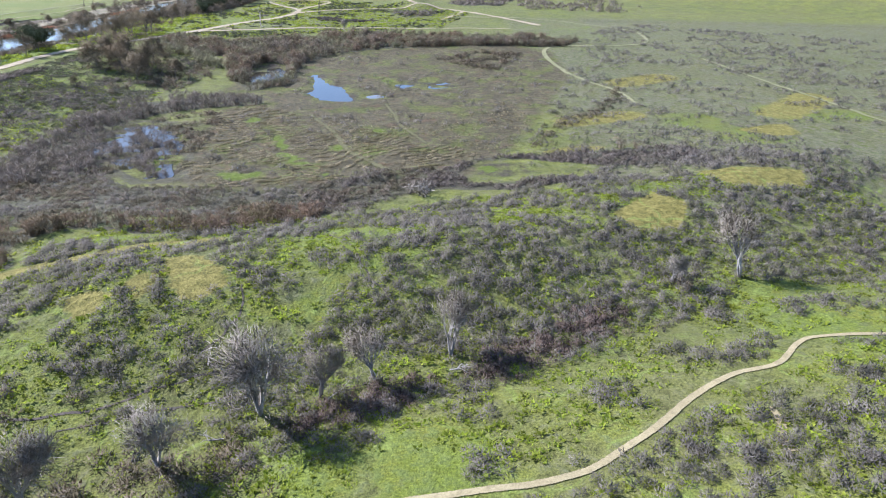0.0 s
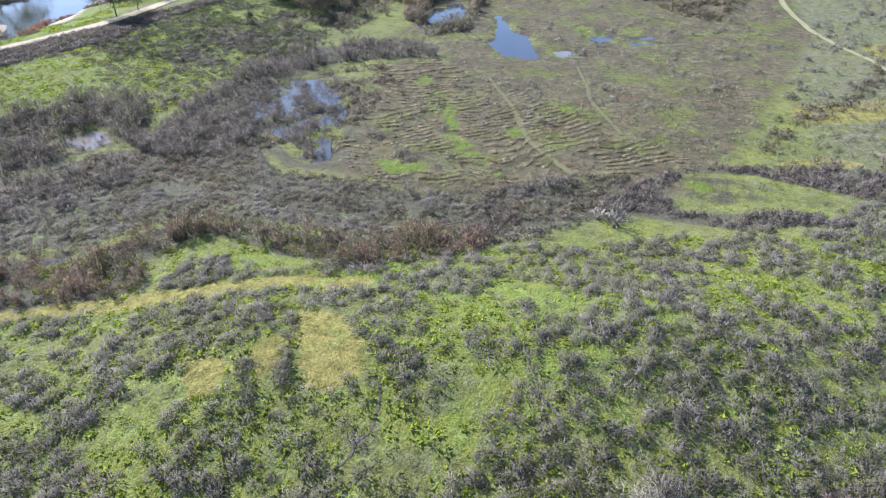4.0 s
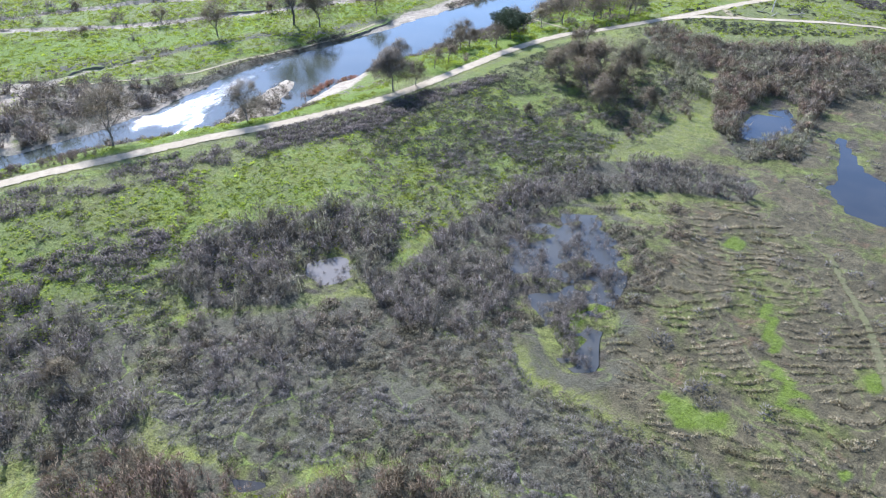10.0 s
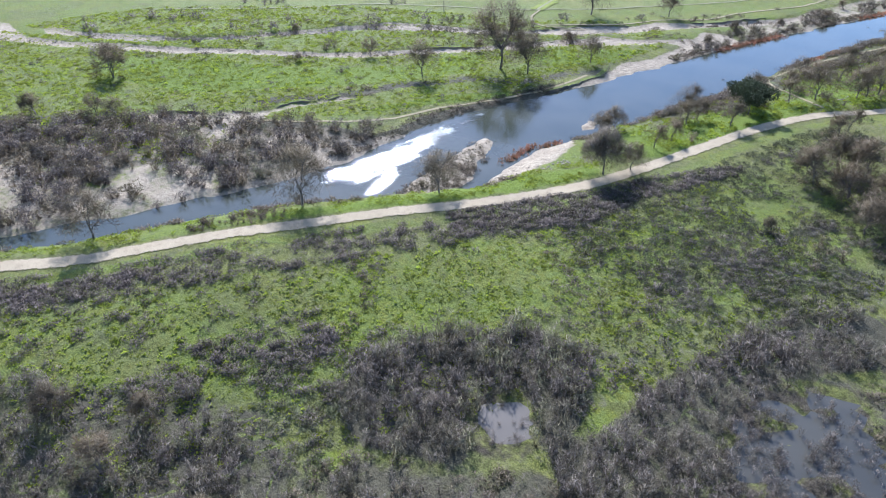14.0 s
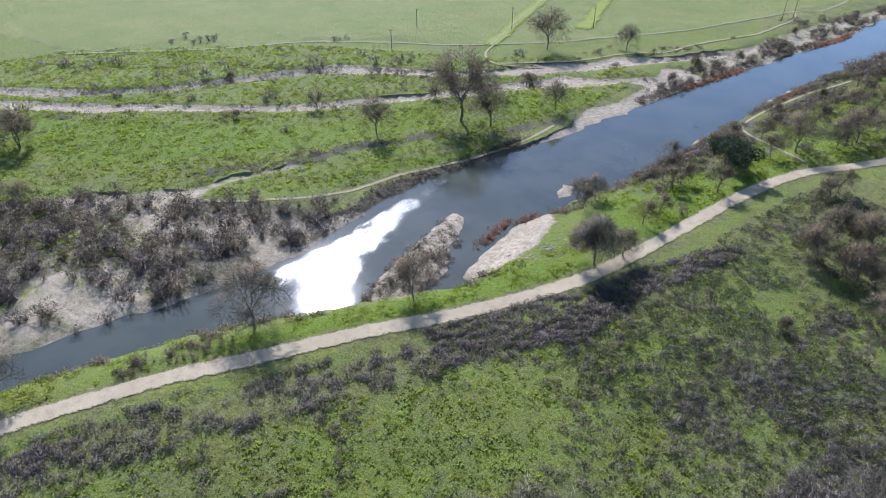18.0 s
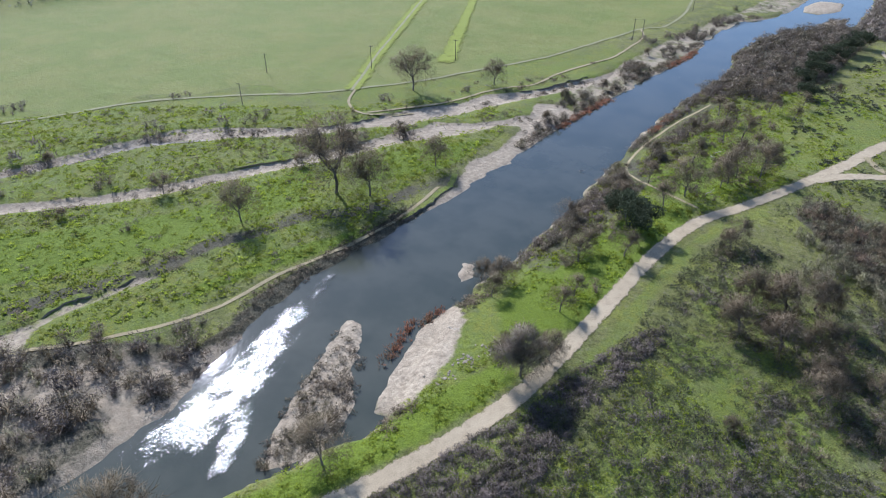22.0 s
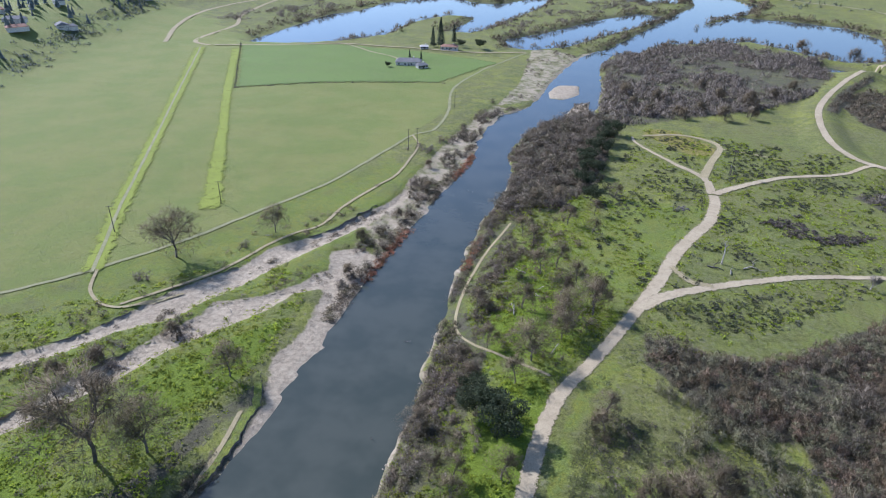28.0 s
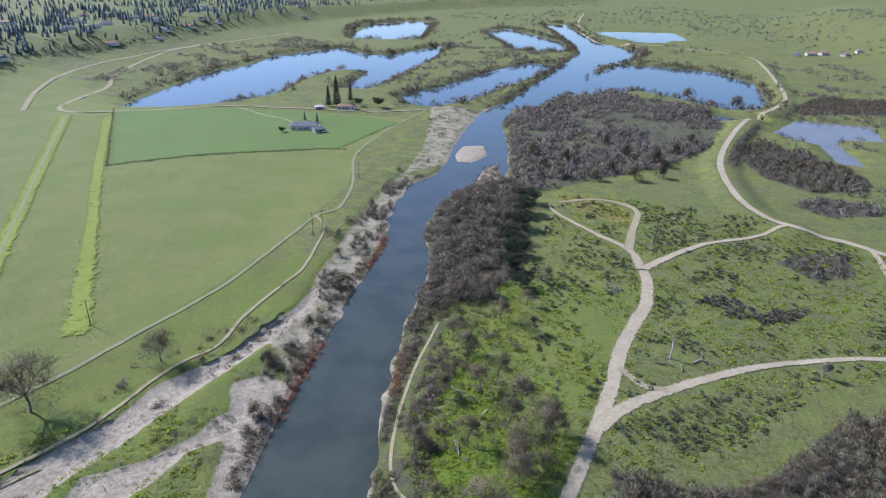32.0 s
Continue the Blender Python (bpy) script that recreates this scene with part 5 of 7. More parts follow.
    for px, py, s, mat in ((-3, 127, 1.35, M_PALETWIG), (-6, 129, 0.9, M_PALETWIG), (48, 164, 1.2, M_TREETWIG), (52, 163, 0.9, M_TREETWIG), (38, 84, 0.9, M_TREETWIG)):
        scatter("willow_bush", BUSH, np.array([px]), np.array([py]), np.array([s]), mat, "pale bare willow bush standing alone", "bush")


def row_line(x, y):
    """Runs across the wavy rows of tussocks."""
    return -0.53 * x + 0.85 * y + 11.0 * vnoise(x, y, 16, 18) + 3.0 * vnoise(x, y, 5.5, 19)


def marsh_scrub():
    x, y = sow(MIDBRUSH, 1.7, lambda x, y: ss(0.22, 0.40, 0.55 * vnoise(x, y, 7, 15) + 0.45 * vnoise(x, y, 2.2, 16)) * ~wet(x, y))
    brown = vnoise(x, y, 6, 45) + RNG.normal(0, 0.12, len(x)) > 0.5
    for some, mat, lab in ((brown, M_BRUSH, "brown scrub among the grey at the marsh edge"), (~brown, M_SAGE, "dense grey scrub at the edge of the marsh")):
        scatter("scrub", DOME, x[some], y[some], RNG.uniform(0.35, 0.85, some.sum()), mat, lab, "scrub")
    x, y = sow(MIDBRUSH, 0.045, lambda x, y: ss(0.40, 0.6, vnoise(x, y, 10, 85)) * ~wet(x, y))
    scatter("willow_thicket", WILLOW, x, y, RNG.uniform(0.4, 0.8, len(x)), M_WILLOW, "lone bare willows rising from the grey scrub", "thicket")
    for px, py, s in ((-19, 136, 0.9), (-16, 139, 1.1), (-12, 140, 0.9), (-14, 138, 1.0), (-3, 131, 1.1), (-5, 133, 0.8), (-34, 122, 0.8)):
        scatter("willow_bush", BUSH, np.array([px]), np.array([py]), np.array([s]), M_WILLOW, "tall grey willow bush above the dark scrub", "bush")
    x, y = sow([(-37, 109), (-31, 113), (-23, 115), (-23, 109), (-32, 104), (-37, 104)], 0.3)
    scatter("willow_thicket", WILLOW, x, y, RNG.uniform(0.4, 0.8, len(x)), M_BROWNWILLOW, "brown bare willows under the slope", "thicket")
    x, y = sow([(-28, 122), (-28, 132), (-22, 138), (-10, 145), (-1, 145), (2, 138), (-2, 127), (-12, 120), (-22, 115)], 0.75, lambda x, y: ss(0.3, 0.5, vnoise(x, y, 6, 86)))
    scatter("scrub", DOME, x, y, RNG.uniform(0.55, 1.1, len(x)), M_DARKSCRUB, "dark scrub hummocks under the slope", "scrub")
    area = [(-66, 140), (-30, 136), (20, 152), (60, 175), (110, 210), (90, 300), (-30, 298), (-52, 285), (-60, 215), (-62, 180)]
    x, y = sow(area, 0.03, lambda x, y: ss(0.45, 0.6, vnoise(x, y, 18, 17)) * ~wet(x, y))
    scatter("scrub", SAGE_MID, x, y, RNG.uniform(0.6, 1.4, len(x)), M_SAGE, "scattered grey bushes on the brown marsh flat", "scrub")
    for px, py, s in ((-50, 167, 0.75), (-47, 172, 0.5), (-42, 158, 0.45), (-58, 176, 0.6), (-34, 163, 0.5), (-36, 176, 0.4), (-22, 168, 0.5), (-14, 174, 0.45), (-8, 160, 0.5), (-61, 158, 0.5), (-46, 184, 0.7), (-31, 187, 0.6), (-24, 182, 0.5), (-9, 193, 0.8), (-34, 142, 0.4)):
        scatter("willow_bush", BUSH, np.array([px]), np.array([py]), np.array([s]), M_WILLOW, "small bare bush alone on the marsh", "bush")
    rows = [(-58, 138), (-67, 152), (-67, 170), (-72, 196), (-57, 206), (-40, 192), (-20, 178), (-2, 168), (12, 158), (0, 148), (-10, 146), (-25, 136), (-36, 131), (-48, 129)]
    x, y = sow(rows, 3.2, lambda x, y: (np.mod(row_line(x, y), 2.0) < 0.62) * ss(0.22, 0.5, vnoise(x, y, 9, 88)) * ss(1, -2, sdf(x, y, rows) + 5 * (vnoise(x, y, 7, 89) - 0.5)) * ~wet(x, y)
               * (1 - np.maximum.reduce([ss(2.2, 1.2, seg_dist(x, y, q)) for q in ALGAELINES])) * (np.minimum.reduce([np.hypot(x - a, y - b) - r for a, b, r in ALGAE]) > 0))
    gx, gy = row_line(x + 0.3, y) - row_line(x - 0.3, y), row_line(x, y + 0.3) - row_line(x, y - 0.3)
    scatter("tussock", ROW_TUFT, x, y, RNG.uniform(0.6, 1.25, len(x)), M_TUSSOCK, "wavy rows of straw-coloured tussock grass", "grass", turn=np.arctan2(-gx, gy))
    x, y = sow([(-36, 131), (-25, 136), (-8, 148), (14, 160), (30, 190), (22, 220), (-10, 210), (-30, 190), (-25, 165)], 0.35, lambda x, y: ss(0.4, 0.62, 0.5 * vnoise(x, y, 11, 90) + 0.5 * vnoise(x, y, 3, 91)) * ~wet(x, y))
    scatter("tussock", SMALL_TUFT, x, y, RNG.uniform(0.5, 1.1, len(x)), M_TUSSOCK, "loose straw tussocks on the brown flat", "grass")


def levee_scrub():
    c = spline(ROAD[1:17], 1.0)
    x, y = sow(HEDGE, 1.7, lambda x, y: ss(0.06, 0.2, vnoise(x, y, 4, 21)))
    scatter("scrub", DOME, x, y, RNG.uniform(0.65, 1.2, len(x)), M_DARKSCRUB, "dark bare scrub hedging the levee road", "scrub")
    x, y = sow([(-185, 62), (-178, 80), (-177, 94), (-180.5, 95), (-186, 79), (-190, 62)], 1.5, lambda x, y: ss(0.1, 0.3, vnoise(x, y, 4, 21)))
    scatter("scrub", DOME, x, y, RNG.uniform(0.7, 1.2, len(x)), M_DARKSCRUB, "dark bare scrub strip below the levee road", "scrub")
    band = np.vstack([c + (4.6, -1.4), (c + (16.0, -3.8))[::-1]])
    x, y = sow(band, 0.75, lambda x, y: ss(0.38, 0.52, 0.5 * vnoise(x, y, 6, 21) + 0.5 * vnoise(x, y, 2.4, 26)) * (y < 150))
    scatter("scrub", DOME, x, y, RNG.uniform(0.8, 1.3, len(x)), M_DARKSCRUB, "dark bare scrub hedging the levee road", "scrub")
    slope = np.vstack([c + (13, -4), (c + (64, -8))[::-1]])
    x, y = sow(slope, 0.60, lambda x, y: ss(0.44, 0.59, 0.6 * vnoise(x, y, 8, 22) + 0.4 * vnoise(x, y, 2.5, 23)) * ~wet(x, y) * (0.08 + 0.92 * ss(-1, 3, sdf(x, y, PLAINSLOPE))) * off_paths(x, y, 4))
    scatter("scrub", DOME, x, y, 0.4 + 0.9 * RNG.uniform(0, 1, len(x)) ** 2, M_DARKSCRUB, "low grey scrub dotted over the levee slope", "scrub")
    x, y = sow(DARKSLOPE, 1.5, lambda x, y: ss(0.30, 0.5, 0.5 * vnoise(x, y, 5, 92) + 0.5 * vnoise(x * 0.5 + y, y * 0.4 - x, 1.6, 93)))
    scatter("scrub", DOME, x, y, RNG.uniform(0.4, 0.75, len(x)), M_DARKSCRUB, "fine dark scrub in rows on the levee slope", "scrub")
    scatter("willow_bush", BUSH, np.array([-115.0]), np.array([209.0]), np.array([1.1]), M_WILLOW, "round grey bush alone on the slope", "bush")
    x, y = sow([(-155, 80), (-149, 92), (-150, 99), (-148, 108), (-145, 117), (-141, 116), (-141, 108), (-145, 98), (-150, 82)], 1.1, lambda x, y: ss(0.25, 0.45, vnoise(x, y, 4, 94)))
    scatter("scrub", DOME, x, y, RNG.uniform(0.7, 1.4, len(x)), M_DARKSCRUB, "dark scrub row at the foot of the slope", "scrub")
    for line in ([(-164, 129), (-158, 128), (-151, 126), (-147, 124), (-145, 120), (-141, 116)], [(-146, 166), (-142, 165), (-139, 164), (-134, 163), (-129, 161), (-126, 160)]):
        p = spline(line, 0.7)
        p = p + RNG.normal(0, 0.7, p.shape)
        scatter("scrub", DOME, p[:, 0], p[:, 1], RNG.uniform(0.5, 1.1, len(p)), M_BRAMBLE, "dark scrub along a small eroded gully", "scrub")
    tufts = [blades(RNG, 12, 0.55, 0.4, 0.42, 0.9, 0.14) for _ in range(5)]
    late = np.vstack([c[167:] + (8, -3), (c[167:] + (58, -8))[::-1]])
    x, y = sow(late, 1.9, lambda x, y: ss(0.30, 0.50, 0.55 * vnoise(x, y, 9, 62) + 0.45 * vnoise(x, y, 2.2, 63)) * ~wet(x, y) * (sdf(x, y, RTHICK) > 0))
    scatter("grey_tufts", tufts, x, y, RNG.uniform(0.6, 1.3, len(x)), M_GREYTUFT, "small grey-green tufts covering the levee slope", "scrub")
    x, y = sow([(-146, 280), (-134, 312), (-122, 340), (-108, 348), (-86, 350), (-100, 326), (-126, 318), (-128, 280)], 0.8, lambda x, y: ss(0.36, 0.56, 0.55 * vnoise(x, y, 7, 68) + 0.45 * vnoise(x, y, 2.2, 63)) * off_paths(x, y, 3.2))
    scatter("grey_tufts", tufts, x, y, RNG.uniform(0.6, 1.4, len(x)), M_GREYTUFT, "grey-green tufts between road and thicket", "scrub")
    x, y = sow([(-160, 90), (-128, 104), (-140, 126), (-146, 118)], 0.9, lambda x, y: ss(0.4, 0.55, vnoise(x, y, 4, 24)))
    scatter("scrub", DOME, x, y, RNG.uniform(0.6, 1.2, len(x)), M_DARKSCRUB, "dark scrub along a shallow ditch", "scrub")
    x, y = sow([(-124, 178), (-108, 172), (-92, 205), (-100, 236), (-116, 232)], 1.0, lambda x, y: ss(0.38, 0.55, vnoise(x, y, 5, 25)))
    scatter("scrub", DOME, x, y, RNG.uniform(0.5, 0.9, len(x)), M_SAGE, "grey scrub on the end of the levee slope", "scrub")


def thickets():
    for poly, mat, dens, size, lab in ((T1, M_WILLOW, 0.52, 1.0, "dense bare grey willow thicket round a pool"), (T2, M_WILLOW, 0.52, 0.95, "dense bare willow thicket along the marsh"),
                                       (T3, M_BROWNWILLOW, 0.6, 0.85, "brown bare willow thicket under the slope"), (LEFTWILLOW, M_WILLOW, 0.36, 0.75, "bare grey willows between thicket and scrub")):
        x, y = sow(poly, dens, lambda x, y: ss(0.08, 0.22, vnoise(x, y, 6, 27)) * ss(1.2, -1.2, sdf(x, y, poly) + 4 * (vnoise(x, y, 5, 28) - 0.5)) * ~wet(x, y))
        scatter("willow_thicket", WILLOW, x, y, size * RNG.uniform(0.65, 1.05, len(x)) * (0.65 + 0.6 * vnoise(x, y, 6, 58)), mat, lab, "thicket")
    x, y = sow(T3, 0.10, lambda x, y: ~wet(x, y) * ss(0.4, 0.6, vnoise(x, y, 8, 52)))
    scatter("willow_thicket", WILLOW, x, y, RNG.uniform(0.5, 0.9, len(x)), M_BUD, "olive willows in the brown thicket", "thicket")
    x, y = sow(P4, 0.9, lambda x, y: ss(-2.6, -0.4, sdf(x, y, P4)) + 0.12)
    scatter("drowned_stems", WILLOW, x, y, RNG.uniform(0.25, 0.45, len(x)), M_WILLOW, "bare stems standing in a small pool", "scrub", sink=0.2)
    x, y = sow(GAPBRUSH, 0.7, lambda x, y: ss(0.25, 0.45, vnoise(x, y, 4, 54)) * ~wet(x, y))
    scatter("scrub", SAGE_MID, x, y, RNG.uniform(0.5, 1.1, len(x)), M_BRUSH, "low brown brush south of the willow pool", "scrub")
    x, y = sow(GAPBRUSH, 0.09, lambda x, y: ss(0.25, 0.45, vnoise(x, y, 8, 59)) * ~wet(x, y))
    scatter("willow_thicket", WILLOW, x, y, RNG.uniform(0.35, 0.7, len(x)), M_WILLOW, "bare willows rising from low brush", "thicket")
    x, y = sow(FOOTSCRUB, 0.9, lambda x, y: ss(0.3, 0.5, vnoise(x, y, 4, 60)))
    scatter("scrub", DOME, x, y, RNG.uniform(0.4, 0.9, len(x)), M_GREYTUFT, "grey-green scrub at the foot of the levee", "scrub")
    x, y = sow(TREELOBE, 0.075, lambda x, y: ss(0.3, 0.5, vnoise(x, y, 9, 50)))
    scatter("willow_thicket", BUSH, x, y, RNG.uniform(0.4, 1.0, len(x)), M_TREETWIG, "bare brush among the oaks behind the levee", "thicket")
    inner = lambda x, y: ss(1.5, -1.5, sdf(x, y, RTHICK) + 5 * (vnoise(x, y, 8, 28) - 0.5)) * ~wet(x, y)
    for mat, dens, seed, lab in ((M_TWIG, 0.21, 75, "wide grey-brown willow thicket beyond the levee"), (M_BROWNWILLOW, 0.24, 76, "reddish-brown willows in the wide thicket"), (M_BUD, 0.10, 77, "olive budding willows in the wide thicket")):
        x, y = sow(RTHICK, dens, lambda x, y: inner(x, y) * ss(0.25, 0.5, vnoise(x, y, 14, seed)))
        scatter("willow_thicket", WILLOW, x, y, RNG.uniform(0.75, 1.15, len(x)) * (0.45 + 1.0 * vnoise(x, y, 6, 58)), mat, lab, "thicket")
    x, y = sow(RTHICK, 0.4, lambda x, y: inner(x, y) * ss(0.3, 0.5, vnoise(x, y, 7, 66)))
    scatter("scrub", DOME, x, y, RNG.uniform(0.8, 1.8, len(x)), M_BRUSH, "low brown brush filling the wide thicket", "scrub")
    x, y = sow(RTHICK, 0.05, lambda x, y: inner(x, y))
    scatter("willow_thicket", BUSH, x, y, RNG.uniform(0.6, 1.2, len(x)), M_BUD, "pale budding bushes in the wide thicket", "thicket")
    c = spline([(-125, 292), (-119, 290), (-114, 287), (-108, 284), (-98, 279)], 0.3)
    c = c + RNG.normal(0, 1.5, c.shape)
    scatter("willow_thicket", WILLOW, c[:, 0], c[:, 1], RNG.uniform(0.5, 0.9, len(c)), M_BUD, "yellow-green budding willows edging the thicket", "thicket")
    c = spline([(-118, 272), (-112, 282), (-104, 278), (-96, 268), (-88, 262)], 0.35)
    c = c + RNG.normal(0, 1.6, c.shape)
    scatter("willow_thicket", WILLOW, c[:, 0], c[:, 1], RNG.uniform(0.8, 1.2, len(c)), M_BUD, "yellow-green budding willows edging the thicket", "thicket")
    x, y = sow(T1, 0.05)
    scatter("willow_thicket", WILLOW, x, y, RNG.uniform(1.0, 1.5, len(x)), M_BUD, "olive budding willows in the thicket", "thicket")
    x, y = sow([(-64, 138), (-60, 150), (-62, 180), (-66, 198), (-88, 184), (-92, 160), (-80, 146)], 0.6, lambda x, y: ss(0.35, 0.55, vnoise(x, y, 5, 64)) * ~wet(x, y))
    scatter("scrub", DOME, x, y, RNG.uniform(0.6, 1.2, len(x)), M_BRUSH, "brown scrub standing round the flooded marsh", "scrub")
    x, y = sow(P3, 1.7, lambda x, y: 0.12 + 0.88 * ss(0.32, 0.55, vnoise(x, y, 4, 73)))
    scatter("drowned_stems", WILLOW, x, y, RNG.uniform(0.25, 0.6, len(x)), M_WILLOW, "bare stems standing in shallow marsh water", "scrub")
    x, y = sow(LOOSE, 0.36, lambda x, y: ss(0.22, 0.40, vnoise(x, y, 9, 29)))
    scatter("willow_thicket", WILLOW, x, y, RNG.uniform(0.55, 1.0, len(x)) * (0.6 + 0.7 * vnoise(x, y, 6, 67)), M_WILLOW, "loose bare willows at the foot of the levee", "thicket")
    x, y = sow(LOOSE, 0.03, lambda x, y: ss(0.3, 0.5, vnoise(x, y, 9, 29)))
    scatter("willow_thicket", BUSH, x, y, RNG.uniform(0.4, 1.0, len(x)), M_BUD, "round olive bushes at the foot of the levee", "thicket")
    x, y = sow(BRUSHLEFT, 0.15, lambda x, y: ss(0.28, 0.46, 0.6 * vnoise(x, y, 12, 30) + 0.4 * vnoise(x, y, 4, 31)) * ~wet(x, y) * (0.55 + 0.45 * ss(1, -1, sdf(x, y, BRUSHDENSE) + 4 * (vnoise(x, y, 6, 32) - 0.5))))
    grey = RNG.uniform(0, 1, len(x)) < 0.6
    for some, mat, lab in ((grey, M_DARKSCRUB, "round grey willow bushes on sandy river flat"), (~grey, M_TREETWIG, "bare brown willow brush on sandy river flat")):
        scatter("willow_thicket", BUSH, x[some], y[some], 0.5 + 1.2 * RNG.uniform(0, 1, some.sum()) ** 1.2, mat, lab, "thicket")
    x, y = sow(BRUSHDENSE, 0.012, lambda x, y: ~wet(x, y) * 1.0)
    scatter("willow_thicket", BUSH, x, y, RNG.uniform(0.7, 1.2, len(x)), M_BUD, "olive budding willows among the brush", "thicket")
    for px, py, s in ((-250, 118, 1.7), (-245, 122, 1.5), (-254, 122, 1.5), (-233, 135, 1.3), (-217, 129, 1.2), (-262, 112, 1.5), (-229, 131, 0.9), (-240, 128, 1.1)):
        scatter("willow_bush", BUSH, np.array([px, px + 1.5]), np.array([py, py + 1.0]), np.array([s, 0.8 * s]), M_BUD, "large olive budding willow on the sandy flat", "bush")
    x, y = sow([(-193, 100), (-194, 112), (-191, 121), (-187, 126), (-184, 124), (-186, 114), (-189, 104)], 0.4, lambda x, y: ~wet(x, y) * off_paths(x, y, 3.4))
    scatter("willow_thicket", BUSH, x, y, RNG.uniform(0.25, 0.6, len(x)), M_BRAMBLE, "purplish-brown brush between road and river", "thicket")
    x, y = sow(RIPAR, 0.12, lambda x, y: ss(0.36, 0.55, vnoise(x, y, 11, 33)) * ~wet(x, y) * off_paths(x, y, 3))
    scatter("willow_thicket", BUSH, x, y, RNG.uniform(0.35, 1.0, len(x)), M_TWIG, "bare riverside brush along the bank", "thicket")
    x, y = sow(RIPAR, 0.22, lambda x, y: ss(0.38, 0.56, vnoise(x, y, 9, 34)) * ~wet(x, y) * off_paths(x, y, 2.5))
    scatter("bank_brush", SAGE_MID, x, y, RNG.uniform(0.6, 1.6, len(x)), M_BRUSH, "low brown brush under the riverside trees", "scrub")
    clear = lambda x, y: 1 - 0.93 * np.maximum.reduce([ss(4, -4, sdf(x, y, p) + 8 * (vnoise(x, y, 12, 99) - 0.5)) for p in CLEAR])
    x, y = sow(LAKEBRUSH, 0.17, lambda x, y: ss(0.32, 0.46, 0.6 * vnoise(x, y, 26, 35) + 0.4 * vnoise(x, y, 9, 36)) * ~wet(x, y) * off_paths(x, y, 5) * clear(x, y))
    scatter("willow_thicket", BUSH_FAR, x, y, 0.45 + 1.1 * RNG.uniform(0, 1, len(x)) ** 1.4, M_WILLOW, "grey-brown brush land between river and lake", "thicket")
    x, y = sow(LAKEBRUSH, 0.02, lambda x, y: ss(0.45, 0.6, vnoise(x, y, 20, 55)) * ~wet(x, y) * off_paths(x, y, 5) * clear(x, y))
    scatter("willow_thicket", BUSH_FAR, x, y, RNG.uniform(0.4, 1.0, len(x)), M_BRUSH, "dark bushes between river and lake", "thicket")
    # the last strip adds brush to darken the levee's shaded side
    for k, poly in enumerate(RBRUSH_AND_SHADE):
        x, y = sow(poly, 0.14, lambda x, y: ss(1, -3, sdf(x, y, poly) + 6 * (vnoise(x, y, 9, 56) - 0.5)) * ~wet(x, y) * off_paths(x, y, 4.5))
        scatter("willow_thicket", BUSH_FAR, x, y, RNG.uniform(0.45, 1.2, len(x)), M_WILLOW if k % 2 else M_BRUSH, "dense brown brush beside the levee track, one strip standing for its shade", "thicket")
    x, y = sow(SANDFLAT, 0.05, lambda x, y: ss(0.4, 0.6, vnoise(x, y, 14, 78)) * ~wet(x, y))
    scatter("willow_thicket", BUSH_FAR, x, y, RNG.uniform(0.3, 0.8, len(x)), M_TWIG, "low brush on the upper sand flat", "thicket")
    x, y = sow(ISLET_UP, 0.2)
    scatter("willow_thicket", BUSH_FAR, x, y, RNG.uniform(0.4, 0.8, len(x)), M_TWIG, "bare brush covering a river islet", "thicket")
    x, y = sow([(-85, 403), (-66, 422), (-50, 420), (-38, 408), (-53, 394)], 0.5, lambda x, y: ss(0.4, 0.55, vnoise(x, y, 7, 57)))
    scatter("scrub", SAGE_FAR, x, y, RNG.uniform(0.5, 1.0, len(x)), M_DARKSCRUB, "dark patch of dead weeds in the meadow", "scrub")
    x, y = sow(RIPAR_UP, 0.085, lambda x, y: ~wet(x, y) * off_paths(x, y, 3))
    scatter("riverside_wood", BUSH, x, y, RNG.uniform(0.7, 1.9, len(x)), M_TWIG, "dense dark riverside wood of bare trees", "woods")
    strip = np.vstack([np.c_[RB[13:28, 1] + 1.5, RB[13:28, 0]][:12], np.c_[RB[13:28, 1] + 15, RB[13:28, 0]][:12][::-1]])
    x, y = sow(strip, 0.07, lambda x, y: ss(0.25, 0.45, vnoise(x, y, 9, 95)) * ~wet(x, y) * off_paths(x, y, 2.5))
    scatter("willow_thicket", BUSH, x, y, 0.3 + 0.7 * RNG.uniform(0, 1, len(x)) ** 1.5, M_WILLOW, "tangled bare brush on the river bank", "thicket")
    x, y = sow(strip, 0.4, lambda x, y: ss(0.35, 0.5, vnoise(x, y, 6, 96)) * ~wet(x, y) * off_paths(x, y, 2.0))
    scatter("bank_brush", SAGE_MID, x, y, RNG.uniform(0.5, 1.3, len(x)), M_BRUSH, "low brown tangle on the river bank", "scrub")
    bankbrush = [(-183, 232), (-183, 257), (-185, 278), (-186, 295), (-184, 307), (-176, 297), (-172, 280), (-175, 262), (-177, 244), (-178, 231)]
    x, y = sow(bankbrush, 0.16, lambda x, y: ss(0.15, 0.35, vnoise(x, y, 6, 95)) * ~wet(x, y) * off_paths(x, y, 1.5))
    scatter("willow_thicket", BUSH, x, y, RNG.uniform(0.35, 0.95, len(x)), M_WILLOW, "dark tangled brush on the steep river bank", "thicket")
    x, y = sow(bankbrush, 0.45, lambda x, y: ~wet(x, y) * 1.0)
    scatter("bank_brush", SAGE_MID, x, y, RNG.uniform(0.6, 1.4, len(x)), M_BRUSH, "low brown brush on the steep river bank", "scrub")
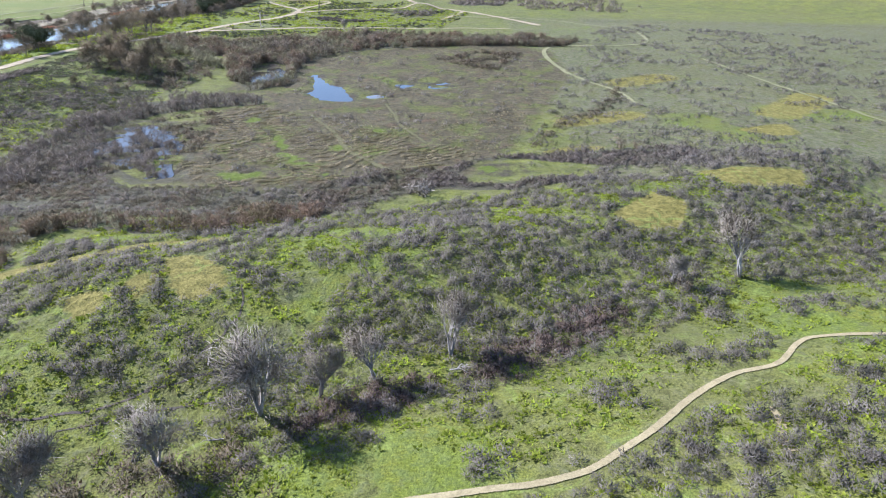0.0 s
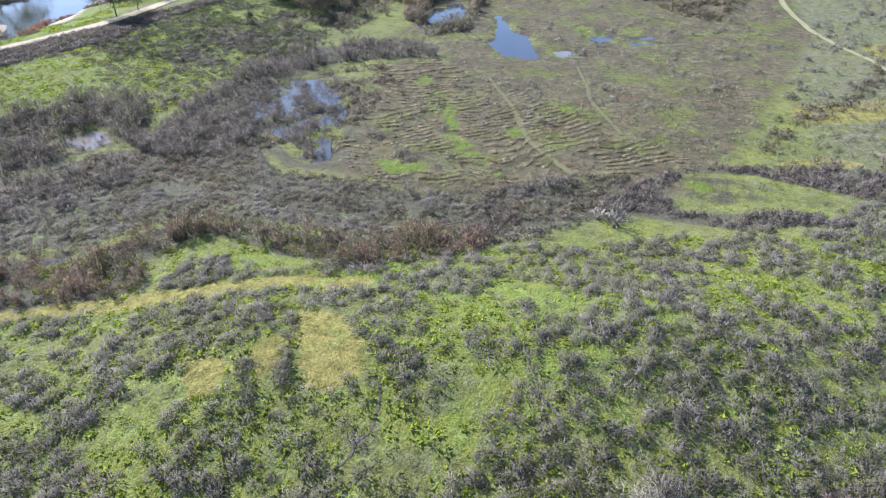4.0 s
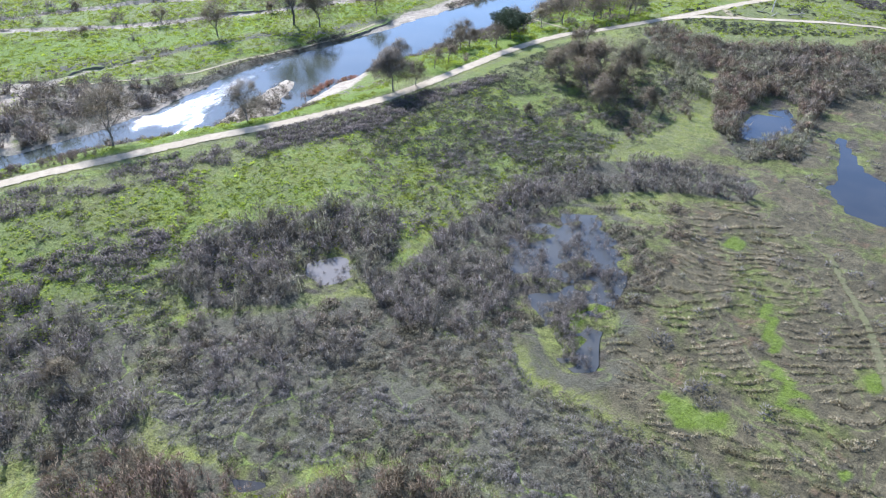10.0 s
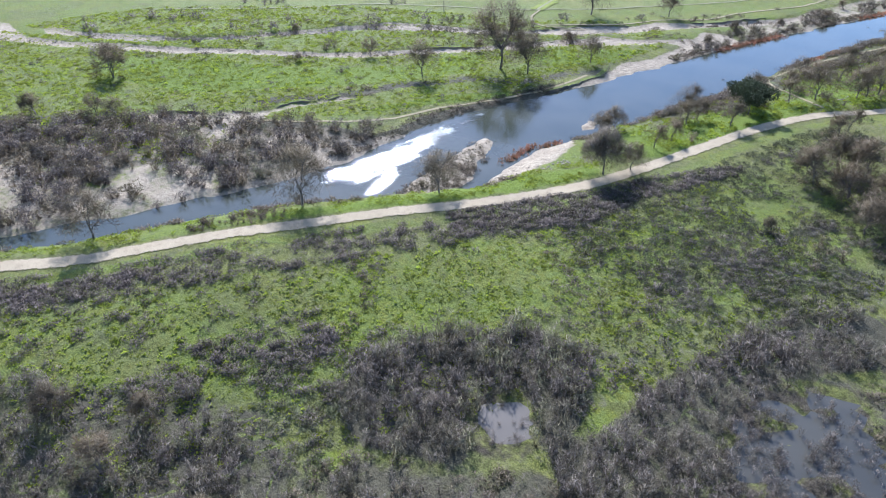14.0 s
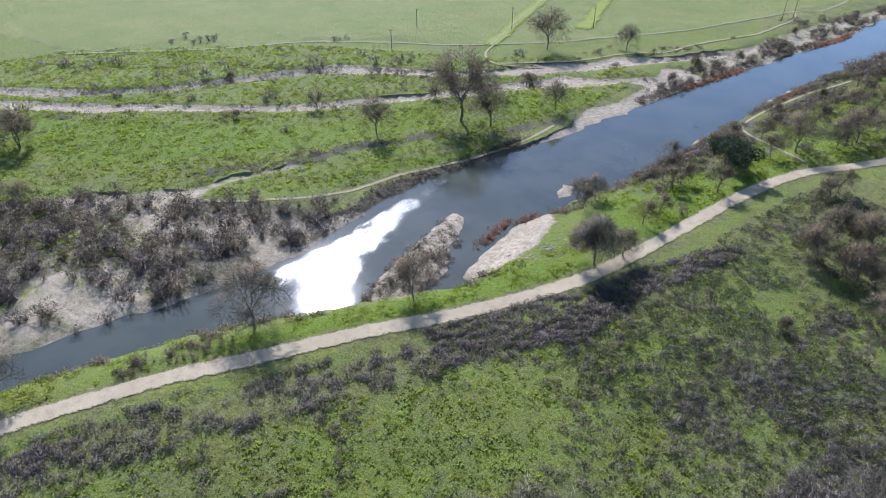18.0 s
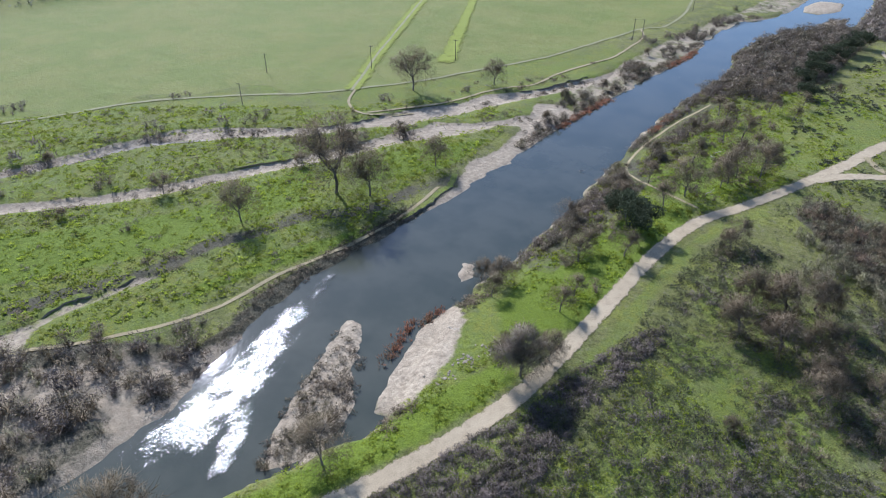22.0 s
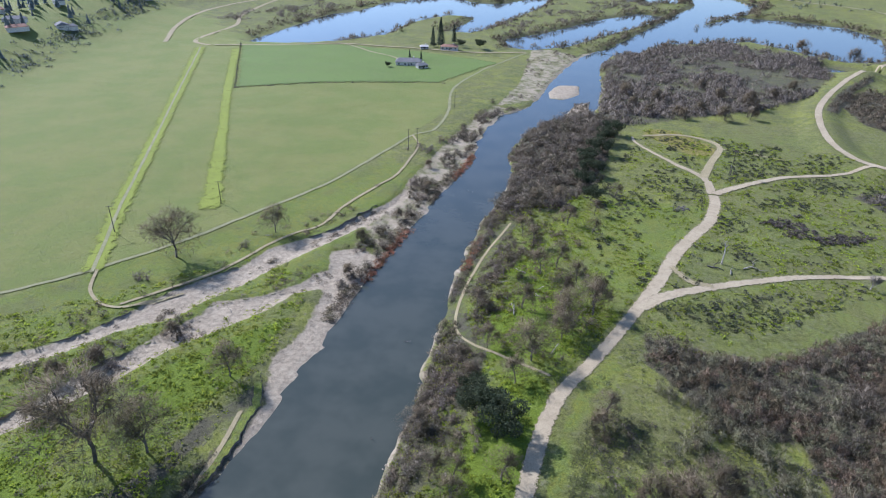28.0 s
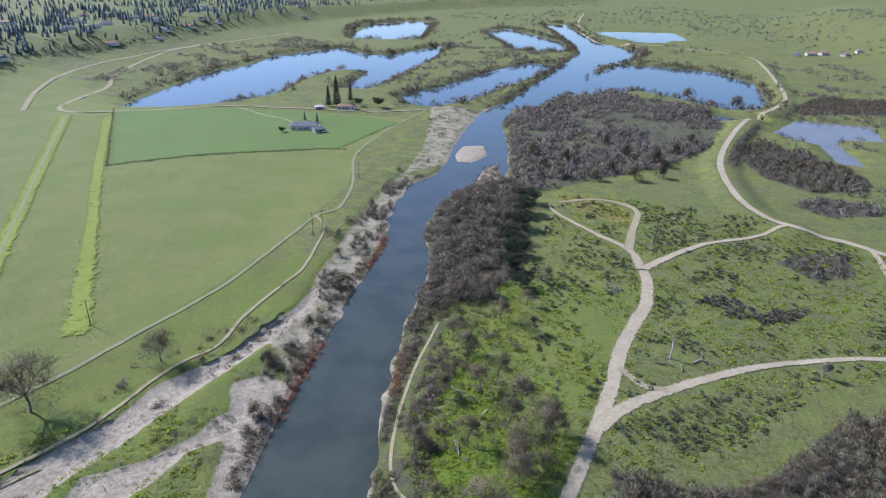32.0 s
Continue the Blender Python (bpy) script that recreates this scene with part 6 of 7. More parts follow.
    for px, py, n, r in ((-174, 324, 9, 3), (-164, 328, 7, 3), (-177, 296, 8, 2.5), (-164, 278, 6, 2.5), (-156, 303, 4, 2), (-144, 331, 5, 2.5), (-152, 367, 5, 2.5), (-169, 361, 9, 4), (-181, 387, 9, 3), (-141, 320, 4, 2), (-151, 297, 4, 2),
                         (-162, 344, 6, 3), (-173, 343, 7, 3), (-170, 241, 5, 2), (-167, 259, 4, 2), (-157, 233, 3, 1.5), (-136, 269, 3, 1.5), (-166, 392, 8, 4), (-156, 396, 6, 4), (-172, 408, 8, 4)):
        x, y = px + RNG.normal(0, r, n), py + RNG.normal(0, r, n)
        ok = ~wet(x, y) & off_paths(x, y, 3)
        scatter("willow_thicket", BUSH, x[ok], y[ok], RNG.uniform(0.4, 0.95, ok.sum()), M_TREETWIG if n % 2 else M_TWIG, "clump of bare bushes under the riverside trees", "thicket")
    for px, py, n, r in ((-170, 324, 60, 5), (-166, 300, 40, 5), (-174, 300, 40, 4), (-160, 350, 30, 5), (-168, 362, 40, 5), (-150, 318, 30, 4), (-178, 338, 40, 3), (-176, 278, 40, 3.5), (-155, 376, 25, 4), (-158, 330, 25, 4), (-148, 344, 25, 3)):
        x, y = px + RNG.normal(0, r, n), py + RNG.normal(0, r, n)
        ok = ~wet(x, y) & off_paths(x, y, 2.5)
        scatter("bramble", SAGE, x[ok], y[ok], RNG.uniform(0.6, 1.6, ok.sum()), M_BRUSH if n > 30 else M_BRAMBLE, "tangle of dead branches and bramble under the trees", "scrub")
    for px, py, n, r in ((-42, 44, 60, 6), (-55, 50, 60, 7), (-24, 46, 40, 4), (-33, 40, 50, 5), (-66, 44, 50, 6)):
        x, y = px + RNG.normal(0, r, n), py + RNG.normal(0, r * 0.6, n)
        scatter("bramble", SAGE, x, y, RNG.uniform(0.8, 1.7, n), M_BRUSH, "brown brush under the bare gully trees", "scrub")
    # thin brush along the water's edges
    ys = RNG.uniform(60, 560, 2600)
    xs = np.interp(ys, RB[:, 0], RB[:, 1]) + RNG.uniform(0.5, 7, len(ys)) ** 1.0
    ok = (RNG.uniform(0, 1, len(ys)) < ss(0.35, 0.6, vnoise(xs, ys, 13, 37))) & (inside(xs, ys, BAR) == False)
    scatter("bank_brush", SAGE_MID, xs[ok], ys[ok], RNG.uniform(0.5, 1.3, ok.sum()), M_BRUSH, "brown bank brush at the water's edge", "scrub")
    ys = RNG.uniform(150, 560, 2300)
    xs = np.interp(ys, LB[:, 0], LB[:, 1]) - RNG.uniform(0.5, 6, len(ys))
    ok = RNG.uniform(0, 1, len(ys)) < ss(0.42, 0.6, vnoise(xs, ys, 12, 38)) * ss(215, 250, ys) + 0.5 * ss(255, 235, ys)
    scatter("bank_brush", SAGE_MID, xs[ok], ys[ok], RNG.uniform(0.5, 1.2, ok.sum()), M_BRUSH, "brown bank brush at the water's edge", "scrub")
    # big dark bushes on the sandy far bank
    x, y = sow([(-218, 328), (-229, 333), (-227, 365), (-223, 400), (-228, 420), (-234, 440), (-230, 472), (-222, 520), (-216, 566), (-207, 560), (-211, 500), (-214, 440), (-217, 400)], 0.16, lambda x, y: ss(0.36, 0.5, vnoise(x, y, 10, 39)))
    scatter("bank_brush", BUSH, x, y, RNG.uniform(0.45, 1.2, len(x)), M_TWIG, "grey-brown bushes on the sandy far bank", "scrub")
    for line, w in ((WASH_A, 5.5), (WASH_B, 5.5), (WASH_D, 4), (WASH_E, 4)):
        p = np.repeat(spline(line, 0.8), 3, 0)
        p = p + RNG.normal(0, 1, p.shape) * w
        ok = (seg_dist(p[:, 0], p[:, 1], line) > w * 0.45) & (RNG.uniform(0, 1, len(p)) < 1.1 * ss(0.46, 0.66, vnoise(p[:, 0], p[:, 1], 12, 74)))
        scatter("wash_brush", DOME, p[ok, 0], p[ok, 1], RNG.uniform(0.6, 1.6, ok.sum()), M_BRUSH, "dark bushes along the sandy wash", "scrub")
    for px, py, n, r in ((-259, 287, 10, 2.6), (-272, 270, 14, 3.4), (-277, 262, 8, 3), (-222, 327, 12, 2.6), (-227, 355, 10, 2.4), (-230, 463, 12, 3.5), (-221, 492, 9, 3), (-212, 461, 5, 1.5), (-212, 546, 8, 3), (-304, 250, 8, 4), (-316, 262, 9, 4), (-334, 229, 8, 3),
                        (-326, 172, 3, 1.2), (-346, 151, 4, 1.5), (-310, 196, 5, 2), (-358, 258, 5, 2), (-395, 204, 14, 7), (-287, 307, 4, 1.5), (-266, 339, 4, 1.2), (-279, 185, 3, 1), (-250, 139, 6, 3), (-242, 156, 5, 2), (-232, 170, 6, 2.5), (-290, 285, 7, 3)):
        x, y = px + RNG.normal(0, r, n), py + RNG.normal(0, r, n)
        ok = ~wet(x, y)
        scatter("willow_thicket", BUSH, x[ok], y[ok], RNG.uniform(0.5, 1.15, ok.sum()), M_TWIG if n % 2 else M_WILLOW, "clump of bare bushes by the sandy wash", "thicket")
    # lake shores
    for poly in (L1, L3, L4, L5, CHAN, L2):
        c = spline([*poly, poly[0]], 3.0)
        c = c[RNG.integers(0, len(c), int(len(c) * 2.6))] + RNG.normal(0, 8, (int(len(c) * 2.6), 2))
        ok = (sdf(c[:, 0], c[:, 1], poly) > 3.5) & ~wet(c[:, 0], c[:, 1]) & (c[:, 1] > 735)
        scatter("shore_brush", BUSH_FAR, c[ok, 0], c[ok, 1], 0.6 + 2.0 * RNG.uniform(0, 1, ok.sum()) ** 1.5, M_BRUSH, "brown brush and low trees fringing the lake shore", "scrub")
    # rusty reeds by the water
    for line in ([(-186, 190), (-189, 200), (-187, 212)], [(-210, 430), (-208, 452), (-208, 466)], [(-217.5, 330), (-215, 372)], [(-186, 345), (-185, 372)]):
        c = spline(line, 0.25) + 0
        c = c + RNG.normal(0, 0.9, c.shape)
        scatter("reeds", TUFT, c[:, 0], c[:, 1], RNG.uniform(0.9, 1.8, len(c)), M_REED, "rusty red reeds along the water's edge", "reeds", lift=np.maximum(height(c[:, 0], c[:, 1]), -0.05))


def meadow_plants():
    # island bushes
    x, y = sow(ISLAND, 0.45, lambda x, y: ss(198, 180, y) * 0.9)
    scatter("island_brush", SAGE_MID, x, y, RNG.uniform(0.6, 1.3, len(x)), M_BRUSH, "brown brush on the gravel island", "scrub")
    x, y = sow([(-186, 153), (-193, 164), (-197, 176), (-190, 182), (-181, 172), (-179, 163)], 0.16)
    scatter("island_brush", BUSH, x, y, RNG.uniform(0.3, 0.65, len(x)), M_BRUSH, "bare brown bushes on the gravel island", "scrub")
    # leafy green forbs on the far bank and along the road
    far = [(-232, 110), (-300, 70), (-420, 70), (-425, 150), (-365, 235), (-300, 290), (-232, 330), (-226, 250), (-230, 190), (-250, 140)]
    x, y = sow(far, 0.30, lambda x, y: (0.35 + 0.65 * ss(0.4, 0.7, 0.5 * vnoise(x, y, 9, 41) + 0.5 * vnoise(x, y, 2.5, 42))) * off_paths(x, y) * ~near(x, y, [WASH_A, WASH_B, WASH_D, WASH_E], 4))
    scatter("forbs", FORB, x, y, RNG.uniform(0.7, 1.5, len(x)), M_FORB, "lush green forbs on the river terrace", "plants")
    x, y = sow(far, 0.012, lambda x, y: off_paths(x, y) * 1.0)
    scatter("scrub", SAGE, x, y, RNG.uniform(0.5, 1.4, len(x)), M_DARKSCRUB, "dark lone bushes on the green terrace", "scrub")
    c = spline(ROAD[1:20], 1.0)
    band = np.vstack([c + (-3.2, 1), (c + (-14, 5))[::-1]])
    x, y = sow(band, 1.2, lambda x, y: ss(0.35, 0.6, vnoise(x, y, 5, 43)) * ~wet(x, y))
    scatter("forbs", FORB, x, y, RNG.uniform(0.6, 1.3, len(x)), M_FORB, "lush green forbs beside the gravel road", "plants")
    slope = np.vstack([c[:217] + (14, -4), (c[:217] + (60, -8))[::-1]])
    x, y = sow(slope, 0.6, lambda x, y: ss(0.45, 0.65, 0.5 * vnoise(x, y, 6, 44) + 0.5 * vnoise(x, y, 2, 45)) * off_scrub(x, y))
    scatter("forbs", FORB, x, y, RNG.uniform(0.4, 0.9, len(x)), M_FORB, "bright green clumps on the levee slope", "plants")
    x, y = sow([(-120, 70), (-60, 103), (-24, 112), (20, 130), (90, 140), (120, 40), (-20, 25), (-60, 40)], 0.6, lambda x, y: ss(0.5, 0.68, 0.6 * vnoise(x, y, 5, 46) + 0.4 * vnoise(x, y, 2, 47)) * (seg_dist(x, y, HILLTRAIL) > 1.0) * off_bare(x, y))
    scatter("forbs", FORB, x, y, RNG.uniform(0.4, 1.0, len(x)), M_FORB, "bright green grass clumps between the scrub", "plants")
    # grass tufts that break the turf
    grass = [blades(RNG, 6, 0.5, 0.25, 0.42, 0.2, 0.45) for _ in range(5)]
    hill = [(-120, 70), (-60, 103), (-24, 112), (20, 130), (90, 140), (120, 40), (-20, 25), (-60, 40)]
    terrace = [(-232, 110), (-300, 70), (-420, 70), (-425, 150), (-365, 235), (-300, 290), (-262, 330), (-232, 330), (-226, 250), (-230, 190), (-250, 140)]
    bank = [(-184, 225), (-156, 225), (-152, 270), (-135, 318), (-118, 365), (-140, 420), (-184, 420), (-184, 300)]
    meadow = [(-132, 335), (-118, 305), (-60, 355), (0, 380), (20, 460), (-20, 500), (-70, 520), (-120, 530), (-140, 430), (-112, 380)]
    for area, dens, a, b, lab in ((hill, 1.1, 0.5, 1.1, "rough spring grass on the hillside"), (slope, 0.9, 0.5, 1.1, "rough spring grass on the levee slope"), (terrace, 0.5, 0.7, 1.6, "rank green grass on the river terrace"),
                                  (bank, 0.7, 0.7, 1.5, "rank green grass under the riverside trees"), (meadow, 0.35, 0.8, 1.7, "tufted grass of the wide meadow")):
        x, y = sow(area, dens, lambda x, y: ss(0.34, 0.6, 0.5 * vnoise(x, y, 7, 97) + 0.5 * vnoise(x, y, 2.2, 98)) * ~wet(x, y) * off_paths(x, y, 2.6) * off_bare(x, y) * off_scrub(x, y) * (1 - np.maximum.reduce([ss(1, -0.5, sdf(x, y, p)) for p, _ in SANDS])))
        scatter("grass_tufts", grass, x, y, RNG.uniform(a, b, len(x)), M_FORB, lab, "grass")
    # meadow right of the road
    mead = [(-150, 420), (-135, 330), (-118, 300), (-60, 355), (0, 380), (20, 460), (-20, 500), (-70, 520), (-120, 530)]
    x, y = sow(mead, 0.22, lambda x, y: ss(0.46, 0.64, 0.6 * vnoise(x, y, 14, 48) + 0.4 * vnoise(x, y, 4, 49)) * off_paths(x, y, 3))
    scatter("scrub", SAGE_FAR, x, y, RNG.uniform(0.4, 0.8, len(x)), M_GREYTUFT, "low grey weeds in the green meadow", "scrub")
    # fields and slopes round the lakes
    for area, dens, lab in (([(-480, 830), (-560, 800), (-560, 1100), (-470, 1240), (-400, 1180), (-450, 1060), (-480, 930)], 0.035, "bushy slope above the lake"),
                            ([(-230, 800), (-290, 860), (-240, 1080), (-230, 1230), (-60, 1170), (-120, 1060), (-200, 900)], 0.03, "scrubby ground between the lakes"),
                            ([(20, 500), (60, 690), (60, 760), (120, 800), (200, 760), (200, 560), (120, 470)], 0.03, "brush thickets beyond the levee track"),
                            ([(130, 850), (200, 1100), (300, 1100), (260, 850)], 0.02, "brush below the bluff"),
                            ([(-420, 120), (-350, 110), (-330, 190), (-300, 240), (-330, 270)], 0.02, "weeds along the flood channels")):
        x, y = sow(area, dens, lambda x, y: ss(0.42, 0.6, vnoise(x, y, 26, 51)) * ~wet(x, y) * off_paths(x, y, 5))
        scatter("scrub", BUSH_FAR, x, y, RNG.uniform(0.5, 1.5, len(x)), M_WILLOW, lab, "scrub")
    x, y = RNG.uniform(-260, 700, 1700), RNG.uniform(1150, 2300, 1700)
    ok = ~wet(x, y) & (vnoise(x, y, 120, 53) > 0.45)
    scatter("far_woods", BUSH_FAR, x[ok], y[ok], RNG.uniform(0.9, 1.9, ok.sum()), M_HAZETREE, "far woods along the river, colour lightened for haze", "woods")


# ---- trees ----
def tree_shape(seed, tall, spread, levels=5, kids=(3, 5), forks=1, lean=0.0, twig=0.03, droop=0.0):
    """Bare tree: limbs as tapered prisms, the outer twigs as thin blades."""
    rng = np.random.default_rng(seed)
    wood, fine = [], []

    def grow(p, d, length, r, level):
        q = p + d * length
        if level > 1:
            mid = (p + q) / 2 + rng.normal(0, length * 0.05, 3)
            wood.extend([(p, mid, r, r * 0.85), (mid, q, r * 0.85, r * 0.62)])
        else:
            fine.append((p, q, max(r, twig)))
        if level == 0:
            return
        for _ in range(rng.integers(kids[0], kids[1] + 1)):
            e = d + rng.normal(0, spread, 3) + np.array([0, 0, 0.12 - droop])
            e = e / np.linalg.norm(e)
            s = p + (q - p) * (1.0 if rng.uniform() < 0.45 else rng.uniform(0.45, 1))
            grow(s, e, length * rng.uniform(0.58, 0.82), r * 0.55, level - 1)
    for k in range(forks):
        a = rng.uniform(0, 6.28)
        d = np.array([np.cos(a), np.sin(a), 0]) * (lean + 0.25 * (forks > 1)) + np.array([0, 0, 1.0])
        grow(np.zeros(3) + d * 0 - np.array([0, 0, 0.2]), d / np.linalg.norm(d), tall * 0.30, tall * 0.022, levels)
    return wood, fine


def tree_meshes(wood, fine, reps=3, width=0.03):
    wv, wf = [], []
    for a, b, r0, r1 in wood:
        d = (b - a) / (np.linalg.norm(b - a) + 1e-9)
        s = np.cross(d, (0.31, 0.87, 0.38))
        s /= np.linalg.norm(s)
        t = np.cross(d, s)
        n0 = len(wv)
        for p, r in ((a, r0), (b, r1)):
            for k in range(3):
                g = k * np.pi * 2 / 3
                wv.append(p + (s * np.cos(g) + t * np.sin(g)) * r)
        wf += [(n0 + k, n0 + (k + 1) % 3, n0 + 3 + (k + 1) % 3, n0 + 3 + k) for k in range(3)]
    rng = np.random.default_rng(len(wood))
    a, b, r = [np.array(q) for q in zip(*fine)]
    # fine spray round every twig
    base = np.repeat(a, reps, 0) + (np.repeat(b, reps, 0) - np.repeat(a, reps, 0)) * rng.uniform(0.2, 1, (len(a) * reps, 1))
    way = np.repeat(b - a, reps, 0)
    way = way / (np.linalg.norm(way, axis=1)[:, None] + 1e-9) + rng.normal(0, 0.55, way.shape)
    a, b, r = np.vstack([a, base]), np.vstack([b, base + way * rng.uniform(0.5, 1.1, (len(way), 1))]), np.concatenate([r, np.full(len(way), width)])
    s = np.cross(b - a, rng.normal(0, 1, a.shape))
    s /= np.linalg.norm(s, axis=1)[:, None] + 1e-9
    v = np.stack([a - s * r[:, None], a + s * r[:, None], b], 1).reshape(-1, 3)
    return np.array(wv), np.array(wf), v, np.arange(len(v)).reshape(-1, 3)


def make_tree(name, seed, tall, spread, bark, twigmat, label, group="", reps=2, spray=1500, tuft=0.07, **more):
    """A tree at the origin: trunk with limbs, and a crown of twigs."""
    root = empty(name)
    wv, wf, tv, tf = tree_meshes(*tree_shape(seed, tall, spread, **more), reps)
    mesh_from("trunk", wv, wf, bark, root)
    # the outer spray of twigs fills the crown to a lumpy dome
    rng = np.random.default_rng(seed + 100)
    lumps = np.array([(0, 0, 0.66, 0.28)] + [(0.29 * math.cos(k * 1.26 + seed), 0.29 * math.sin(k * 1.26 + seed), rng.uniform(0.34, 0.58), rng.uniform(0.18, 0.27)) for k in range(5)]) * tall
    k = rng.choice(6, spray, p=[0.3] + [0.14] * 5)
    d = rng.normal(0, 1, (spray, 3)) + (0, 0, 0.35)
    d /= np.linalg.norm(d, axis=1)[:, None]
    p = lumps[k, :3] + d * (lumps[k, 3] * rng.uniform(0.35, 1.0, spray) ** 0.6)[:, None]
    w = 0.6 * d + rng.normal(0, 0.6, d.shape)
    sv, sf, sn = sprays(p, p + w * tuft * tall, d, 0.03, rng)
    up = tv - (0, 0, 0.4 * tall)
    mesh_from("crown", np.vstack([tv, sv]), np.vstack([tf, sf + len(tv)]), twigmat, root, smooth=True, normals=np.vstack([up / np.linalg.norm(up, axis=1)[:, None], sn]))
    return tagged(root, label, "tree", group)


def leafy_tree(name, seed, tall, wide, mat, label, leaf=0.32, count=2600, lumps=9, cone=False):
    """An evergreen: trunk, limbs and a crown of many small leaf clumps."""
    rng = np.random.default_rng(seed)
    root = empty(name)
    wv, wf, _, _ = tree_meshes(*tree_shape(seed, tall * 0.8, 0.3, levels=3, kids=(2, 3)))
    mesh_from("trunk", wv, wf, M_BARK, root)
    if cone:
        h = tall * (0.08 + 0.92 * rng.uniform(0, 1, count) ** 1.15)
        r = wide / 2 * (1 - h / tall) ** 0.75 * np.sqrt(rng.uniform(0.15, 1, count)) * (0.8 + 0.3 * np.sin(h * 5))
        a = rng.uniform(0, 6.28, count)
        p = np.c_[r * np.cos(a), r * np.sin(a), h]
    else:
        c = np.c_[rng.normal(0, wide * 0.24, lumps), rng.normal(0, wide * 0.24, lumps), tall * rng.uniform(0.38, 0.78, lumps)]
        k = rng.integers(0, lumps, count)
        d = rng.normal(0, 1, (count, 3))
        d /= np.linalg.norm(d, axis=1)[:, None]
        p = c[k] + d * (wide * 0.24 * rng.uniform(0.55, 1.0, count) * np.linspace(0.8, 1.2, lumps)[k])[:, None] * (1, 1, 0.85)
    n, s = rng.normal(0, 1, (count, 3)), rng.normal(0, 1, (count, 3))
    n, s = [q / np.linalg.norm(q, axis=1)[:, None] * leaf * rng.uniform(0.6, 1.3, (count, 1)) for q in (n, s)]
    mesh_from("crown", np.stack([p - s * 0.5, p + s * 0.5, p + n], 1).reshape(-1, 3), np.arange(3 * count).reshape(-1, 3), mat, root)
    return tagged(root, label, "tree")


def plant(ob, spots, grow=1.0):
    """Sets a tree, and copies of it, at (x, y, size, turn)."""
    for k, (x, y, s, turn) in enumerate(spots):
        z = float(height(np.array([x]), np.array([y]))[0])
        m = pose(x, y, z - 0.05, 0, 0, turn)
        if k == 0:
            base = ob
            ob.matrix_basis = m @ Matrix.Scale(s * grow, 4)
        else:
            c = copy_thing(base, m)
            c.scale = (s * grow,) * 3


BUSH = [clump(RNG, 2.4, 3.0, 150, 6, 0.5, 0.068, 0.05) for _ in range(8)]
BUSH_FAR = [mound(RNG, 2.5, 2.4, 32, 1.1, 0.19, 1.0, 0.9) for _ in range(6)]
hill_scrub()
marsh_scrub()
levee_scrub()
thickets()
meadow_plants()


plant(make_tree("bare_tree", 11, 12.5, 0.42, M_BARK, M_TREETWIG, "bare grey oak with a wide crown beside the gravel road", reps=2, spray=3800, levels=5, kids=(3, 4)),
      [(-201, 86, 1.09, 0), (-189, 130, 1.32, 70), (-175, 160, 0.98, 130), (-157, 296, 1.15, 200), (-150, 308, 0.86, 260)])
plant(make_tree("bare_tree", 12, 14, 0.38, M_BARK, M_TREETWIG, "tall bare cottonwood on the green river terrace", reps=2, spray=3800, levels=5, kids=(3, 4)),
      [(-247, 237, 2.0, 0), (-238, 243, 1.2, 90), (-257, 208, 1.05, 140), (-286, 325, 1.5, 40), (-262, 353, 0.92, 250), (-234, 272, 0.86, 300), (-291, 205, 0.63, 20), (-285, 101, 0.62, 10), (-281, 106, 0.55, 90)])
plant(make_tree("bare_tree", 13, 10.5, 0.45, M_BARK, M_TREETWIG, "twiggy bare oak with a dense round crown", reps=2, spray=3800, levels=5, kids=(3, 5)),
      [(-155, 206, 0.8, 100), (-186, 228, 0.72, 30), (-179, 226, 0.78, 160), (-107, 230, 0.96, 20)])
plant(make_tree("bare_tree", 17, 10.5, 0.45, M_BARK, M_TWIG, "dense dark bare oak with a round crown by the road", reps=3, spray=9000, levels=5, kids=(3, 4)),
      [(-157.7, 198.6, 1.28, 0)])
plant(make_tree("bare_tree", 14, 11.5, 0.42, M_BARK, M_TREETWIG, "slender bare tree in the riverside grass", levels=5, kids=(3, 4)),
      [(-158, 252, 0.67, 0), (-168, 250, 0.56, 50), (-167, 243, 0.62, 120), (-142, 323, 0.95, 77), (-148, 318, 0.90, 210), (-152, 330, 0.78, 10), (-160, 345, 0.78, 140), (-144, 381, 0.56, 20),
       (-144, 399, 0.56, 60), (-165, 366, 0.67, 90), (-163, 322, 0.73, 33)] + [(-170, 300, 0.62, 85), (-142, 329, 0.90, 48), (-149, 312, 0.84, 190), (-136, 420, 0.56, 15), (-196, 131, 0.39, 40), (-161, 222, 0.56, 70),
       (-155, 352, 0.78, 25), (-148, 342, 0.67, 100), (-176, 290, 0.56, 10), (-172, 282, 0.62, 70), (-160, 285, 0.67, 150), (-154, 388, 0.67, 45), (-158, 408, 0.67, 210), (-168, 404, 0.67, 300), (-172, 343, 0.67, 25), (-170, 375, 0.67, 130), (-178, 220, 0.56, 15), (-177, 321, 0.56, 60), (-161, 229, 0.5, 80), (-181, 264, 0.6, 40), (-173, 249, 0.7, 10), (-137, 278, 0.6, 30)], 1.25)
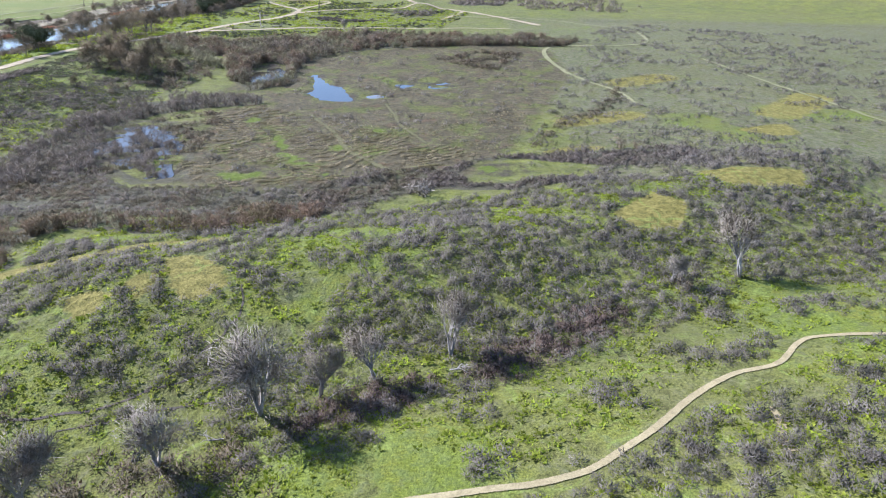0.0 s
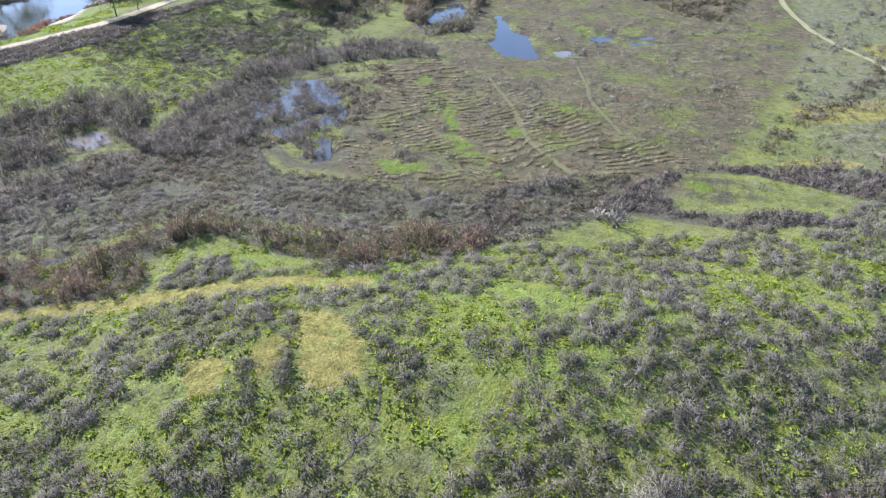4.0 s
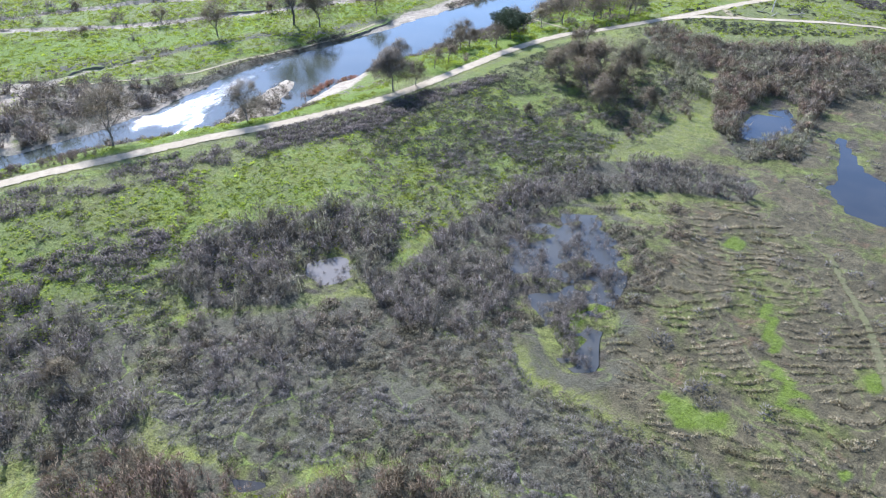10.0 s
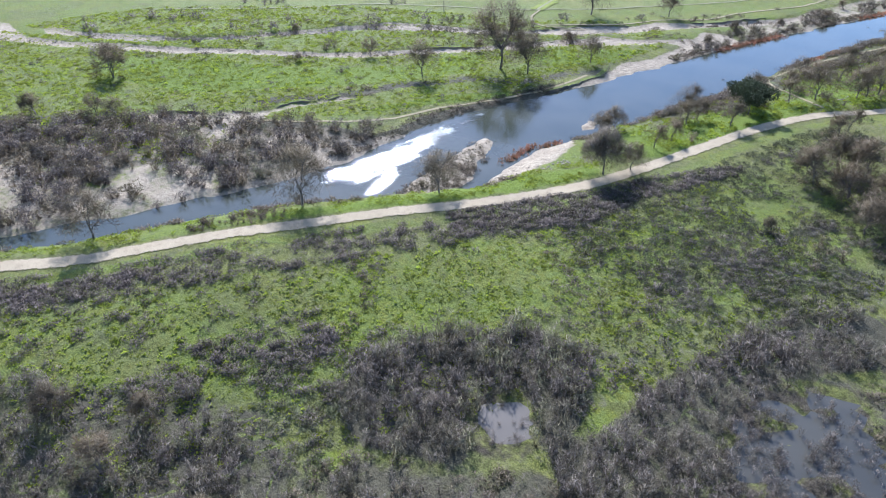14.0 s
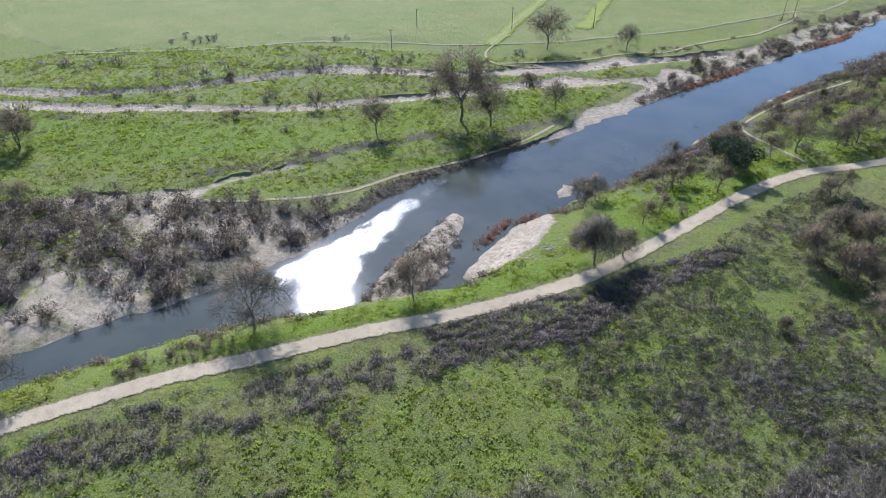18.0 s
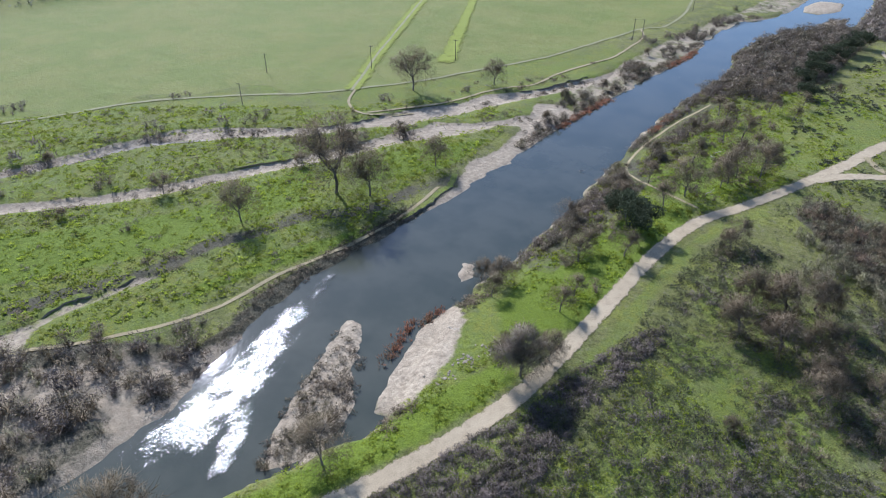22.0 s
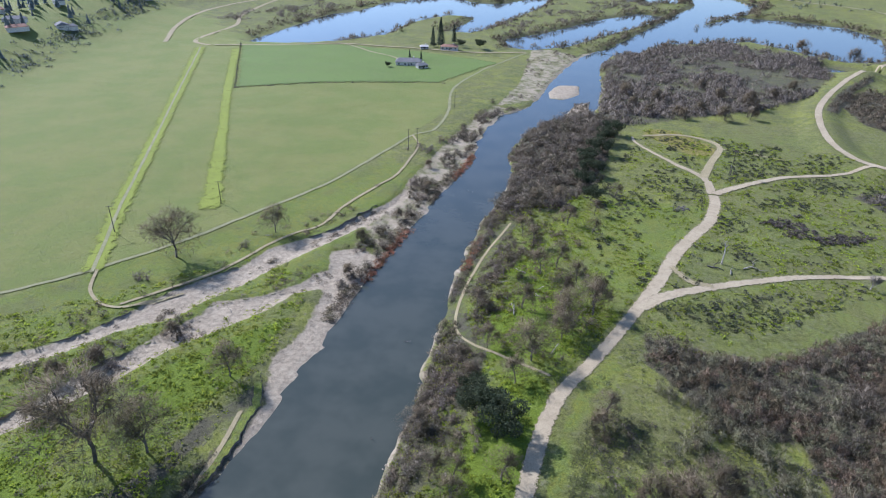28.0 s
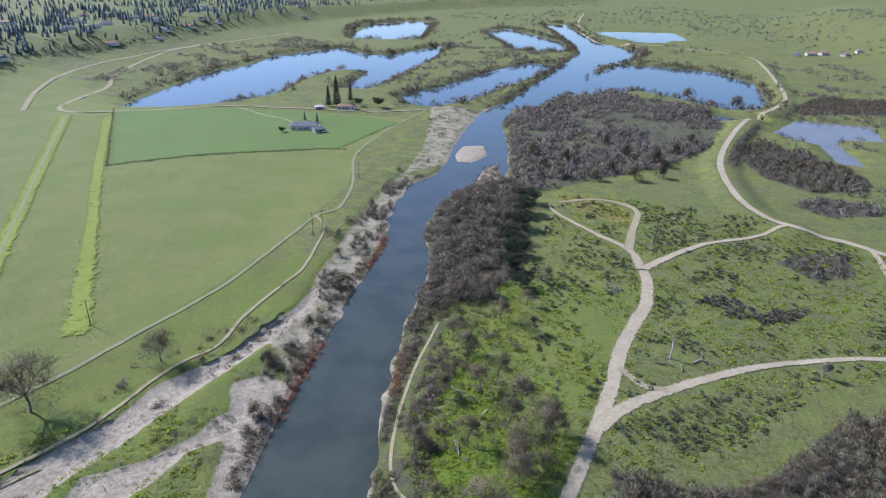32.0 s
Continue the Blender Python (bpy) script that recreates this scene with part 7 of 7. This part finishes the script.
plant(make_tree("bare_tree", 15, 12.5, 0.30, M_PALEWOOD, M_PALETWIG, "pale bare cottonwood with bleached branches in the gully", reps=1, spray=1000, tuft=0.05, levels=5, kids=(3, 4), forks=4, twig=0.02),
      [(-19, 55, 1.0, 0), (-13, 58, 0.6, 60), (2, 66, 0.72, 140), (48, 89, 0.9, 200), (-7, 61, 0.6, 250), (36, 86, 0.4, 30), (-37, 41, 0.8, 80), (-46, 43, 0.8, 130), (-57, 38, 0.9, 300), (-27, 47, 0.7, 20), (-53, 365, 0.5, 20)])
plant(make_tree("bare_tree", 16, 9.5, 0.5, M_BARK, M_TREETWIG, "squat bare oak with a tangled crown", levels=5, kids=(3, 4), forks=2),
      [(-137, 273, 0.75, 10), (-119, 254, 1.35, 45), (-127, 254, 1.1, 110), (-114, 261, 1.2, 170), (-319, 113, 1.45, 0), (-297, 85, 0.9, 80), (-270, 245, 0.6, 40), (-278, 260, 0.65, 160), (-272, 267, 0.6, 220), (-260, 284, 0.6, 300)] + [(-126, 241, 1.15, 45), (-110, 247, 1.1, 110), (-117, 241, 1.1, 10), (-109, 235, 1.0, 200),
       (-98, 240, 0.8, 260), (-119, 212, 0.45, 90), (32, 835, 1.5, 20), (64, 797, 1.6, 100), (-300, 178, 0.4, 10), (-340, 195, 0.5, 70), (-138, 75, 0.8, 30), (-120, 85, 0.7, 60), (-154, 71, 0.7, 200), (-144, 84, 0.6, 100),
       (-223, 332, 0.6, 50), (-229, 357, 0.6, 150), (-222, 380, 0.6, 250), (-217, 413, 0.6, 350)] + [(-224, 440, 0.5, 40), (-96, 557, 0.9, 0), (-73, 561, 1.1, 50), (-54, 596, 1.3, 100), (-71, 611, 1.0, 150), (-58, 567, 1.0, 200), (-87, 574, 0.9, 250), (-100, 564, 0.8, 300), (-116, 561, 0.9, 20), (-16, 651, 1.0, 70), (-126, 580, 0.9, 110), (-130, 610, 1.0, 10), (-110, 600, 1.0, 90), (-35, 625, 0.9, 160), (-80, 640, 0.9, 230)])
live = leafy_tree("live_oak", 21, 10, 9, M_OAKLEAF, "dark green live oak casting shade on the road", 0.4, 5200, 12)
plant(live, [(-161, 265, 1.2, 0), (-166, 271, 1.0, 80), (-169, 278, 0.75, 150), (-150, 430, 0.9, 10), (-147, 445, 1.0, 70), (-149, 460, 1.1, 140), (-145, 478, 1.1, 220), (-142, 496, 1.1, 300), (-138, 512, 1.0, 40),
             (-146, 414, 0.8, 190), (-258, 740, 1.0, 0), (-276, 742, 0.8, 0), (-312, 640, 0.5, 0)])
cyp = leafy_tree("cypress", 22, 19, 7, M_CONIFER, "tall dark conifer beside the farm buildings", 0.5, 3200, cone=True)
plant(cyp, [(-293, 735, 1.35, 0), (-300, 734, 0.95, 80), (-286, 758, 0.9, 160), (-306, 680, 0.35, 20), (-295, 676, 0.4, 70)])


def town():
    """Conifers and roofs of the town on the far bluff."""
    rng = np.random.default_rng(5)
    fir = []
    for s in range(4):  # tiers of drooping boughs round a stem
        vs, fs = [], []
        for tier in range(5):
            z0, z1, r = 14 * (0.08 + 0.17 * tier), 14 * (0.42 + 0.15 * tier), 3.3 * (1 - 0.17 * tier)
            a = np.linspace(0, 6.283, 7)[:6] + rng.uniform(0, 1)
            n0 = len(vs)
            vs += [(r * k * math.cos(g), r * k * math.sin(g), z0 + d) for g, k, d in zip(a, rng.uniform(0.65, 1.15, 6), rng.uniform(-0.8, 0.8, 6))] + [(0, 0, min(z1, 14))]
            fs += [(n0 + k, n0 + (k + 1) % 6, n0 + 6) for k in range(6)]
        fir.append((np.array(vs), np.array(fs)))
    area = [(-660, 120), (-590, 310), (-570, 400), (-560, 470), (-575, 545), (-605, 640), (-660, 873), (-630, 1040), (-620, 1260), (-540, 1620), (-330, 1990), (150, 2500), (100, 3300), (-1600, 3000), (-1700, 700)]
    x, y = sow(area, 0.0085, lambda x, y: (0.4 + 0.6 * vnoise(x, y, 60, 61)) * (0.25 + 0.75 * ss(-1000, -800, x) * ss(1900, 1500, y)) * ss(0.35, 0.5, vnoise(x, y, 35, 62)))
    scatter("town_trees", fir, x, y, rng.uniform(0.4, 1.05, len(x)), M_HAZETREE, "dark wooded town on the bluff, trees tinted for haze", "woods")
    edge = spline([(-640, 120), (-565, 300), (-543, 400), (-532, 470), (-548, 535), (-575, 610), (-612, 720), (-640, 873), (-604, 1027), (-596, 1243)], 2.5)
    e = np.repeat(edge, 3, 0) + rng.normal(0, 7, (len(edge) * 3, 2)) + (-16, 4)
    scatter("bluff_brush", BUSH_FAR, e[:, 0], e[:, 1], rng.uniform(0.6, 1.5, len(e)), M_HAZETREE, "dark wooded edge of the bluff", "woods")
    x, y = sow([(-600, 310), (-580, 400), (-570, 470), (-590, 560), (-660, 873), (-800, 873), (-780, 350)], 0.0020)
    for k in range(min(len(x), 34)):
        house("town_house", float(x[k]), float(y[k]), rng.uniform(10, 17), rng.uniform(8, 10), 3.2, rng.uniform(0, 180), M_ROOF if k % 3 else M_TILE, "pale house of the town above the bluff", "houses of the far town", windows=False)
    x, y = sow([(-575, 600), (-640, 873), (-610, 1040), (-600, 1260), (-520, 1600), (-700, 1600), (-900, 900), (-800, 560)], 0.00055)
    for k in range(min(len(x), 60)):
        house("town_house", float(x[k]), float(y[k]), rng.uniform(9, 16), rng.uniform(7, 10), 3.2, rng.uniform(0, 180), M_ROOF if k % 3 else M_TILE, "small pale house among trees on the bluff", "houses of the far town", windows=False)


def house(name, x, y, long, deep, tall, turn, roofmat, label, group="", windows=True):
    z = float(height(np.array([x]), np.array([y]))[0])
    root = empty(name, pose(x, y, z, 0, 0, turn))
    bm = bmesh.new()
    box(bm, 0, 0, -0.6, long, deep, tall + 0.6)
    part("wall", bm, M_WALL, root)
    bm = bmesh.new()
    l, d, h, o = long / 2 + 0.5, deep / 2 + 0.5, deep * 0.24, 0.18
    top = [bm.verts.new(p) for p in ((-l, -d, tall), (l, -d, tall), (l, d, tall), (-l, d, tall), (-l * 0.7, 0, tall + h), (l * 0.7, 0, tall + h))]
    low = [bm.verts.new(p) for p in ((-l, -d, tall - o), (l, -d, tall - o), (l, d, tall - o), (-l, d, tall - o))]
    for f in ((0, 1, 5, 4), (1, 2, 5), (2, 3, 4, 5), (3, 0, 4)):
        bm.faces.new([top[i] for i in f])
    bm.faces.new(low[::-1])
    for i in range(4):
        bm.faces.new((low[i], low[(i + 1) % 4], top[(i + 1) % 4], top[i]))
    part("roof", bm, roofmat, root)
    if windows:
        for k in range(4):
            bm = bmesh.new()
            box(bm, -long / 2 + long * (k + 0.5) / 4, -deep / 2 - 0.02, 1.0, 1.3, 0.08, 1.2)
            part("window", bm, M_GLASS, root)
        bm = bmesh.new()
        box(bm, long * 0.02, -deep / 2 - 0.03, 0, 1.0, 0.1, 2.05)
        part("door", bm, M_POLE, root)
        bm = bmesh.new()
        box(bm, long * 0.2, deep * 0.15, tall, 0.8, 0.8, h + 0.8)
        part("chimney", bm, M_WALL, root)
    return tagged(root, label, "house", group)


house("farm_house", -299, 654, 20, 10, 3.2, 12, M_ROOF, "single-storey ranch house with a grey roof in the field")
house("barn", -286, 646, 8, 6, 2.6, 40, M_ROOF, "small grey-roofed shed beside the ranch house")
house("farm_house", -283, 727, 15, 7, 3.0, 5, M_TILE, "pale farm house with a reddish roof by the conifers")
house("shed", -305, 722, 7, 5, 2.4, 20, M_WALL, "small white shed by the conifers")
for k, (dx, dy) in enumerate(((0, 0), (22, 10), (44, -6), (-25, -12), (70, 8))):
    house("farm_house", 300 + dx, 1190 + dy, 14 - k, 8, 3.2, 20 * k, M_TILE if k < 3 else M_ROOF, "pale house on the grassy bluff", "houses on the bluff")
town()


# ---- poles, snags, logs, rocks ----
def utility_pole(x, y, tall=10.0, arms=1, lean=0.0):
    z = float(height(np.array([x]), np.array([y]))[0])
    root = empty("utility_pole", pose(x, y, z, 0, lean, 30))
    bm = bmesh.new()
    rod(bm, (0, 0, -0.3), (0, 0, tall), 0.17, 0.11)
    part("pole", bm, M_POLE, root)
    for k in range(arms):
        bm = bmesh.new()
        box(bm, 0, 0.13, tall - 0.5 - k * 1.0, 2.2, 0.12, 0.12)
        part("crossarm", bm, M_POLE, root)
        for s in (-0.95, 0, 0.95):
            bm = bmesh.new()
            rod(bm, (s, 0.13, tall - 0.39 - k), (s, 0.13, tall - 0.18 - k), 0.05, 0.035)
            part("insulator", bm, M_GLASS, root)
    return tagged(root, "weathered wooden utility pole standing in the field", "pole")


for x, y, t in ((-319, 335, 11), (-296, 371, 10), (-241, 460, 11), (-238, 466, 10), (-330, 268, 9), (-236, 545, 10), (-352, 300, 9)):
    utility_pole(x, y, t)


def field_fence(line):
    """Wire fence with wooden posts round the crop."""
    c = spline(line, 5.0)
    z = height(c[:, 0], c[:, 1])
    root = empty("field_fence", pose(float(c[0, 0]), float(c[0, 1]), float(z[0])))
    base = np.r_[c[0], z[0]]
    bm = bmesh.new()
    rod(bm, (0, 0, -0.3), (0, 0, 1.45), 0.11, 0.09, 6)
    first = part("post", bm, M_POLE, root)
    for p, h in zip(c[1:], z[1:]):
        ob = new("post", first.data)
        ob.parent = root
        ob.matrix_basis = Matrix.Translation((*(p - c[0]), h - z[0]))
    for up in (0.5, 0.9, 1.3):
        bm = bmesh.new()
        for k in range(len(c) - 1):
            rod(bm, (*(c[k] - c[0]), z[k] - z[0] + up), (*(c[k + 1] - c[0]), z[k + 1] - z[0] + up), 0.02, 0.02, 3)
        part("wire", bm, M_POLE, root)
    tagged(root, "wire fence with wooden posts round the crop field", "fence")
    p = np.repeat(c, 14, 0) + RNG.uniform(-2.6, 2.6, (len(c) * 14, 2))
    d = seg_dist(p[:, 0], p[:, 1], line) < 0.8
    scatter("fence_weeds", SAGE_FAR, p[d, 0], p[d, 1], RNG.uniform(0.2, 0.5, d.sum()), M_DARKSCRUB, "dark dead weeds along the field fence", "weeds")


field_fence([(-470, 694), (-390, 545)])
field_fence([(-390, 545), (-349, 570), (-276, 601), (-257, 605)])


def nest_platform(x, y):
    z = float(height(np.array([x]), np.array([y]))[0])
    root = empty("nest_platform", pose(x, y, z))
    bm = bmesh.new()
    rod(bm, (0, 0, -0.3), (0, 0, 11.5), 0.16, 0.13)
    part("pole", bm, M_POLE, root)
    for k in range(3):
        a = k * 2.09
        bm = bmesh.new()
        rod(bm, (1.1 * math.cos(a), 1.1 * math.sin(a), -0.3), (1.0 * math.cos(a), 1.0 * math.sin(a), 4.0), 0.13, 0.12)
        part("post", bm, M_POLE, root)
        bm = bmesh.new()
        rod(bm, (1.0 * math.cos(a), 1.0 * math.sin(a), 4.0), (1.0 * math.cos(a), 1.0 * math.sin(a), 4.5), 0.14, 0.14)
        part("cap", bm, M_PALEWOOD, root, "pale sleeve on the post")
    bm = bmesh.new()
    box(bm, 0, 0, 11.5, 1.3, 1.3, 0.12)
    part("platform", bm, M_POLE, root)
    v, f = blades(RNG, 160, 0.85, 0.5, 0.5, 0.1, 0.12)
    mesh_from("nest", v + (0, 0, 11.6), f, M_TWIG, root)
    tagged(root, "nesting pole with a stick nest on a small platform", "pole")


nest_platform(-83, 464)


def snag(name, x, y, tall, seed, label, fallen=False, mat=None):
    z = float(height(np.array([x]), np.array([y]))[0])
    wood, fine = tree_shape(seed, tall, 0.5, levels=4, kids=(2, 3))
    wv, wf, _, _ = tree_meshes(wood, fine)
    ob = mesh_from(name, wv, wf, mat or M_PALEWOOD)
    ob.matrix_basis = pose(x, y, z + (0.3 if fallen else -0.1), 88 if fallen else 4, 0, seed * 47)
    return tagged(ob, label, "dead wood")


snag("dead_tree", -99, 369, 16, 31, "tall dead tree standing bleached in the meadow")
snag("dead_tree", -76, 424, 6, 32, "short dead snag in the meadow", mat=M_BARK)
for k, (x, y, s) in enumerate(((-104, 366, 13), (-92, 367, 14), (-97, 362, 10), (-250, 300, 6), (-262, 268, 7), (-268, 276, 6), (-240, 316, 5), (-296, 214, 6), (-300, 207, 6), (-286, 234, 7), (-165, 318, 9), (-168, 326, 8)) + ((-176, 330, 7), (-158, 337, 8), (-200, 420, 6), (-192, 262, 5), (-196, 300, 6), (-152, 300, 8), (-143, 316, 7), (-165, 345, 8), (-170, 338, 6), (-172, 310, 6), (-160, 332, 7), (-180, 205, 5), (-189, 216, 5), (-195, 204, 3.5), (-180, 256, 5), (-272, 268, 6), (-262, 350, 5), (-300, 200, 6), (-322, 165, 5), (2, 63, 5), (-12, 57, 5), (-30, 48, 5), (16, 72, 4), (-22, 51, 5))):
    snag("fallen_branch", x, y, s, 40 + k, "bleached fallen branch lying on the ground", True, M_PALEWOOD if k % 3 else M_BARK)


def rocks(name, spots, label, mat, size):
    """Loose stones of a bank, each with its own bumpy shape, in one heap."""
    for k, (x, y, n, r) in enumerate(spots):
        bm = bmesh.new()
        for _ in range(n):
            px, py = x + RNG.normal(0, r), y + RNG.normal(0, r)
            s = size * RNG.uniform(0.5, 1.4)
            vs = bmesh.ops.create_icosphere(bm, subdivisions=1, radius=s)["verts"]
            z = float(height(np.array([px]), np.array([py]))[0])
            for v in vs:
                v.co = Vector((v.co.x * RNG.uniform(0.7, 1.2) + px, v.co.y * RNG.uniform(0.7, 1.2) + py, v.co.z * 0.6 + z + s * 0.15))
        me = bpy.data.meshes.new(name)
        bm.to_mesh(me)
        bm.free()
        me.materials.append(mat)
        tagged(new(name, me), label, "rocks", kind="stuff")


rocks("bank_rocks", [(-183, 240, 24, 2), (-171, 190, 30, 1.3), (-170, 197, 36, 1.4), (-167.5, 203, 36, 1.4), (-178, 250, 30, 4)], "pale broken rocks lining the river bank", M_ROCK, 0.26)
rocks("brush_pile", [(-108, 416, 30, 1.8)], "dark pile of cut brush in the meadow", M_BARK, 0.5)
